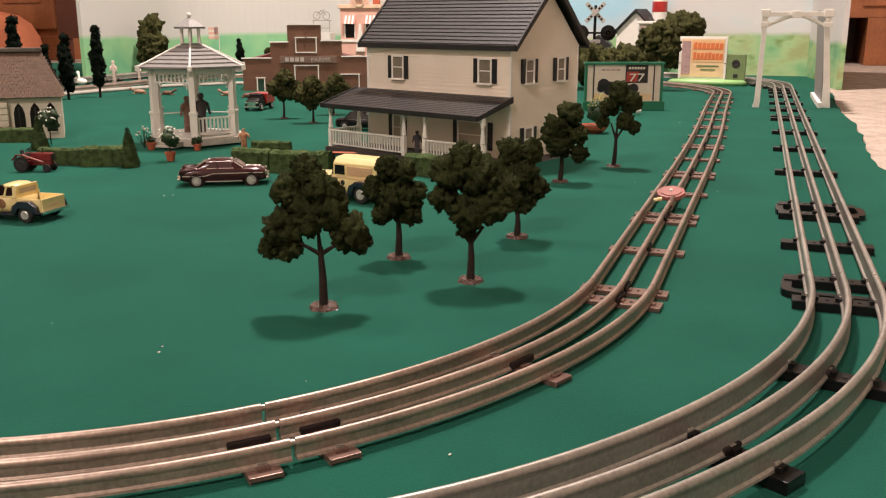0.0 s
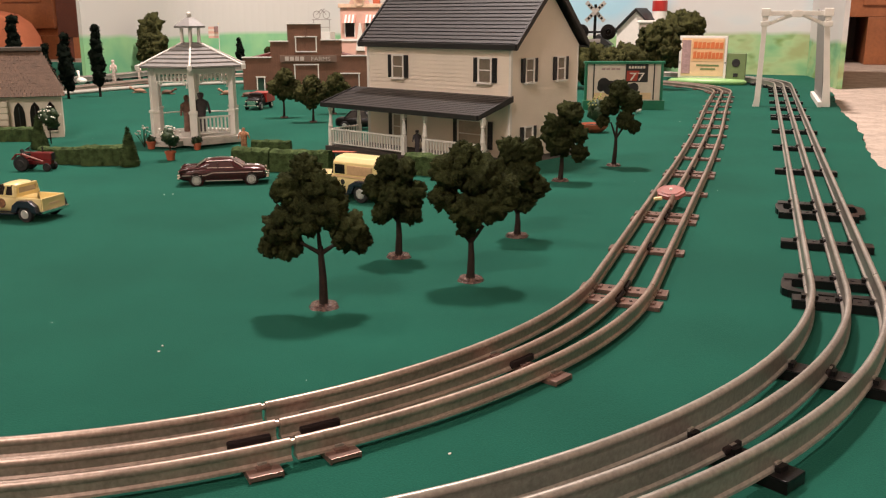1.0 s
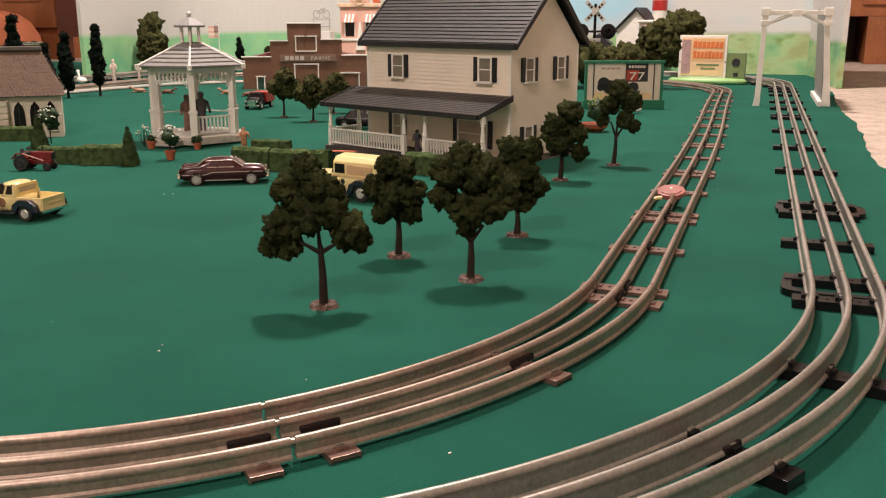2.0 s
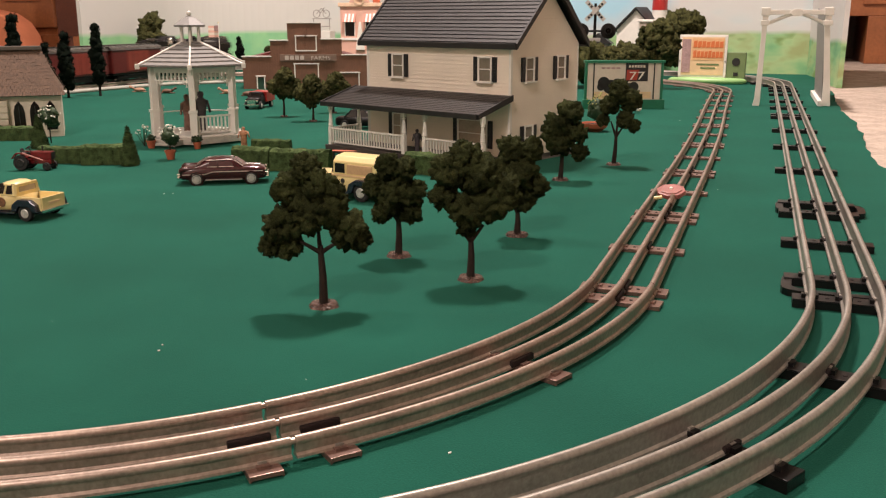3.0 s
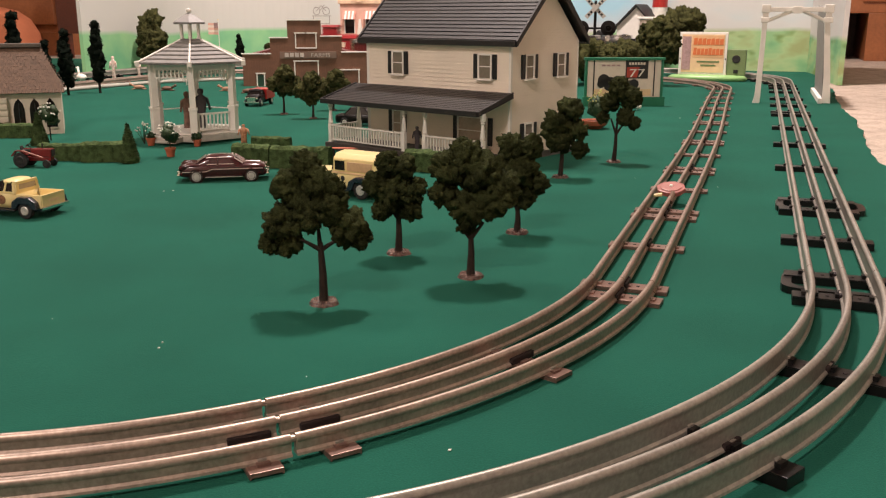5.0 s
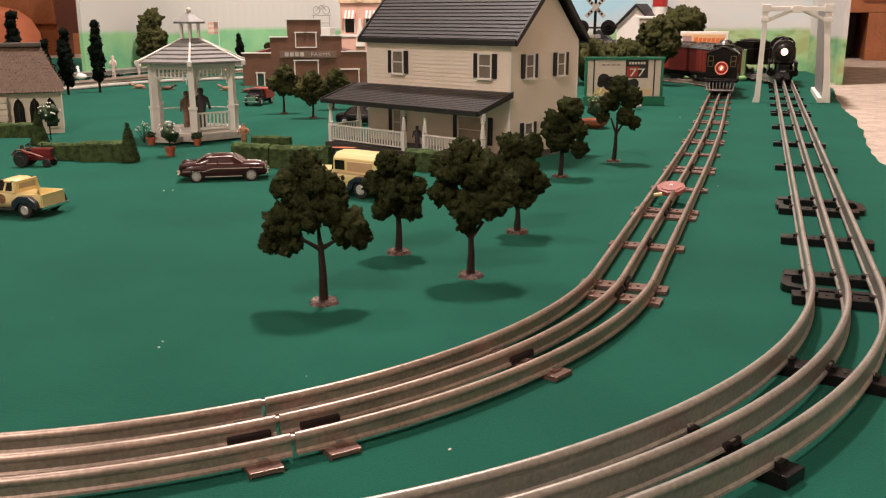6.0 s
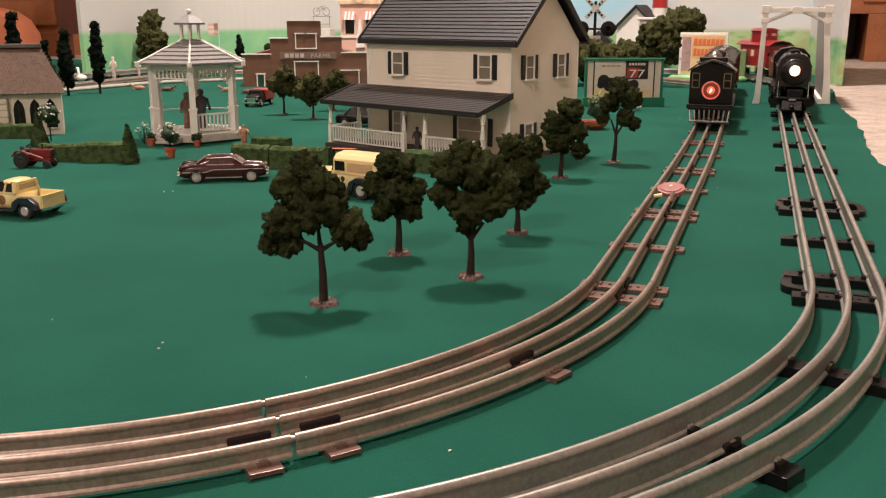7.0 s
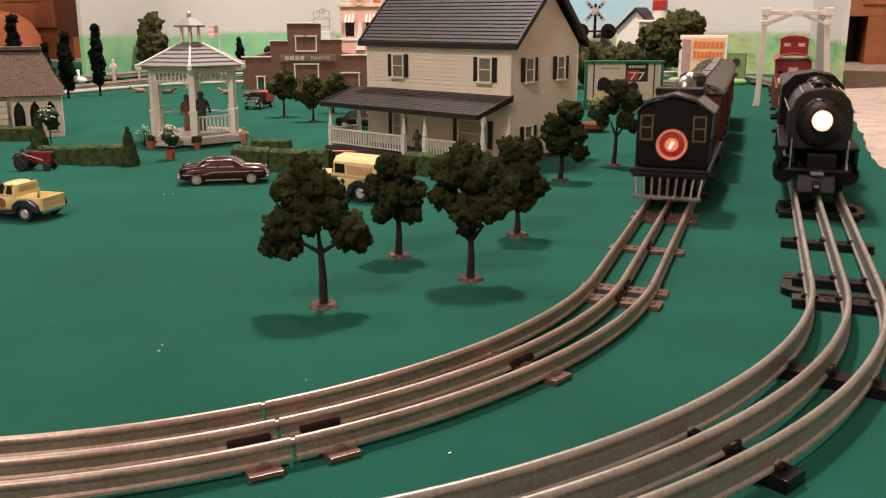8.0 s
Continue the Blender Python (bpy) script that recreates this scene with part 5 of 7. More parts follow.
# ---- vehicles ----
def wheel(parent, x, y, r, w=0.0042, rim=None):
    t = part("wheel", lathe([(r * 0.55, -w / 2), (r * 0.92, -w / 2), (r, -w / 4), (r, w / 4), (r * 0.92, w / 2), (r * 0.55, w / 2)], 20, pose(x, y, r, 90)), M_TYRE, parent)
    part("hubcap", lathe([(r * 0.56, -w / 2 - 0.0002), (r * 0.46, -w / 2 - 0.0007), (r * 0.15, -w / 2 - 0.0004), (r * 0.12, w / 2 + 0.0004), (r * 0.46, w / 2 + 0.0007), (r * 0.56, w / 2 + 0.0002)], 16, pose(x, y, r, 90)), M_HUB if rim in (None, M_CHROME) else rim, t)


def body_shell(sections, seg=1):
    """A car body lofted along x from (x, half width, bottom, shoulder, top) stations."""
    b = bmesh.new()
    rings = []
    for x, w, z0, zs, z1 in sections:
        pts = [(w * 0.92, z0), (w, z0 + (zs - z0) * 0.35), (w, zs - (zs - z0) * 0.12), (w * 0.93, zs), (w * 0.60, z1), (0, z1 + 0.0004)]
        full = pts + [(-y, z) for y, z in pts[-2::-1]]
        rings.append([b.verts.new((x, y, z)) for y, z in full])
    k = len(rings[0])
    for p, q in zip(rings, rings[1:]):
        for i in range(k):
            b.faces.new((p[i], p[(i + 1) % k], q[(i + 1) % k], q[i]))
    b.faces.new(rings[0])
    b.faces.new(rings[-1][::-1])
    bmesh.ops.recalc_face_normals(b, faces=b.faces)
    for f in b.faces:
        f.smooth = True
    return b


def greenhouse(parent, x0, x1, x2, x3, w, z0, z1, paint, tumble=0.78):
    """Cabin: roof between x1 and x2, glass down to x0 and x3."""
    b = bmesh.new()
    lo = [(x0, w), (x3, w), (x3, -w), (x0, -w)]
    hi = [(x1, w * tumble), (x2, w * tumble), (x2, -w * tumble), (x1, -w * tumble)]
    L = [b.verts.new((x, y, z0)) for x, y in lo]
    H = [b.verts.new((x, y, z1)) for x, y in hi]
    for i in range(4):
        b.faces.new((L[i], L[(i + 1) % 4], H[(i + 1) % 4], H[i]))
    b.faces.new(H)
    b.faces.new(L[::-1])
    gl = part("cabin_glass", b, M_DARKGLASS, parent, "dark glass of the cabin")
    ww = w * tumble
    dx = (x2 - x1)
    rf = body_shell([(x1 - 0.0022, ww * 0.86, z1 - 0.0022, z1 - 0.0010, z1 - 0.0004), (x1 + dx * 0.25, ww * 1.02, z1 - 0.0018, z1 + 0.0002, z1 + 0.0016), (x1 + dx * 0.65, ww * 1.02, z1 - 0.0018, z1 + 0.0002, z1 + 0.0015), (x2 + 0.0020, ww * 0.88, z1 - 0.0020, z1 - 0.0010, z1 - 0.0004)])
    part("roof", rf, paint, parent, smooth=True)
    for s in (-1, 1):
        for xa, xb in ((x0, x1), (x3, x2), ((x0 + x3) / 2, (x1 + x2) / 2)):
            part("pillar", tube((xa, s * w * 1.005, z0), (xb, s * w * tumble, z1), 0.0010, 0.0009, 6), paint, gl)


def slab(points, d):
    """A thin flat piece: a polygon and its copy moved by d."""
    b = bmesh.new()
    lo = [b.verts.new(p) for p in points]
    hi = [b.verts.new(Vector(p) + Vector(d)) for p in points]
    b.faces.new(lo)
    b.faces.new(hi)
    for i in range(len(points)):
        k = (i + 1) % len(points)
        b.faces.new((lo[i], lo[k], hi[k], hi[i]))
    bmesh.ops.recalc_face_normals(b, faces=b.faces)
    return b


def sedan():
    c = thing("sedan", pose(-0.505, 0.789, 0, 0, 0, 29), "dark maroon 1950s toy sedan with chrome trim", "car", "toy vehicles")
    S = [(-0.0430, 0.0110, 0.0072, 0.0128, 0.0134), (-0.0415, 0.0140, 0.0058, 0.0148, 0.0156), (-0.0370, 0.0154, 0.0050, 0.0160, 0.0168), (-0.0290, 0.0162, 0.0045, 0.0165, 0.0176), (-0.0180, 0.0162, 0.0043, 0.0168, 0.0178),
         (0.0, 0.0162, 0.0042, 0.0170, 0.0178), (0.0140, 0.0162, 0.0042, 0.0171, 0.0182), (0.0260, 0.0160, 0.0045, 0.0170, 0.0182), (0.0350, 0.0154, 0.0050, 0.0164, 0.0174), (0.0400, 0.0142, 0.0056, 0.0152, 0.0160), (0.0422, 0.0118, 0.0066, 0.0132, 0.0138)]
    M_TRIM = mat("bright_car_trim", (0.74, 0.62, 0.58), 0.3, 0.6, 0.05)
    M_CARGLASS = mat("tinted_car_glass", (0.075, 0.030, 0.032), 0.12, 0, 0.3, 200, 600, 0)
    part("body", body_shell(S), M_MAROON, c, smooth=True)
    # rounded cabin
    b = bmesh.new()
    rings = []
    for x, zt in ((-0.0262, 0.0176), (-0.0215, 0.0215), (-0.0165, 0.0243), (-0.0095, 0.0259), (-0.0010, 0.0262), (0.0065, 0.0255), (0.0110, 0.0241), (0.0155, 0.0208), (0.0196, 0.0178)):
        k = (zt - 0.0165) / 0.0097
        half = [(0.0141, 0.0165), (0.0139 - 0.0010 * k, 0.0165 + (zt - 0.0165) * 0.45), (0.0136 - 0.0024 * k, 0.0165 + (zt - 0.0165) * 0.82), (0.0096, zt - 0.0003), (0, zt)]
        rings.append([b.verts.new((x, y, z)) for y, z in half + [(-y, z) for y, z in half[-2::-1]]])
    for p, q in zip(rings, rings[1:]):
        for i in range(len(p) - 1):
            b.faces.new((p[i], p[i + 1], q[i + 1], q[i]))
    b.faces.new(rings[0])
    b.faces.new(rings[-1][::-1])
    bmesh.ops.recalc_face_normals(b, faces=b.faces)
    cabin = part("cabin", b, M_MAROON, c, smooth=True)
    for s in (-1, 1):
        for (xa, za), (xb, zb), (xc, zc), (xd, zd) in (((-0.0160, 0.0182), (-0.0062, 0.0182), (-0.0062, 0.0232), (-0.0130, 0.0226)), ((-0.0046, 0.0182), (0.0100, 0.0182), (0.0068, 0.0230), (-0.0046, 0.0232))):
            pts = [(x, s * (0.0145 - (z - 0.0165) * 0.26), z) for x, z in ((xa, za), (xb, zb), (xc, zc), (xd, zd))]
            part("side_window", slab(pts, (0, -s * 0.0012, 0)), M_CARGLASS, cabin, "tinted side window")
            part("window_trim", slab([(xa, s * 0.0147, za - 0.0007), (xb, s * 0.0147, zb - 0.0007), (xb, s * 0.0146, zb - 0.0001), (xa, s * 0.0146, za - 0.0001)], (0, -s * 0.0012, 0)), M_TRIM, cabin)
        part("drip_rail", tube((-0.0165, s * 0.0121, 0.0240), (0.0090, s * 0.0121, 0.0246), 0.0004, 0.0004, 6), M_TRIM, cabin)
        part("windscreen_pillar", tube((0.0108, s * 0.0126, 0.0240), (0.0192, s * 0.0140, 0.0182), 0.0006, 0.0006, 6), M_TRIM, cabin)
    part("windscreen", slab([(0.0122, -0.0112, 0.0236), (0.0122, 0.0112, 0.0236), (0.0196, 0.0130, 0.0183), (0.0196, -0.0130, 0.0183)], (0.0008, 0, 0.0004)), M_CARGLASS, cabin)
    part("rear_window", slab([(-0.0176, -0.0108, 0.0240), (-0.0176, 0.0108, 0.0240), (-0.0262, 0.0126, 0.0182), (-0.0262, -0.0126, 0.0182)], (-0.0008, 0, 0.0004)), M_CARGLASS, cabin)
    for x in (-0.0265, 0.0270):
        for y in (-0.0150, 0.0150):
            wheel(c, x, y, 0.0058, 0.0042, M_CHROME)
            s = 1 if y > 0 else -1
            part("whitewall", lathe([(0.0037, 0), (0.0045, 0), (0.0044, 0.0004), (0.0038, 0.0004)], 20, pose(x, y + s * 0.0021, 0.0058, -90 * s), True), M_HUB, c)
            part("wheel_arch", lathe([(0.0062, 0), (0.0073, 0), (0.0072, 0.0012), (0.0062, 0.0012)], 24, pose(x, s * 0.0155, 0.0062, -90 * s), True), M_MAROON, c)
    for x, s in ((-0.0440, -1), (0.0430, 1)):
        part("bumper", box(x - 0.0014, x + 0.0014, -0.0158, 0.0158, 0.0058, 0.0086, 0.0009), M_CHROME, c)
        for y in (-0.0085, 0.0085):
            part("bumper_guard", box(x - 0.0020, x + 0.0020, y - 0.0013, y + 0.0013, 0.0056, 0.0108, 0.0008), M_CHROME, c)
    part("grille", box(0.0412, 0.0430, -0.0100, 0.0100, 0.0092, 0.0122, 0.0006), M_CHROME, c)
    for s in (-1, 1):
        part("side_trim", box(-0.010, 0.0385, s * 0.0163 - 0.0003, s * 0.0163 + 0.0004, 0.0127, 0.0134), M_TRIM, c)
        part("side_trim", slab([(-0.0105, s * 0.0162, 0.0134), (-0.0105, s * 0.0162, 0.0127), (-0.0180, s * 0.0163, 0.0103), (-0.0180, s * 0.0163, 0.0110)], (0, s * 0.0005, 0)), M_TRIM, c)
        part("side_trim", box(-0.0400, -0.0178, s * 0.0161 - 0.0003, s * 0.0161 + 0.0006, 0.0103, 0.0110), M_TRIM, c)
        part("rocker_trim", box(-0.018, 0.018, s * 0.0158 - 0.0003, s * 0.0158 + 0.0004, 0.0046, 0.0054), M_TRIM, c)
        part("headlight", lathe([(0.0025, 0), (0.0022, 0.0014), (0.0003, 0.0019)], 14, pose(0.0408, s * 0.0116, 0.0132, 0, 90)), M_CHROME, c)
        fin = body_shell([(-0.0432, 0.0012, 0.0120, 0.0150, 0.0156), (-0.0400, 0.0016, 0.0130, 0.0172, 0.0180), (-0.0280, 0.0014, 0.0140, 0.0174, 0.0180), (-0.0180, 0.0006, 0.0150, 0.0168, 0.0172)])
        fin.transform(Matrix.Translation((0, s * 0.0140, 0)))
        part("tail_fin", fin, M_MAROON, c, smooth=True)
        part("tail_light", lathe([(0.0013, 0), (0.0012, 0.0008), (0.0002, 0.0011)], 10, pose(-0.0430, s * 0.0140, 0.0140, 0, -90)), M_CHROME, c)
    part("bonnet_ornament", tube((0.022, 0, 0.0184), (0.037, 0, 0.0176), 0.0005, 0.0004, 6), M_CHROME, c)


sedan()


def pickup():
    c = thing("pickup_truck", pose(-0.581, 0.590, 0, 0, 0, 184), "cream-yellow toy pickup truck with dark blue fenders", "truck", "toy vehicles")
    part("chassis", box(-0.035, 0.040, -0.0135, 0.0135, 0.0055, 0.0085, 0.0006), M_NAVY, c)
    bed = box(-0.036, -0.0125, -0.0140, 0.0140, 0.0085, 0.0105)
    for s in (-1, 1):
        box(-0.036, -0.0125, s * 0.0140 - 0.0008, s * 0.0140 + 0.0008, 0.0090, 0.0195, 0.0003, bed)
    box(-0.0368, -0.0352, -0.0140, 0.0140, 0.0090, 0.0195, 0.0003, bed)
    part("bed", bed, M_YELLOW, c)
    part("cab", body_shell([(-0.0120, 0.0145, 0.0075, 0.0200, 0.0205), (0.0100, 0.0150, 0.0075, 0.0200, 0.0206), (0.0125, 0.0145, 0.0075, 0.0195, 0.0202), (0.036, 0.0118, 0.0085, 0.0180, 0.0192), (0.0395, 0.0100, 0.0090, 0.0160, 0.0172)]), M_YELLOW, c, smooth=True)
    greenhouse(c, -0.0116, -0.0100, 0.0050, 0.0110, 0.0137, 0.0200, 0.0292, M_YELLOW, 0.88)
    back = box(-0.0126, -0.0108, -0.0136, 0.0136, 0.0196, 0.0226, 0.0003)
    box(-0.0126, -0.0100, -0.0122, 0.0122, 0.0270, 0.0294, 0.0003, back)
    for s in (-1, 1):
        box(-0.0125, -0.0104, s * 0.0117 - 0.0016, s * 0.0117 + 0.0016, 0.0226, 0.0270, 0.0002, back)
    part("back_panel", back, M_YELLOW, c)
    part("rear_window", box(-0.0121, -0.0119, -0.0100, 0.0100, 0.0227, 0.0269), M_PALEPANE, c, "pale rear cab window")
    for s in (-1, 1):
        part("roof_pillar", tube((-0.0108, s * 0.0139, 0.0198), (-0.0096, s * 0.0122, 0.0290), 0.0019, 0.0016, 8), M_YELLOW, c)
        part("door_sill", box(-0.0110, 0.0112, s * 0.0138 - 0.0009, s * 0.0138 + 0.0009, 0.0196, 0.0212, 0.0003), M_YELLOW, c)
    for x in (-0.0225, 0.0285):
        for s in (-1, 1):
            part("fender", prism([(x - 0.0125, 0.0080), (x - 0.0110, 0.0140), (x - 0.005, 0.0182), (x + 0.005, 0.0182), (x + 0.0110, 0.0140), (x + 0.0125, 0.0080), (x + 0.0075, 0.0085), (x + 0.005, 0.0125), (x - 0.005, 0.0125), (x - 0.0075, 0.0085)], s * 0.0172 - 0.0026, s * 0.0172 + 0.0026, "y", 0.0006), M_NAVY, c)
            wheel(c, x, s * 0.0165, 0.0068, 0.0044, M_CHROME)
    for s in (-1, 1):
        part("running_board", box(-0.012, 0.018, s * 0.0165 - 0.0022, s * 0.0165 + 0.0022, 0.0058, 0.0070, 0.0003), M_NAVY, c)
    part("bumper", box(-0.0388, -0.0374, -0.0165, 0.0165, 0.0075, 0.0100, 0.0005), M_CHROME, c)
    part("door_badge", lathe([(0.0040, 0), (0.0038, 0.0004), (0.0002, 0.0005)], 18, pose(0.002, 0.0149, 0.0145, -90)), mat("brown_badge", (0.18, 0.08, 0.04), 0.5, 0, 0.5, 300), c)
    part("tailgate_mark", box(-0.0372, -0.0369, -0.0065, 0.0065, 0.0130, 0.0150), M_ADYELLOW, c)


pickup()


M_VANPANEL = mat("faded_pink_panel", (0.56, 0.36, 0.20), 0.5, 0, 0.15, 90, 500, 0.05)


def panel_van():
    c = thing("delivery_van", pose(-0.350, 0.762, 0, 0, 0, 166) @ Matrix.Scale(1.14, 4), "cream-yellow vintage toy delivery van with black fenders", "van", "toy vehicles")
    part("body", body_shell([(-0.036, 0.0135, 0.0075, 0.0185, 0.0200), (-0.033, 0.0152, 0.0065, 0.0195, 0.0205), (0.010, 0.0155, 0.0065, 0.0195, 0.0205), (0.0135, 0.0150, 0.0065, 0.0195, 0.0205), (0.036, 0.0100, 0.0085, 0.0185, 0.0195), (0.039, 0.0085, 0.0090, 0.0165, 0.0175)]), M_YELLOW, c, smooth=True)
    up = prism([(0.0148, 0.0195), (0.0142, 0.0305), (0.0100, 0.0345), (0, 0.0358), (-0.0100, 0.0345), (-0.0142, 0.0305), (-0.0148, 0.0195)], -0.0352, 0.0085, "x", 0.0008)
    part("upper_body", up, M_YELLOW, c)
    for s in (-1, 1):
        part("side_window", box(-0.0040, 0.0060, s * 0.0148 - 0.0006, s * 0.0148 + 0.0006, 0.0215, 0.0290), M_DARKGLASS, c)
        part("side_panel", box(-0.0310, -0.0065, s * 0.0147 - 0.0006, s * 0.0147 + 0.0006, 0.0212, 0.0285, 0.0003), M_VANPANEL, c, "faded pinkish side panel")
        part("window_frame", box(-0.0052, 0.0072, s * 0.0148 - 0.0004, s * 0.0148 + 0.0004, 0.0205, 0.0300), M_YELLOW, c)
        part("moulding", box(-0.034, 0.010, s * 0.0154 - 0.0006, s * 0.0154 + 0.0006, 0.0190, 0.0200), M_ADYELLOW, c)
        for x in (-0.0220, 0.0270):
            part("fender", prism([(x - 0.0125, 0.0065), (x - 0.0105, 0.0145), (x - 0.004, 0.0178), (x + 0.004, 0.0178), (x + 0.0105, 0.0140), (x + 0.0130, 0.0065), (x + 0.008, 0.0065), (x + 0.005, 0.0135), (x - 0.005, 0.0135), (x - 0.008, 0.0065)], s * 0.0170 - 0.0035, s * 0.0170 + 0.0035, "y", 0.0009), M_NAVY, c)
            wheel(c, x, s * 0.0165, 0.0075, 0.0042, M_CHROME)
        part("running_board", box(-0.010, 0.016, s * 0.0165 - 0.0025, s * 0.0165 + 0.0025, 0.0055, 0.0068, 0.0003), M_NAVY, c)
        part("badge", lathe([(0.0022, 0), (0.0018, 0.0004), (0.0002, 0.0005)], 12, pose(-0.002, s * 0.0156, 0.0150, -90 * s)), M_DARKTRIM, c)
    part("windscreen", prism([(0.0087, 0.0205), (0.0125, 0.0205), (0.0087, 0.0300)], -0.0120, 0.0120, "y"), M_DARKGLASS, c)
    part("bumper", box(-0.0400, -0.0386, -0.0150, 0.0150, 0.0075, 0.0098, 0.0005), M_CHROME, c)
    for s in (-1, 1):
        part("bumper_iron", box(-0.0387, -0.0340, s * 0.008 - 0.0007, s * 0.008 + 0.0007, 0.0080, 0.0092), M_CHROME, c)


panel_van()


def small_truck():
    c = thing("farm_truck", pose(-0.872, 1.488, 0, 0, 0, -82), "red toy dump truck with black cab and chrome grille", "truck", "toy vehicles")
    part("cab", body_shell([(-0.002, 0.0140, 0.008, 0.0215, 0.0225), (0.016, 0.0140, 0.008, 0.0205, 0.0215), (0.030, 0.0115, 0.008, 0.0185, 0.0195)]), M_BLACK, c, smooth=True)
    greenhouse(c, -0.001, 0.001, 0.010, 0.015, 0.013, 0.0210, 0.0290, M_BLACK, 0.86)
    part("bed", box(-0.044, -0.003, -0.0165, 0.0165, 0.0120, 0.0300, 0.0008), M_RED, c)
    part("chassis", box(-0.042, 0.028, -0.010, 0.010, 0.0055, 0.0100), M_BLACK, c)
    for x in (-0.030, 0.020):
        for y in (-0.0135, 0.0135):
            wheel(c, x, y, 0.0072)
    part("grille", box(0.0302, 0.0312, -0.0080, 0.0080, 0.0085, 0.0175, 0.0003), M_CHROME, c)
    part("bumper", box(0.0315, 0.0330, -0.0150, 0.0150, 0.0065, 0.0092, 0.0004), M_CHROME, c)
    for s in (-1, 1):
        part("headlight", lathe([(0.0022, 0), (0.0020, 0.0012), (0.0003, 0.0016)], 10, pose(0.0300, s * 0.0105, 0.0150, 0, 90)), M_CHROME, c)


small_truck()


def dark_coupe():
    c = thing("coupe", pose(-0.560, 1.262, 0, 0, 0, 10), "black toy car parked beyond the porch", "car", "toy vehicles")
    S = [(-0.040, 0.0120, 0.0060, 0.0150, 0.0158), (-0.036, 0.0150, 0.0050, 0.0165, 0.0175), (0.0, 0.0160, 0.0045, 0.0170, 0.0180), (0.034, 0.0150, 0.0050, 0.0165, 0.0175), (0.040, 0.0125, 0.0060, 0.0145, 0.0155)]
    part("body", body_shell(S), M_BLACK, c, smooth=True)
    greenhouse(c, -0.026, -0.016, 0.004, 0.014, 0.0138, 0.0172, 0.0275, M_BLACK)
    for x in (-0.025, 0.025):
        for y in (-0.0145, 0.0145):
            wheel(c, x, y, 0.0065)


dark_coupe()


def tractor():
    c = thing("tractor", pose(-0.744, 0.790, 0, 0, 0, 14) @ Matrix.Scale(0.87, 4), "dark red toy farm tractor with black tyres", "tractor", "toy vehicles")
    part("engine_hood", box(-0.004, 0.023, -0.0050, 0.0050, 0.0130, 0.0235, 0.0016), M_TRACTOR, c)
    part("chassis", box(-0.018, 0.022, -0.0042, 0.0042, 0.0080, 0.0130, 0.0008), M_TRACTOR, c)
    part("grille", box(0.0232, 0.0240, -0.0040, 0.0040, 0.0140, 0.0225), M_DARKTRIM, c)
    for s in (-1, 1):
        wheel(c, -0.014, s * 0.0105, 0.0098, 0.0048, M_DARKTRIM)
        wheel(c, 0.018, s * 0.0085, 0.0052, 0.0034, M_DARKTRIM)
        part("fender", prism([(-0.026, 0.0150), (-0.020, 0.0220), (-0.010, 0.0220), (-0.004, 0.0170), (-0.006, 0.0165), (-0.011, 0.0208), (-0.019, 0.0208), (-0.0245, 0.0145)], s * 0.0095 - 0.0025, s * 0.0095 + 0.0025, "y"), M_TRACTOR, c)
    part("seat", prism([(-0.0170, 0.0200), (-0.0100, 0.0200), (-0.0105, 0.0215), (-0.0155, 0.0218), (-0.0172, 0.0265), (-0.0182, 0.0265)], -0.0035, 0.0035, "y", 0.0004), M_DARKTRIM, c)
    part("steering_column", tube((-0.004, 0, 0.0215), (-0.0085, 0, 0.0275), 0.0006, 0.0006, 6), M_DARKTRIM, c)
    b = bmesh.new()
    bmesh.ops.create_cone(b, cap_ends=True, segments=14, radius1=0.0036, radius2=0.0036, depth=0.0007)
    b.transform(pose(-0.0087, 0, 0.0277, 0, -35))
    part("steering_wheel", b, M_DARKTRIM, c)
    part("exhaust", tube((0.010, 0, 0.0234), (0.010, 0, 0.0300), 0.0009, 0.0008, 8), M_DARKTRIM, c)
    part("side_arm", tube((-0.010, -0.0125, 0.0220), (0.016, -0.0125, 0.0135), 0.0011, 0.0009, 8), mat("dusty_pink_arm", (0.36, 0.13, 0.10), 0.5), c)


tractor()


# ---- conifers and bushes at the back ----
def cypress(x, y, h, w, seed, z0=0.012):
    rnd = random.Random(seed)
    t = thing("cypress", pose(x, y, 0), "tall narrow near-black model conifer", "tree", "model conifers")
    part("trunk", tube((0, 0, 0), (0, 0, h * 0.4), 0.0028, 0.0018, 8), M_BARK, t)
    b = bmesh.new()
    n = 9
    for i in range(n):
        u = i / (n - 1)
        r = w / 2 * (0.62 + 0.55 * math.sin(math.pi * min(1, u * 0.9 + 0.18))) * (1.0 if u < 0.8 else 0.62)
        join(b, blob((rnd.uniform(-0.1, 0.1) * w, rnd.uniform(-0.1, 0.1) * w, h * 0.22 + (h * 0.74) * u), max(r * 0.8, h * 0.06), seed * 5 + i, 0.4, 3))
    b.normal_update()
    flakes(b, 700, 0.0040, rnd)
    part("crown", b, M_CYPRESS, t, smooth=True)


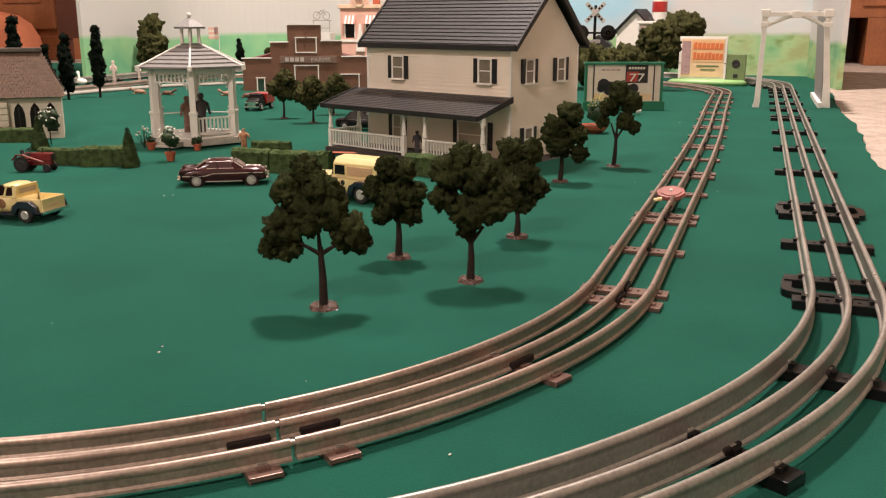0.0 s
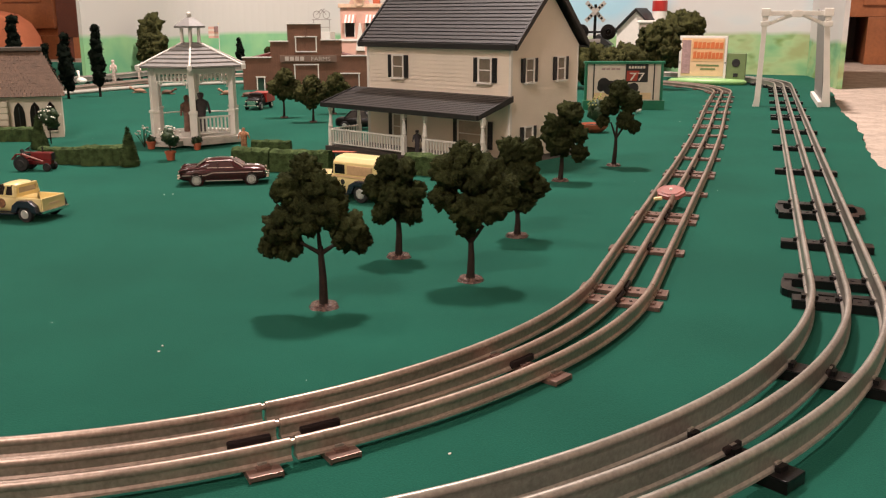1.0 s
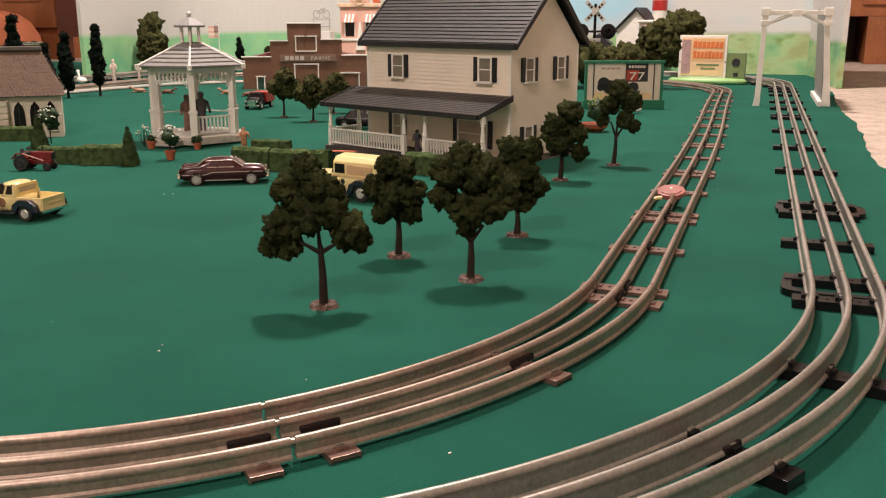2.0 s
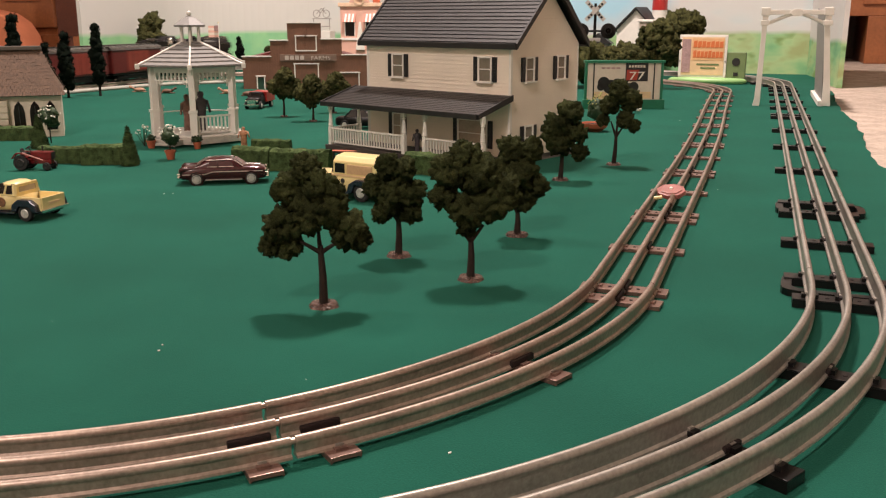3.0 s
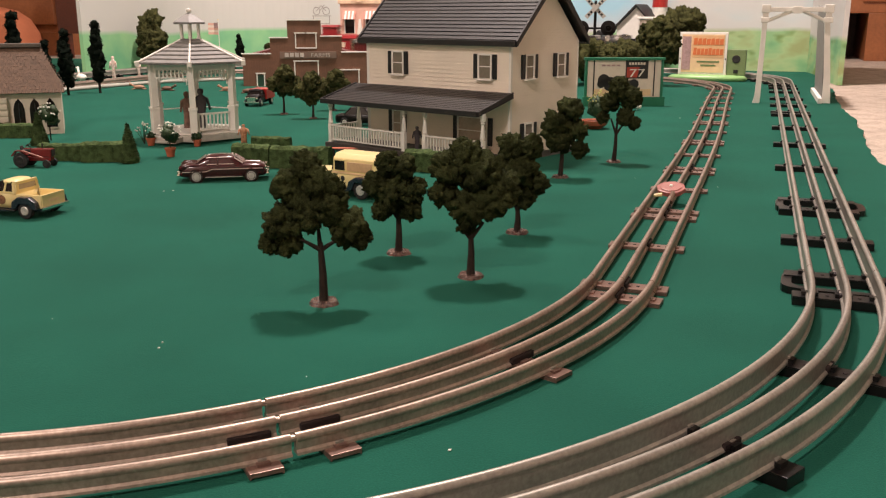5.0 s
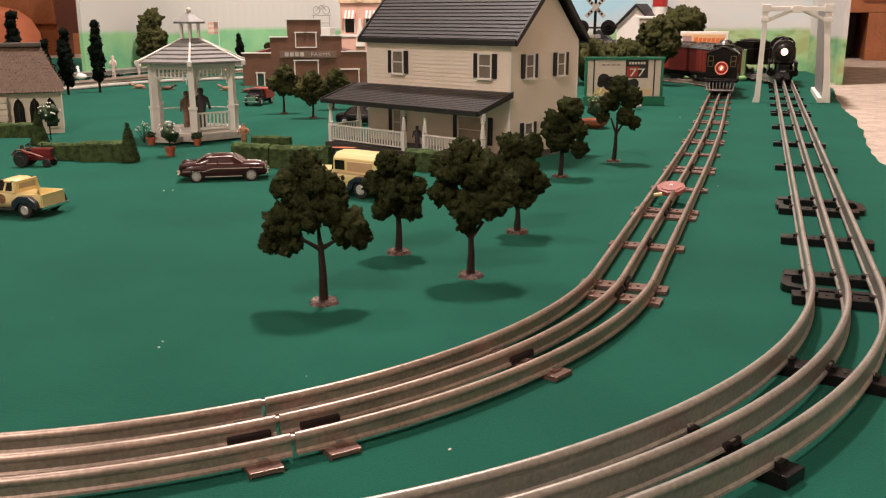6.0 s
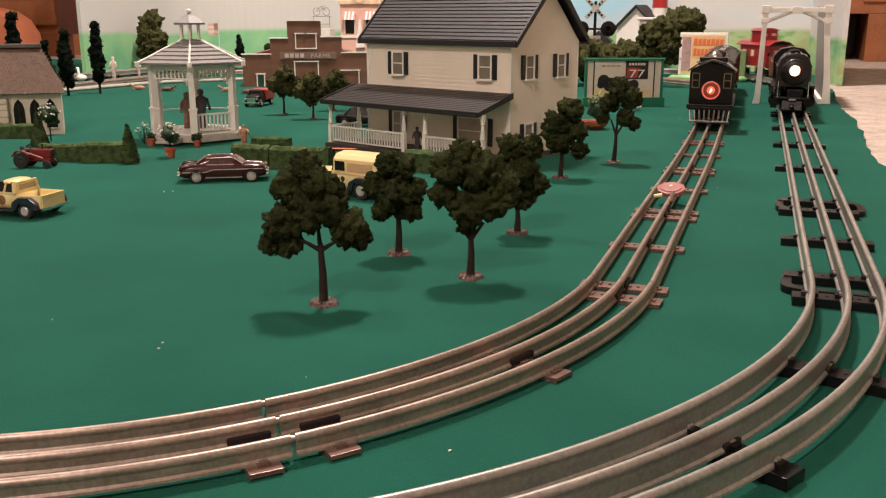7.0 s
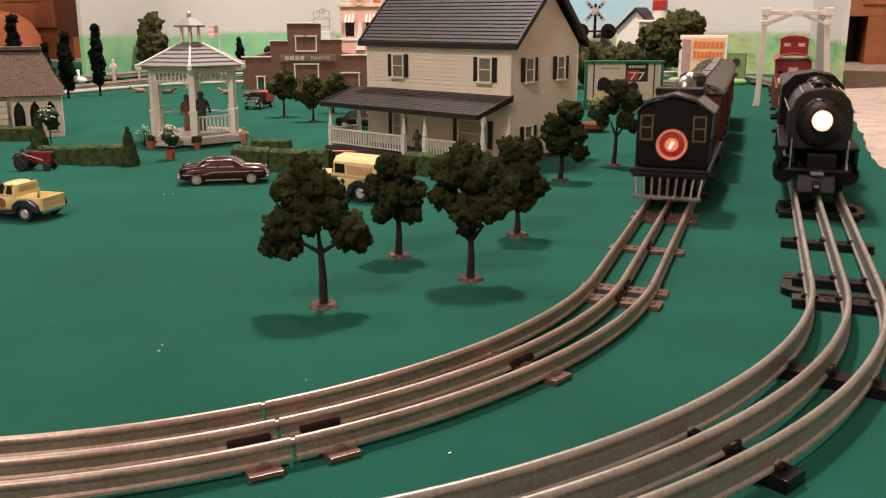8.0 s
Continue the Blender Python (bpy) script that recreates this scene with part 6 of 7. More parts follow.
cypress(-1.332, 1.619, 0.148, 0.029, 1)
cypress(-1.361, 1.556, 0.132, 0.031, 2)
cypress(-1.392, 1.452, 0.166, 0.032, 3)
cypress(-1.345, 1.480, 0.112, 0.030, 4)
cypress(-1.620, 2.665, 0.100, 0.026, 5)
for i, (x, y, w, h, lab) in enumerate([(-1.752, 2.385, 0.084, 0.180, "tall dark green lichen tree by the backdrop"), (-1.535, 2.724, 0.040, 0.106, "small round dark bush by the backdrop"),
                                       (-0.200, 2.56, 0.098, 0.186, "tall dark olive lichen bush behind the sign"),
                                       (-0.40, 2.19, 0.125, 0.100, "low olive lichen bush behind the billboard"), (-0.49, 2.20, 0.110, 0.102, "low olive lichen bush behind the billboard"),
                                       (-0.315, 2.18, 0.115, 0.094, "low olive lichen bush behind the billboard")]):
    bush("lichen_bush", x, y, w, h, 30 + i * 7, M_LEAF_FAR, lab, 15 if h > 0.12 else 10)


clump_tree(-0.226, 2.20, 705, (1160, 152), [(1150, 68, 25), (1168, 56, 20), (1142, 90, 22), (1176, 84, 23), (1160, 104, 18), (1184, 74, 14)], (1160, 95), [(1150, 80), (1172, 75)],
           "dark olive lichen tree behind the billboard", M_LEAF_FAR, 61, 0.010, 0.0040, group="far bushes", flake=0.7)
goose(-0.1950, 1.6235, 60, 0.45)


# ---- kerb and far buildings ----
def kerb():
    line = [(-1.475, 1.50), (-1.441, 1.628), (-1.421, 1.772), (-1.380, 1.935), (-1.270, 2.07), (-1.10, 2.16)]
    pts = []
    for i in range(len(line) - 1):
        for k in range(6):
            u = k / 6
            pts.append((line[i][0] * (1 - u) + line[i + 1][0] * u, line[i][1] * (1 - u) + line[i + 1][1] * u))
    pts.append(line[-1])
    fr = []
    for i, p in enumerate(pts):
        q = pts[min(i + 1, len(pts) - 1)]
        o = pts[max(i - 1, 0)]
        fr.append((p[0], p[1], 0.0003, math.atan2(q[1] - o[1], q[0] - o[0])))
    tagged(link_mesh("kerb", sweep([(-0.010, 0), (-0.010, 0.007), (0.010, 0.007), (0.012, 0)], fr), M_ROAD), "pale grey kerb strip round the lawn", "kerb", kind="structure")


kerb()


def town_house():
    t = thing("town_house", pose(-1.262, 2.85, 0, 0, 0, 12), "pink two-storey model town house with awnings", "house")
    part("wall", box(-0.066, 0.066, -0.03, 0.03, 0, 0.198, 0.001), M_PINK, t)
    part("cornice", box(-0.072, 0.072, -0.037, 0.036, 0.1982, 0.211, 0.002), mat("peach_cornice", (0.74, 0.52, 0.36), 0.6), t)
    part("parapet", prism([(-0.034, 0.2112), (0.034, 0.2112), (0.026, 0.228), (0.010, 0.242), (-0.010, 0.242), (-0.026, 0.228)], -0.036, -0.026, "y", 0.001), M_PINK, t)
    part("arch_ring", lathe([(0.013, 0), (0.013, 0.004), (0.018, 0.004), (0.018, 0)], 24, pose(0, -0.036, 0.221, 90)), mat("peach_arch", (0.74, 0.52, 0.36), 0.6), t)
    part("chimney", box(0.040, 0.062, -0.01, 0.01, 0.2112, 0.25, 0.001), M_TERRA, t)
    for x in (-0.034, 0.036):
        w = part("window", box(x - 0.015, x + 0.015, -0.0312, -0.0301, 0.105, 0.150), M_DARKGLASS, t)
        part("frame", box(x - 0.018, x - 0.0152, -0.033, -0.0301, 0.103, 0.152), M_WHITE, w)
        part("frame", box(x + 0.0152, x + 0.018, -0.033, -0.0301, 0.103, 0.152), M_WHITE, w)
        for k in range(7):
            xx = x - 0.021 + k * 0.006
            part("awning_stripe", prism([(-0.0302, 0.176), (-0.050, 0.150), (-0.0485, 0.149), (-0.0302, 0.172)], xx, xx + 0.0059, "x"), M_WHITE if k % 2 else mat("coral_stripe", (0.72, 0.26, 0.20), 0.7), w)
    part("drape", prism([(-0.014, 0.060), (0.016, 0.060), (0.004, 0.150), (-0.002, 0.150)], -0.040, -0.0315, "y", 0.001), M_FLOWER, t)
    part("belt_course", box(-0.069, 0.069, -0.034, 0.033, 0.0905, 0.0985, 0.001), M_WHITE, t)


town_house()


def white_farm():
    t = thing("white_farm_building", pose(-0.345, 2.85, 0, 0, 0, -18), "white model farm building with dark gable roof", "house")
    part("wall", prism([(-0.062, 0), (0.062, 0), (0.062, 0.128), (0, 0.186), (-0.062, 0.128)], -0.035, 0.03, "y"), M_WHITE, t)
    for s in (-1, 1):
        part("roof", prism([(s * 0.070, 0.121), (s * 0.070, 0.127), (0, 0.194), (0, 0.187)], -0.045, 0.035, "y"), M_DARKTRIM, t)
    part("porch_roof", box(0.010, 0.085, -0.052, -0.0355, 0.150, 0.158, 0.003), M_WHITE, t)
    part("lattice", box(0.018, 0.080, -0.048, -0.044, 0.110, 0.1498, 0.001), mat("taupe_lattice", (0.42, 0.34, 0.28), 0.7, 0, 0.4, 200), t)
    si = thing("silo", pose(-0.295, 2.875, 0), "white and red banded model silo", "silo")
    part("barrel", lathe([(0.022, 0), (0.022, 0.24), (0.012, 0.256), (0.0005, 0.26)], 20), M_WHITE, si)
    part("red_band", lathe([(0.0223, 0.185), (0.0226, 0.186), (0.0226, 0.214), (0.0223, 0.215)], 20), M_RED, si)
    b = thing("grey_shed", pose(-0.47, 2.86, 0, 0, 0, 0), "small grey-roofed shed by the backdrop", "shed")
    part("wall", box(-0.035, 0.035, -0.02, 0.02, 0, 0.085), M_GREYROOF, b)
    part("roof", prism([(-0.042, 0.0852), (0.042, 0.0852), (0, 0.118)], -0.026, 0.026, "y"), M_DARKTRIM, b)


white_farm()


def rooftop_sign():
    t = thing("bicycle_sign", pose(-1.415, 2.86, 0, 0, 0, 0), "thin white wire bicycle sign on a white shop", "sign")
    part("shop", box(-0.036, 0.040, -0.02, 0.02, 0, 0.120, 0.001), M_WHITE, t)
    part("window", box(-0.010, 0.006, -0.0212, -0.0201, 0.090, 0.108), M_DARKGLASS, t)
    for x in (-0.018, 0.018):
        b = bmesh.new()
        for k in range(20):
            a, c = 2 * math.pi * k / 20, 2 * math.pi * (k + 1) / 20
            join(b, tube((x + 0.0125 * math.cos(a), 0, 0.176 + 0.0125 * math.sin(a)), (x + 0.0125 * math.cos(c), 0, 0.176 + 0.0125 * math.sin(c)), 0.0012, 0.0012, 6))
        part("wire_wheel", b, M_GREYCAR, t)
    for p, q in (((-0.018, 0.176), (0.0, 0.194)), ((0.0, 0.194), (0.018, 0.176)), ((-0.006, 0.176), (0.012, 0.196)), ((-0.030, 0.121), (-0.030, 0.160)), ((0.030, 0.121), (0.030, 0.160)), ((-0.030, 0.135), (0.030, 0.135)), ((-0.035, 0.160), (0.036, 0.160))):
        part("wire", tube((p[0], 0, p[1]), (q[0], 0, q[1]), 0.0012, 0.0012, 6), M_GREYCAR, t)


rooftop_sign()


def flag():
    t = thing("flag", pose(-1.40, 2.20, 0), "small striped flag on a thin white pole", "flag")
    part("pole", tube((0, 0, 0), (0, 0, 0.148), 0.0012, 0.0010, 8), M_WHITE, t)
    part("knob", lathe([(0.0004, 0.148), (0.002, 0.150), (0.0004, 0.152)], 10), M_YELLOW, t)
    for k in range(5):
        part("stripe", prism([(-0.030, -0.004), (-0.016, 0.003), (-0.001, 0.0), (-0.001, 0.0008), (-0.016, 0.0038), (-0.030, -0.0032)], 0.112 + k * 0.0062 - 0.001, 0.118 + k * 0.0062 - 0.001, "z"), M_PAPER if k % 2 else M_PINK, t)
    part("canton", prism([(-0.015, 0.0020), (-0.001, -0.0008), (-0.001, 0.0014), (-0.015, 0.0048)], 0.128, 0.1425, "z"), M_ADMAUVE, t)


flag()


def crossing_signal():
    t = thing("crossing_signal", pose(-0.4265, 2.510, 0, 0, 0, 8), "black railway crossing signal with crossed boards and lamps", "crossing signal")
    part("mast", tube((0, 0, 0), (0, 0, 0.200), 0.0045, 0.0038, 10), M_BLACK, t)
    part("foot", lathe([(0.016, 0), (0.015, 0.008), (0.007, 0.014), (0.0045, 0.018)], 14), M_BLACK, t)
    wb = mat("weathered_crossbuck", (0.40, 0.37, 0.33), 0.6, 0, 0.3)
    for i, a in enumerate((45, -45)):
        p = part("cross_board", box(-0.035, 0.035, -0.0012, 0.0012, -0.0055, 0.0055, 0.0004), wb, t)
        p.matrix_basis = pose(0, -0.0060 - i * 0.003, 0.181, 0, a)
        for k in (-0.024, -0.015, 0.015, 0.024):
            part("mark", box(k - 0.0026, k + 0.0026, -0.0018, -0.0012, -0.0030, 0.0030), M_BLACK, p)
    part("lamp_arm", tube((-0.034, -0.003, 0.128), (0.034, -0.003, 0.128), 0.0028, 0.0028, 8), M_BLACK, t)
    for x in (-0.036, 0.036):
        l = part("lamp_hood", lathe([(0.0205, 0), (0.0205, 0.003), (0.0095, 0.0036), (0.0092, 0.016), (0.0075, 0.016), (0.0072, 0.006)], 22, pose(x, -0.005, 0.128, 90)), M_BLACK, t)
        part("lens", lathe([(0.0075, 0.0040), (0.0062, 0.0066), (0.0003, 0.0080)], 14, pose(x, -0.005, 0.128, 90)), M_DARKGLASS, l)
    part("bell_box", box(-0.016, 0.016, -0.006, 0.006, 0.100, 0.110, 0.001), M_GREYCAR, t)


crossing_signal()


def flat_umbrella():
    # lens-shaped flat piece in place of an umbrella-like top
    t = thing("umbrella_flat", pose(-0.437, 0.922, 0.0, 0, 0, 12) @ Matrix.Scale(0.72, 4), "flat pink umbrella-like piece on trestles before the porch", "toy boat")
    b = lathe([(0.0004, -0.026), (0.004, -0.020), (0.006, 0.0), (0.004, 0.020), (0.0004, 0.026)], 14, pose(0, 0, 0.0235, 0, 90))
    for v in b.verts:
        v.co.z = 0.0235 + (v.co.z - 0.0235) * 0.22
    part("flat_top", b, M_TERRA, t, smooth=True)
    for x in (-0.012, 0.012):
        part("trestle", box(x - 0.001, x + 0.001, -0.003, 0.003, 0.0002, 0.0225), M_BARK, t)


flat_umbrella()


# ---- room furniture beyond the layout ----
def cupboard():
    c = thing("wooden_cupboard", pose(-3.35, 3.25, -0.008, 0, 0, 0), "brown stained wooden cupboard with panelled doors", "cupboard")
    part("carcass", box(-0.2, 0.48, 0.02, 0.5, 0, 1.1), M_WOOD, c)
    for x0, x1 in ((-0.19, 0.13), (0.15, 0.47)):
        d = part("door", box(x0, x1, 0.0, 0.0195, 0.13, 1.08, 0.004), M_WOOD, c)
        part("panel", box(x0 + 0.06, x1 - 0.06, -0.006, -0.0005, 0.24, 0.98, 0.003), M_WOOD, d)
        part("knob", lathe([(0.006, 0), (0.014, 0.012), (0.012, 0.02), (0.001, 0.022)], 14, pose(x1 - 0.03 if x0 < 0 else x0 + 0.03, 0.0, 0.6, 90)), M_CHROME, d)
    part("plinth", box(-0.2, 0.48, 0.005, 0.0198, 0, 0.10, 0.003), M_WOOD, c)
    b = thing("cabinet_door_leaf", pose(-2.80, 3.08, -0.008, 0, 0, 0), "dark red wooden door leaf standing open", "door")
    part("leaf", box(0.085, 0.215, 0, 0.022, 0.098, 1.0, 0.002), M_DARKWOOD, b)
    part("foot", box(0.10, 0.14, 0, 0.02, 0, 0.0975), M_DARKWOOD, b)


cupboard()


def armchair():
    c = thing("armchair", pose(-3.02, 3.02, -0.008, 0, 0, 10), "rust-orange upholstered armchair on the carpet", "armchair")
    pts = [(-0.20, 0.03), (0.165, 0.03), (0.150, 0.10), (0.115, 0.155), (0.06, 0.190), (-0.02, 0.205), (-0.20, 0.210)]
    part("arm", prism(pts, 0, 0.14, "y", 0.012), M_ORANGE, c, smooth=True)
    part("seat", box(-0.75, -0.201, 0.0, 0.14, 0.03, 0.20, 0.012), M_ORANGE, c)
    for x in (-0.15, 0.12):
        part("leg", tube((x, 0.03, 0), (x, 0.03, 0.032), 0.012, 0.016, 10), M_DARKWOOD, c)


armchair()


def dresser():
    c = thing("wooden_dresser", pose(0.235, 3.88, -0.008), "brown wooden dresser with an open kneehole", "dresser")
    part("top_case", box(0, 1.3, 0, 0.5, 0.178, 0.80, 0.003), M_WOOD, c)
    part("pedestal", box(0.145, 1.3, 0.0, 0.5, 0.0, 0.1778, 0.003), M_WOOD, c)
    # kneehole panels take darker wood, which puts the cavity's shade into the colour
    part("back_panel", box(0.0, 0.1448, 0.46, 0.50, 0.0, 0.1778), M_DARKWOOD, c)
    part("side_foot", box(0.0, 0.008, 0.0, 0.4598, 0.0, 0.1778), M_DARKWOOD, c)
    for k in range(2):
        part("drawer", box(0.12, 0.70, -0.012, -0.0005, 0.22 + k * 0.28, 0.47 + k * 0.28, 0.004), M_WOOD, c)


dresser()


# ---- the trains ----
def wheel_set(parent, xs, r, gauge=GAUGE, y0=0.0):
    for x in xs:
        for s in (-1, 1):
            w = lathe([(r * 0.35, -0.001), (r * 0.9, -0.001), (r, 0.0), (r, 0.0026), (r * 1.12, 0.0026), (r * 1.12, 0.0034), (r * 0.3, 0.0034)], 18)
            w.transform(pose(x, s * (gauge / 2 + 0.002), RAIL_TOP + r, 90 * s, 0, 0))
            part("wheel", w, M_BLACK, parent)


def truck(parent, x, r=0.0075):
    wheel_set(parent, (x - 0.013, x + 0.013), r)
    for s in (-1, 1):
        y = s * (GAUGE / 2 + 0.0062)
        b = prism([(x - 0.021, RAIL_TOP + r - 0.003), (x - 0.014, RAIL_TOP + r + 0.004), (x + 0.014, RAIL_TOP + r + 0.004), (x + 0.021, RAIL_TOP + r - 0.003), (x + 0.008, RAIL_TOP + r - 0.004), (x - 0.008, RAIL_TOP + r - 0.004)], y - 0.0014, y + 0.0014, "y", 0.0005)
        part("truck_frame", b, M_BLACK, parent)


def coupler(parent, x, s):
    part("coupler", box(min(x, x + s * 0.012), max(x, x + s * 0.012), -0.003, 0.003, RAIL_TOP + 0.009, RAIL_TOP + 0.014, 0.0008), M_BLACK, parent)


def box_car(name, label, length, width, body_mat, roof_mat, z0, z1, group, windows=0, arch=0.008):
    """A covered car: x forward, on the rails."""
    c = thing(name, Matrix.Identity(4), label, "train car", group)
    L, W = length / 2, width / 2
    part("body", box(-L, L, -W, W, z0, z1, 0.0008), body_mat, c)
    pts = [(W + 0.002) * math.cos(math.pi * (i / 10)) for i in range(11)]
    pr = [(y, z1 + 0.0002 + arch * math.sin(math.pi * i / 10)) for i, y in enumerate(pts)]
    part("roof", prism(pr, -L - 0.003, L + 0.003, "x"), roof_mat, c)
    for i in range(9):
        x = -L + length * (i + 0.5) / 9
        part("roof_rib", prism([(y * 1.004, z + 0.0005) for y, z in pr], x - 0.0012, x + 0.0012, "x"), roof_mat, c)
    part("roof_walk", box(-L, L, -0.005, 0.005, z1 + arch + 0.0008, z1 + arch + 0.0020, 0.0003), roof_mat, c)
    part("underframe", box(-L + 0.002, L - 0.002, -W * 0.88, W * 0.88, z0 - 0.005, z0 - 0.0002, 0.0008), M_BLACK, c)
    # black box stands in for the shadow under the car
    part("under_shade", box(-L * 0.42, L * 0.42, -W * 0.84, W * 0.84, z0 - 0.0145, z0 - 0.0052, 0.0010), M_BLACK, c)
    for i in range(int(length / 0.007)):
        x = -L + 0.004 + i * 0.007
        if x > L - 0.003:
            break
        for s in (-1, 1):
            part("rib", box(x - 0.0006, x + 0.0006, s * W - 0.0007, s * W + 0.0007, z0 + 0.002, z1 - 0.002), body_mat, c)
    if not windows:
        for s in (-1, 1):
            d = part("sliding_door", box(-length * 0.22, length * 0.22, s * W - 0.0014, s * W + 0.0014, z0 + 0.004, z1 - 0.003, 0.0006), M_DOORRED, c, "lighter orange-red sliding door")
            for x in (-length * 0.11, 0.0, length * 0.11):
                part("door_batten", box(x - 0.001, x + 0.001, s * W - 0.0021, s * W + 0.0021, z0 + 0.005, z1 - 0.004), M_OXIDE, d)
    for i in range(windows):
        x = -L + length * (i + 0.5) / windows
        for s in (-1, 1):
            part("window", box(x - length * 0.30 / windows, x + length * 0.30 / windows, s * W - 0.0010, s * W + 0.0010, z0 + (z1 - z0) * 0.45, z0 + (z1 - z0) * 0.85), M_DARKGLASS, c)
    for s in (-1, 1):
        truck(c, s * (L - 0.034))
        coupler(c, s * L, s)
    return c


def dummy_engine():
    """A boxy black cab with a slatted pilot and a red lamp; its boiler fittings behind."""
    c = thing("cab_engine", Matrix.Identity(4), "black cab-front toy locomotive with a glowing red lamp", "locomotive", "inner train")
    W = 0.0285
    cab = bmesh.new()
    pr = [(W, 0.046), (W, 0.0905), (W * 0.5, 0.0965), (0, 0.1010), (-W * 0.5, 0.0965), (-W, 0.0905), (-W, 0.046)]
    join(cab, prism(pr, -0.050, 0.0, "x", 0.0008))
    part("cab", cab, M_BLACK, c)
    rf = [(W + 0.003, 0.0885), (W * 0.62, 0.0985), (0, 0.1025), (-W * 0.62, 0.0985), (-W - 0.003, 0.0885), (-W - 0.003, 0.0900), (-W * 0.62, 0.1003), (0, 0.1045), (W * 0.62, 0.1003), (W + 0.003, 0.0900)]
    part("roof", prism(rf, -0.056, 0.005, "x"), mat("worn_black_roof", (0.06, 0.052, 0.047), 0.26, 0.7, 0.5), c)
    part("roof_vent", box(-0.050, -0.030, -0.019, 0.019, 0.1005, 0.1062, 0.001), M_BLACK, c)
    brass = mat("dull_brass", (0.20, 0.15, 0.075), 0.4, 0.7, 0.2)
    for s in (-1, 1):
        w = part("window", box(-0.0005, 0.0006, s * 0.0205 - 0.0042, s * 0.0205 + 0.0042, 0.068, 0.086), M_DARKGLASS, c)
        f = bmesh.new()
        box(0.0, 0.0014, s * 0.0205 - 0.0052, s * 0.0205 - 0.0040, 0.067, 0.087, 0, f)
        box(0.0, 0.0014, s * 0.0205 + 0.0040, s * 0.0205 + 0.0052, 0.067, 0.087, 0, f)
        for z in (0.0667, 0.0765, 0.0858):
            box(0.0, 0.0014, s * 0.0205 - 0.0040, s * 0.0205 + 0.0040, z, z + 0.0012, 0, f)
        part("frame", f, brass, w)
        for x in (-0.035, -0.015):
            part("side_window", box(x - 0.006, x + 0.006, s * W - 0.0006, s * W + 0.0006, 0.068, 0.086), M_DARKGLASS, c)
    lamp = part("lamp_ring", lathe([(0.0090, 0), (0.0122, 0.0), (0.0122, 0.004), (0.0116, 0.005), (0.0108, 0.0042), (0.0106, 0.003)], 28, pose(0.0, 0, 0.0640, 0, 90, 0), True), M_REDLAMP, c, "red lamp reflector ring")
    part("lens", lathe([(0.0002, 0.0004), (0.0100, 0.0006), (0.0100, 0.0022), (0.0002, 0.0030)], 24, pose(0.0, 0, 0.0640, 0, 90, 0)), glow("dark_red_reflector", (0.26, 0.030, 0.020), 0.10), lamp)
    part("glass", lathe([(0.0002, 0.003), (0.0055, 0.003), (0.0050, 0.0046), (0.0002, 0.0052)], 20, pose(0.0, 0, 0.0640, 0, 90, 0)), glow("red_lens_glow", (0.85, 0.20, 0.12), 0.5), lamp)
    part("bulb", tube((0.0056, -0.0010, 0.0618), (0.0056, 0.0010, 0.0662), 0.0008, 0.0011, 8), M_HOTLAMP, lamp)
    part("deck", box(-0.180, 0.010, -0.0305, 0.0305, 0.0400, 0.0455, 0.001), M_BLACK, c)
    pil = part("pilot", box(0.006, 0.012, -0.0285, 0.0285, 0.0385, 0.0420, 0.0006), M_BLACK, c)
    iron = mat("worn_pilot_iron", (0.22, 0.20, 0.19), 0.35, 0.8, 0.3)
    for i in range(9):
        y = -0.026 + i * 0.0065
        part("bar", tube((0.010, y, 0.0395), (0.016, y * 0.92, 0.0245), 0.0013, 0.0011, 8), iron, pil)
    part("bottom_bar", box(0.0125, 0.0175, -0.0265, 0.0265, 0.0218, 0.0248, 0.0008), iron, pil)
    # boiler behind the cab
    M_BOILER = mat("worn_shiny_boiler", (0.10, 0.088, 0.080), 0.24, 0.8, 0.4, 60, 500, 0.2)
    part("boiler", tube((-0.052, 0, 0.070), (-0.186, 0, 0.070), 0.0215, 0.0205, 22), M_BOILER, c, smooth=True)
    part("steam_dome", lathe([(0.010, 0.082), (0.0095, 0.092), (0.011, 0.093), (0.009, 0.108), (0.003, 0.113), (0.0004, 0.1135)], 18, pose(-0.085, 0, 0)), mat("dull_polished_dome", (0.34, 0.31, 0.28), 0.30, 0.9, 0.3, 90, 500, 0.1), c, "polished steam dome", smooth=True)
    part("bell", lathe([(0.006, 0.086), (0.0066, 0.087), (0.0045, 0.104), (0.0025, 0.113), (0.0002, 0.1135)], 14, pose(-0.115, 0, 0)), M_CHROME, c, smooth=True)
    part("stack", lathe([(0.006, 0.080), (0.006, 0.094), (0.0125, 0.104), (0.0125, 0.109), (0.008, 0.112), (0.004, 0.112)], 18, pose(-0.165, 0, 0)), M_BOILER, c)
    for s in (-1, 1):
        part("handrail", tube((-0.052, s * 0.0225, 0.080), (-0.182, s * 0.0225, 0.080), 0.0009, 0.0009, 6), M_CHROME, c)
        part("cylinder", tube((-0.145, s * 0.024, 0.033), (-0.175, s * 0.024, 0.033), 0.007, 0.007, 14), M_BLACK, c)
    wheel_set(c, (-0.020, -0.050, -0.082), 0.0115)
    wheel_set(c, (-0.125, -0.160), 0.007)
    part("lower_frame", box(-0.180, 0.002, -0.0125, 0.0125, 0.026, 0.0400, 0.001), M_BLACK, c)
    coupler(c, -0.180, -1)
    return c


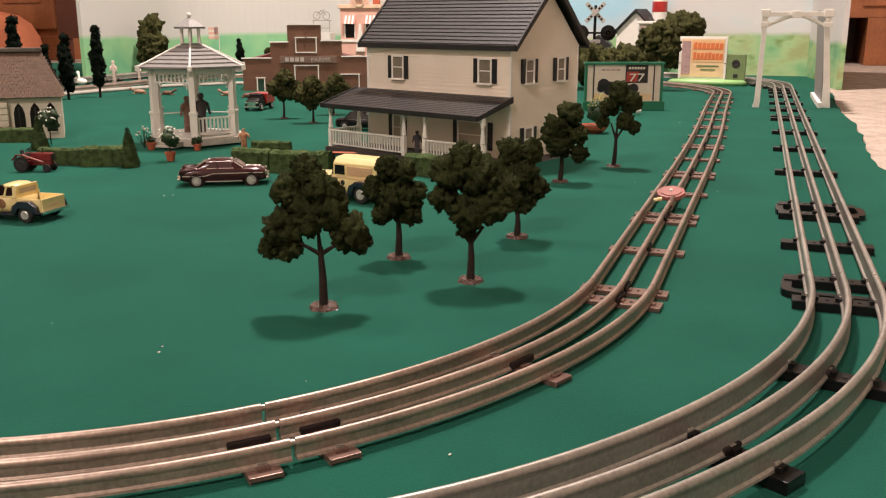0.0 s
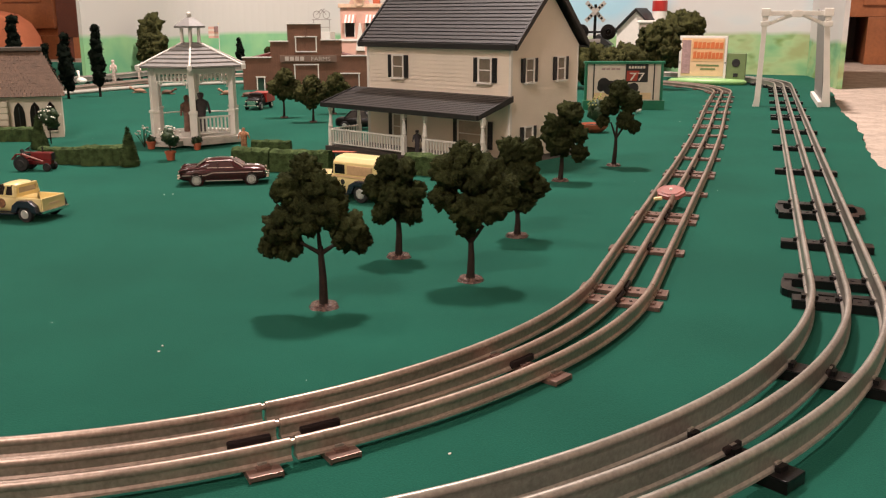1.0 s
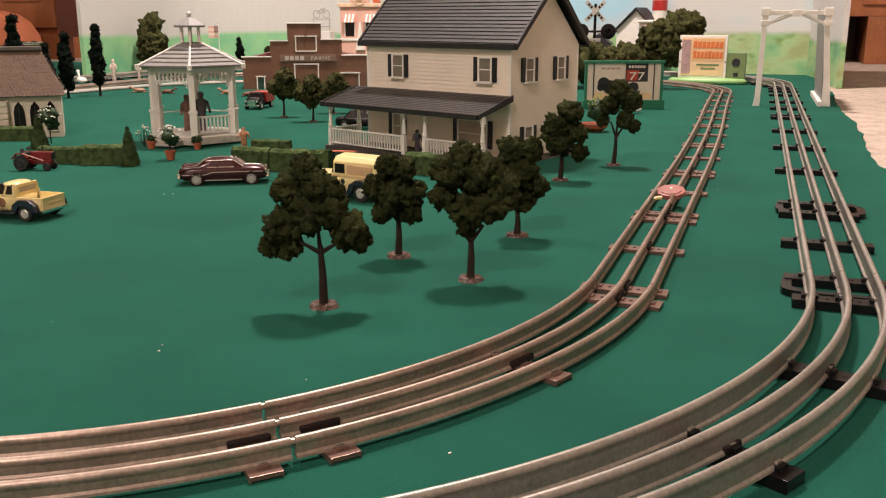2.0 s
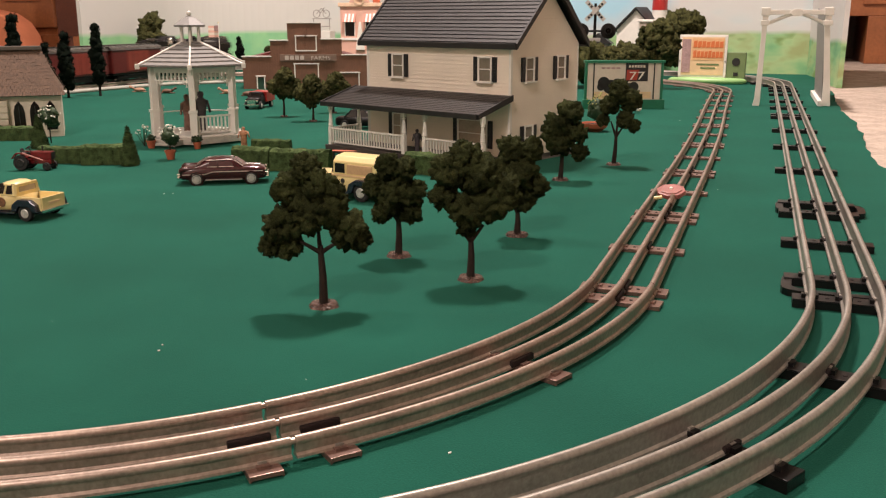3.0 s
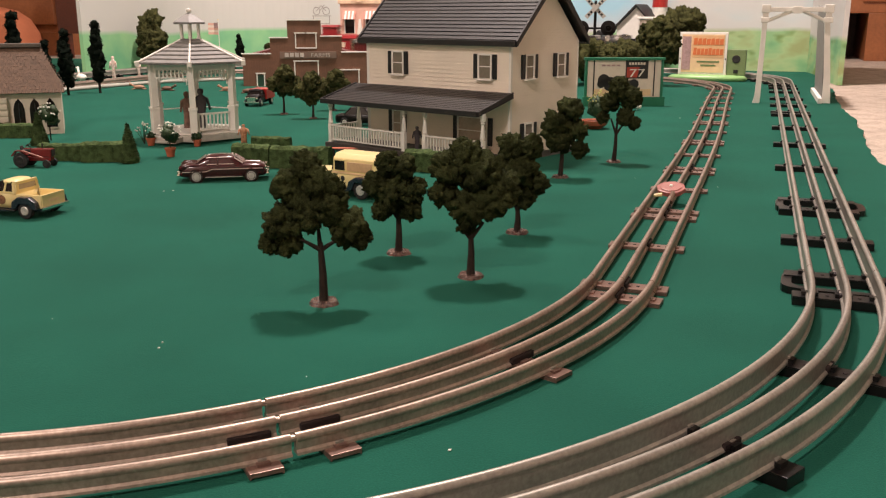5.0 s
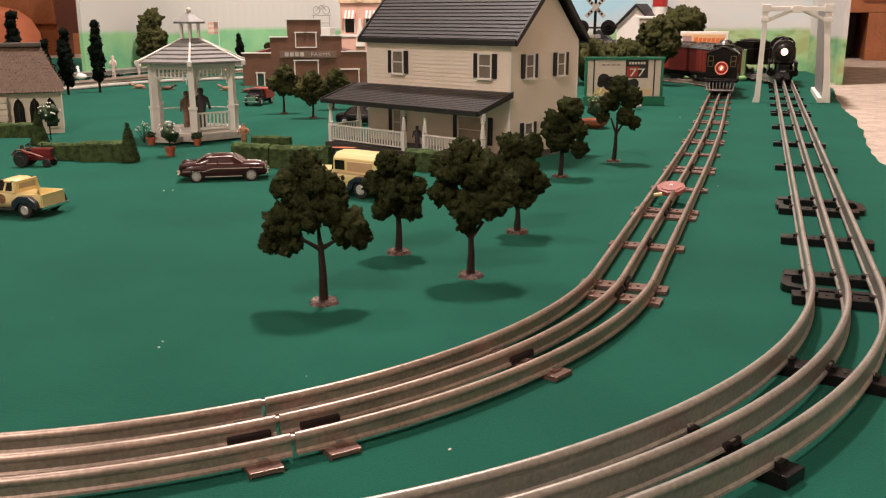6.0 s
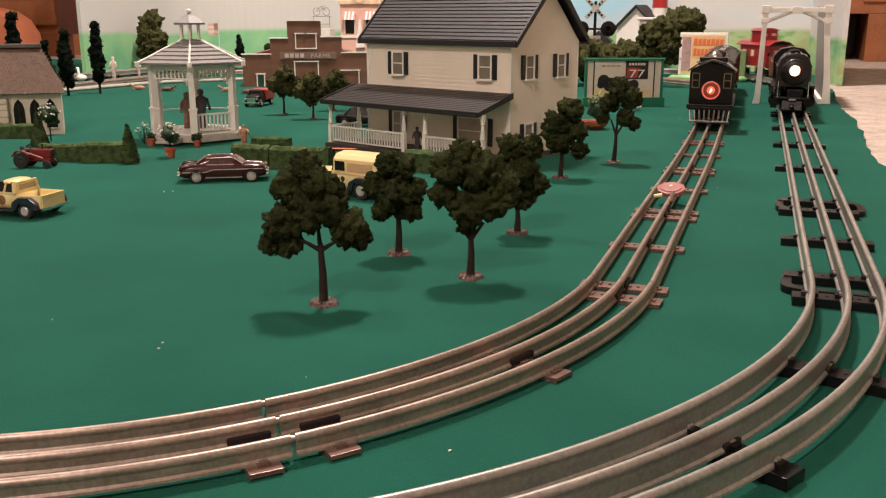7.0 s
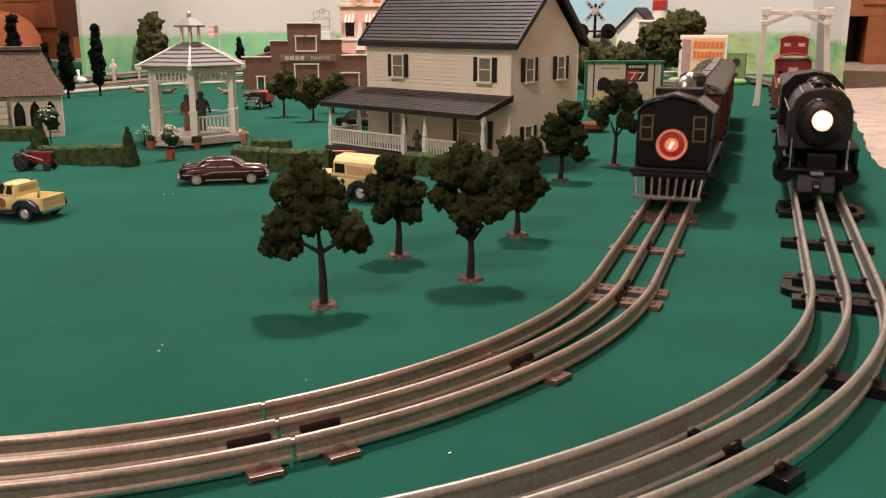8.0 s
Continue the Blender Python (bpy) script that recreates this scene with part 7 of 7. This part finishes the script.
def steam_engine():
    """A heavy streamlined-front steam locomotive; x forward, its front end at 0."""
    c = thing("steam_locomotive", Matrix.Identity(4), "black toy steam locomotive with a bright glowing headlamp", "locomotive", "outer train")
    part("boiler", tube((-0.008, 0, 0.078), (-0.175, 0, 0.078), 0.0245, 0.0260, 28), M_BLACK, c, smooth=True)
    M_SHROUD = mat("worn_brown_black_casing", (0.014, 0.0092, 0.0075), 0.38, 0.3, 0.4, 70, 700, 0.2)
    sh = [(0.0262, 0.056), (0.0270, 0.074), (0.0262, 0.088), (0.0225, 0.0985), (0.0150, 0.1055), (0, 0.1085), (-0.0150, 0.1055), (-0.0225, 0.0985), (-0.0262, 0.088), (-0.0270, 0.074), (-0.0262, 0.056)]
    part("casing", prism(sh, -0.085, -0.004, "x", 0.0015), M_SHROUD, c, "worn brown-black casing round the smokebox")
    for yy, zz in ((0.0, 0.1090), (0.0095, 0.1075), (-0.0095, 0.1075), (0.0175, 0.1040), (-0.0175, 0.1040)):
        part("casing_rib", tube((-0.004, yy, zz), (-0.075, yy, zz), 0.0009, 0.0009, 6), M_CHROME, c)
    part("smokebox_front", lathe([(0.0215, -0.006), (0.0212, -0.002), (0.019, 0.001), (0.012, 0.0025), (0.0003, 0.0030)], 28, pose(0, 0, 0.079, 0, 90, 0)), M_SHROUD, c, smooth=True)
    for i in range(12):
        a = i * math.pi / 6
        part("bolt", lathe([(0.0012, 0), (0.001, 0.0012), (0.0002, 0.0014)], 6, pose(0.0008, 0.0192 * math.cos(a), 0.079 + 0.0192 * math.sin(a), 0, 90, 0)), M_BLACK, c)
    lamp = part("headlamp", lathe([(0.0085, -0.004), (0.0098, 0.004), (0.0098, 0.010), (0.0088, 0.0105), (0.0086, 0.0080)], 26, pose(0, 0, 0.082, 0, 90, 0)), M_BLACK, c)
    part("lens", lathe([(0.0003, 0.0092), (0.0068, 0.0092), (0.0062, 0.0106), (0.0003, 0.0116)], 24, pose(0, 0, 0.082, 0, 90, 0)), M_LAMP, lamp, "glowing warm white lens")
    # emissive ring imitates the pinkish halo round the bright lens
    part("reflector", lathe([(0.0068, 0.0090), (0.0086, 0.0096), (0.0086, 0.0090), (0.0068, 0.0086)], 24, pose(0, 0, 0.082, 0, 90, 0), True), glow("lamp_halo_glow", (0.9, 0.40, 0.28), 0.8), lamp)
    # skirts, running boards, steps, pilot
    for s in (-1, 1):
        part("running_board", box(-0.170, 0.000, s * 0.0300 - 0.0040, s * 0.0300 + 0.0040, 0.0560, 0.0585, 0.0006), M_BLACK, c)
        part("side_skirt", prism([(-0.170, 0.036), (-0.008, 0.036), (0.000, 0.045), (0.0, 0.0558), (-0.170, 0.0558)], s * 0.0318 - 0.0016, s * 0.0318 + 0.0016, "y"), M_BLACK, c)
        part("grab_iron", tube((0.006, s * 0.0235, 0.040), (0.006, s * 0.0235, 0.066), 0.0010, 0.0010, 6), M_CHROME, c)
        part("handrail", tube((-0.010, s * 0.0275, 0.088), (-0.165, s * 0.0285, 0.088), 0.0007, 0.0007, 6), M_CHROME, c)
        part("cylinder", tube((-0.010, s * 0.0275, 0.034), (-0.046, s * 0.0275, 0.034), 0.0095, 0.0095, 18), M_BLACK, c)
        part("side_rod", box(-0.150, -0.050, s * 0.0262 - 0.0008, s * 0.0262 + 0.0008, 0.0300, 0.0325), M_CHROME, c)
    part("front_deck", box(-0.012, 0.009, -0.0275, 0.0275, 0.0375, 0.0405, 0.0008), M_BLACK, c)
    part("deck_plate", box(0.0088, 0.0096, -0.0055, 0.0055, 0.0360, 0.0385), M_GREYCAR, c)
    part("pilot", prism([(-0.010, 0.0370), (0.004, 0.0370), (0.010, 0.0205), (0.008, 0.0195), (-0.010, 0.0200)], -0.0165, 0.0165, "y", 0.0012), M_BLACK, c)
    part("front_coupler", box(0.010, 0.022, -0.0035, 0.0035, 0.026, 0.031, 0.001), M_BLACK, c)
    part("coupler_knuckle", box(0.0215, 0.0228, -0.0022, 0.0022, 0.0277, 0.0290), M_CHROME, c)
    part("smoke_stack", lathe([(0.008, 0.104), (0.0075, 0.1105), (0.0085, 0.1115), (0.006, 0.1115), (0.0055, 0.106)], 18, pose(-0.024, 0, 0)), M_BLACK, c)
    for x in (-0.060, -0.105):
        part("dome", lathe([(0.011, 0.098), (0.0105, 0.107), (0.007, 0.111), (0.0004, 0.112)], 18, pose(x, 0, 0)), M_BLACK, c, smooth=True)
    cab = [(0.031, 0.045), (0.031, 0.098), (0.020, 0.1095), (0, 0.113), (-0.020, 0.1095), (-0.031, 0.098), (-0.031, 0.045)]
    part("cab", prism(cab, -0.215, -0.165, "x", 0.0008), M_BLACK, c)
    for s in (-1, 1):
        part("cab_window", box(-0.200, -0.178, s * 0.0313 - 0.0004, s * 0.0313 + 0.0004, 0.078, 0.094), M_DARKGLASS, c)
        part("front_window", box(-0.1649, -0.1642, s * 0.0288 - 0.0012, s * 0.0288 + 0.0012, 0.080, 0.094), M_DARKGLASS, c)
    wheel_set(c, (-0.060, -0.092, -0.124), 0.0155)
    wheel_set(c, (-0.022, -0.150, -0.180), 0.0085)
    part("lower_frame", box(-0.200, -0.004, -0.0125, 0.0125, 0.028, 0.052, 0.001), M_BLACK, c)
    return c


def tender():
    c = thing("tender", Matrix.Identity(4), "black coal tender behind the steam locomotive", "tender", "outer train")
    part("tank", box(-0.075, 0.075, -0.030, 0.030, 0.040, 0.080, 0.003), M_BLACK, c)
    part("coal_bunker", prism([(-0.030, 0.080), (0.070, 0.080), (0.070, 0.097), (-0.020, 0.097)], -0.027, 0.027, "y", 0.002), M_BLACK, c)
    co = bmesh.new()
    rnd = random.Random(8)
    for i in range(40):
        join(co, blob((rnd.uniform(-0.010, 0.062), rnd.uniform(-0.020, 0.020), 0.098), rnd.uniform(0.003, 0.006), i, 0.5, 1))
    part("coal", co, M_FIBRE, c)
    truck(c, -0.045)
    truck(c, 0.045)
    coupler(c, -0.075, -1)
    coupler(c, 0.075, 1)
    return c


def open_car(name, label, length, material, group, load=None):
    c = thing(name, Matrix.Identity(4), label, "train car", group)
    L, W = length / 2, 0.030
    b = box(-L, L, -W, W, 0.036, 0.040)
    for s in (-1, 1):
        box(-L, L, s * W - 0.0015, s * W + 0.0015, 0.040, 0.066, 0.0005, b)
        box(s * L - 0.0015, s * L + 0.0015, -W + 0.0016, W - 0.0016, 0.040, 0.072, 0.0005, b)
    part("body", b, material, c)
    for i in range(9):
        x = -L + length * (i + 0.5) / 9
        for s in (-1, 1):
            part("rib", box(x - 0.0012, x + 0.0012, s * (W + 0.0027) - 0.0012, s * (W + 0.0027) + 0.0012, 0.038, 0.071), material, c)
    part("load", box(-L + 0.004, L - 0.004, -W + 0.004, W - 0.004, 0.042, 0.066, 0.004), load or material, c)
    for s in (-1, 1):
        truck(c, s * (L - 0.034))
        coupler(c, s * L, s)
    return c


M_CABOOSE = mat("deep_red_caboose_paint", (0.27, 0.016, 0.020), 0.32, 0, 0.15, 60, 600, 0.05)


def caboose():
    c = thing("caboose", Matrix.Identity(4), "deep red toy caboose with a cupola", "caboose", "outer train")
    part("body", box(-0.062, 0.062, -0.0275, 0.0275, 0.038, 0.082, 0.001), M_CABOOSE, c)
    rf = [(0.0305, 0.0815), (0.018, 0.0885), (0, 0.0910), (-0.018, 0.0885), (-0.0305, 0.0815), (-0.0305, 0.0825), (-0.018, 0.0900), (0, 0.0930), (0.018, 0.0900), (0.0305, 0.0825)]
    part("roof", prism(rf, -0.080, 0.080, "x"), M_CABOOSE, c)
    cu = part("cupola", box(-0.024, 0.020, -0.0215, 0.0215, 0.088, 0.1120, 0.001), M_CABOOSE, c)
    cr = [(0.0245, 0.1118), (0.014, 0.1165), (0, 0.1180), (-0.014, 0.1165), (-0.0245, 0.1118)]
    part("cupola_roof", prism(cr, -0.028, 0.024, "x"), M_CABOOSE, cu)
    # light behind the panes is only a pale base colour
    warm = mat("lit_caboose_window", (0.72, 0.56, 0.42), 0.5, 0, 0.1)
    for y in (-0.011, 0.011):
        part("cupola_window", box(0.0198, 0.0206, y - 0.005, y + 0.005, 0.1015, 0.1065), warm, cu)
    part("door", box(0.0618, 0.0627, -0.0075, 0.0075, 0.052, 0.072), warm, c, "pale lit end door")
    for y in (-0.019, 0.019):
        part("end_window", box(0.0618, 0.0627, y - 0.0035, y + 0.0035, 0.060, 0.067), M_DARKGLASS, c)
    for s in (-1, 1):
        part("platform", box(s * 0.071 - 0.009, s * 0.071 + 0.009, -0.0265, 0.0265, 0.0355, 0.039, 0.0006), M_BLACK, c)
        for y in (-0.025, 0.025):
            part("end_post", tube((s * 0.078, y, 0.039), (s * 0.078, y, 0.0818), 0.0009, 0.0009, 6), M_CABOOSE, c)
        for x in (-0.040, 0.0, 0.040):
            part("side_window", box(x - 0.006, x + 0.006, s * 0.0276 - 0.0004, s * 0.0276 + 0.0004, 0.058, 0.072), warm, c)
        truck(c, s * 0.045)
        coupler(c, s * 0.079, s)
    return c


M_DOORRED = mat("orange_red_door", (0.20, 0.028, 0.017), 0.4, 0, 0.15, 60, 600, 0.05)
# strong tone blotches stand in for patchy highlights on shiny roofs
M_BLOTCHROOF = mat("blotched_grey_roof", (0.17, 0.155, 0.145), 0.2, 0.8, 0.6, 45, 220, 0.7, dist=0.002)
ENGINE_IN = dummy_engine()
CAR_A = box_car("box_car", "oxide-red toy box car with blotched grey roof", 0.184, 0.052, M_OXIDE, M_BLOTCHROOF, 0.037, 0.089, "inner train", 0, 0.011)
CAR_C = box_car("box_car", "oxide-red toy box car with blotched grey roof", 0.184, 0.052, M_OXIDE, M_BLOTCHROOF, 0.037, 0.089, "inner train", 0, 0.011)
CAR_B = box_car("box_car", "oxide-red toy box car with blotched grey roof", 0.184, 0.052, M_OXIDE, M_BLOTCHROOF, 0.037, 0.089, "inner train", 0, 0.011)
ENGINE_OUT = steam_engine()
BODY_SWAY = -0.0035
for ob in ENGINE_OUT.children:
    ob.data.transform(Matrix.Translation((0, BODY_SWAY if ob.name.split(".")[0] not in ("wheel", "lower_frame") else 0, 0)) @ Matrix.Diagonal((1, 0.93, 0.98, 1)))
    for sub_part in ob.children:
        sub_part.data.transform(Matrix.Translation((0, BODY_SWAY, 0)) @ Matrix.Diagonal((1, 0.93, 0.98, 1)))
# the inner train stands on the low track
LOWER = Matrix.Translation((0, 0, LOW_TOP)) @ Matrix.Scale(K_IN, 4) @ Matrix.Translation((0, 0, -RAIL_TOP))
for car in (ENGINE_IN, CAR_A, CAR_B, CAR_C):
    for ob in car.children:
        ob.data.transform(LOWER)
        for sub_part in ob.children:
            sub_part.data.transform(LOWER)
TENDER = tender()
for ob in TENDER.children:
    ob.data.transform(Matrix.Diagonal((0.84, 1, 1, 1)))
YELLOW_CAR = box_car("box_car", "mustard-yellow toy box car behind the tender", 0.200, 0.052, M_MUSTARD, M_BLOTCHROOF, 0.042, 0.082, "outer train", 5)
HOPPER = open_car("hopper_car", "orange-brown toy hopper car with a grey load", 0.245, M_TAN, "outer train", M_GREYCAR)
CABOOSE = caboose()
for ob in CABOOSE.children:
    ob.data.transform(Matrix.Translation((0, 0, RAIL_TOP)) @ Matrix.Diagonal((1.10, 1.06, 1.15, 1)) @ Matrix.Translation((0, 0, -RAIL_TOP)))
    for sub_part in ob.children:
        sub_part.data.transform(Matrix.Translation((0, 0, RAIL_TOP)) @ Matrix.Diagonal((1.10, 1.06, 1.15, 1)) @ Matrix.Translation((0, 0, -RAIL_TOP)))


# ---- keyed runs along the two loops ----
def run(ob, line, lead, back):
    """Keys a car along a line; lead: (seconds, place of the train's front), back: the car's middle behind the front."""
    ts, ss = zip(*lead)
    rows = []
    n = 40
    for i in range(n + 1):
        t = 8.0 * i / n
        s = float(np.interp(t, ts, ss)) - back
        a = line.at(max(0.0, s - 0.03))
        c = line.at(min(line.length, s + 0.03))
        x, y, h = line.at(s)
        rows.append((t, pose(x, y, 0, 0, 0, math.degrees(math.atan2(c[1] - a[1], c[0] - a[0])))))
    walk(ob, rows)


def motions():
    si = INNER.nearest(X_IN * K_IN, 0.74 * K_IN)
    lead_in = [(t, si - K_IN * d) for t, d in ((0, 4.80), (2.8, 2.965), (3.7, 2.345), (5.8, 1.18), (7.0, 0.550), (7.5, 0.310), (8.0, 0.0))]
    run(ENGINE_IN, INNER, lead_in, 0.0)
    run(CAR_A, INNER, lead_in, 0.306)
    run(CAR_B, INNER, lead_in, 0.518)
    run(CAR_C, INNER, lead_in, 0.730)
    so = OUTER.nearest(X_OUT, 0.812)
    lead_out = [(t, so - d) for t, d in ((0, 5.47), (1.7, 4.29), (3.4, 3.08), (3.6, 2.95), (3.8, 2.85), (4.1, 2.66), (4.7, 2.28), (5.9, 1.50), (7.0, 0.70), (8.0, 0.0))]
    run(ENGINE_OUT, OUTER, lead_out, 0.0)
    run(TENDER, OUTER, lead_out, 0.286)
    run(YELLOW_CAR, OUTER, lead_out, 0.458)
    run(HOPPER, OUTER, lead_out, 0.700)
    run(CABOOSE, OUTER, lead_out, 0.942)


motions()
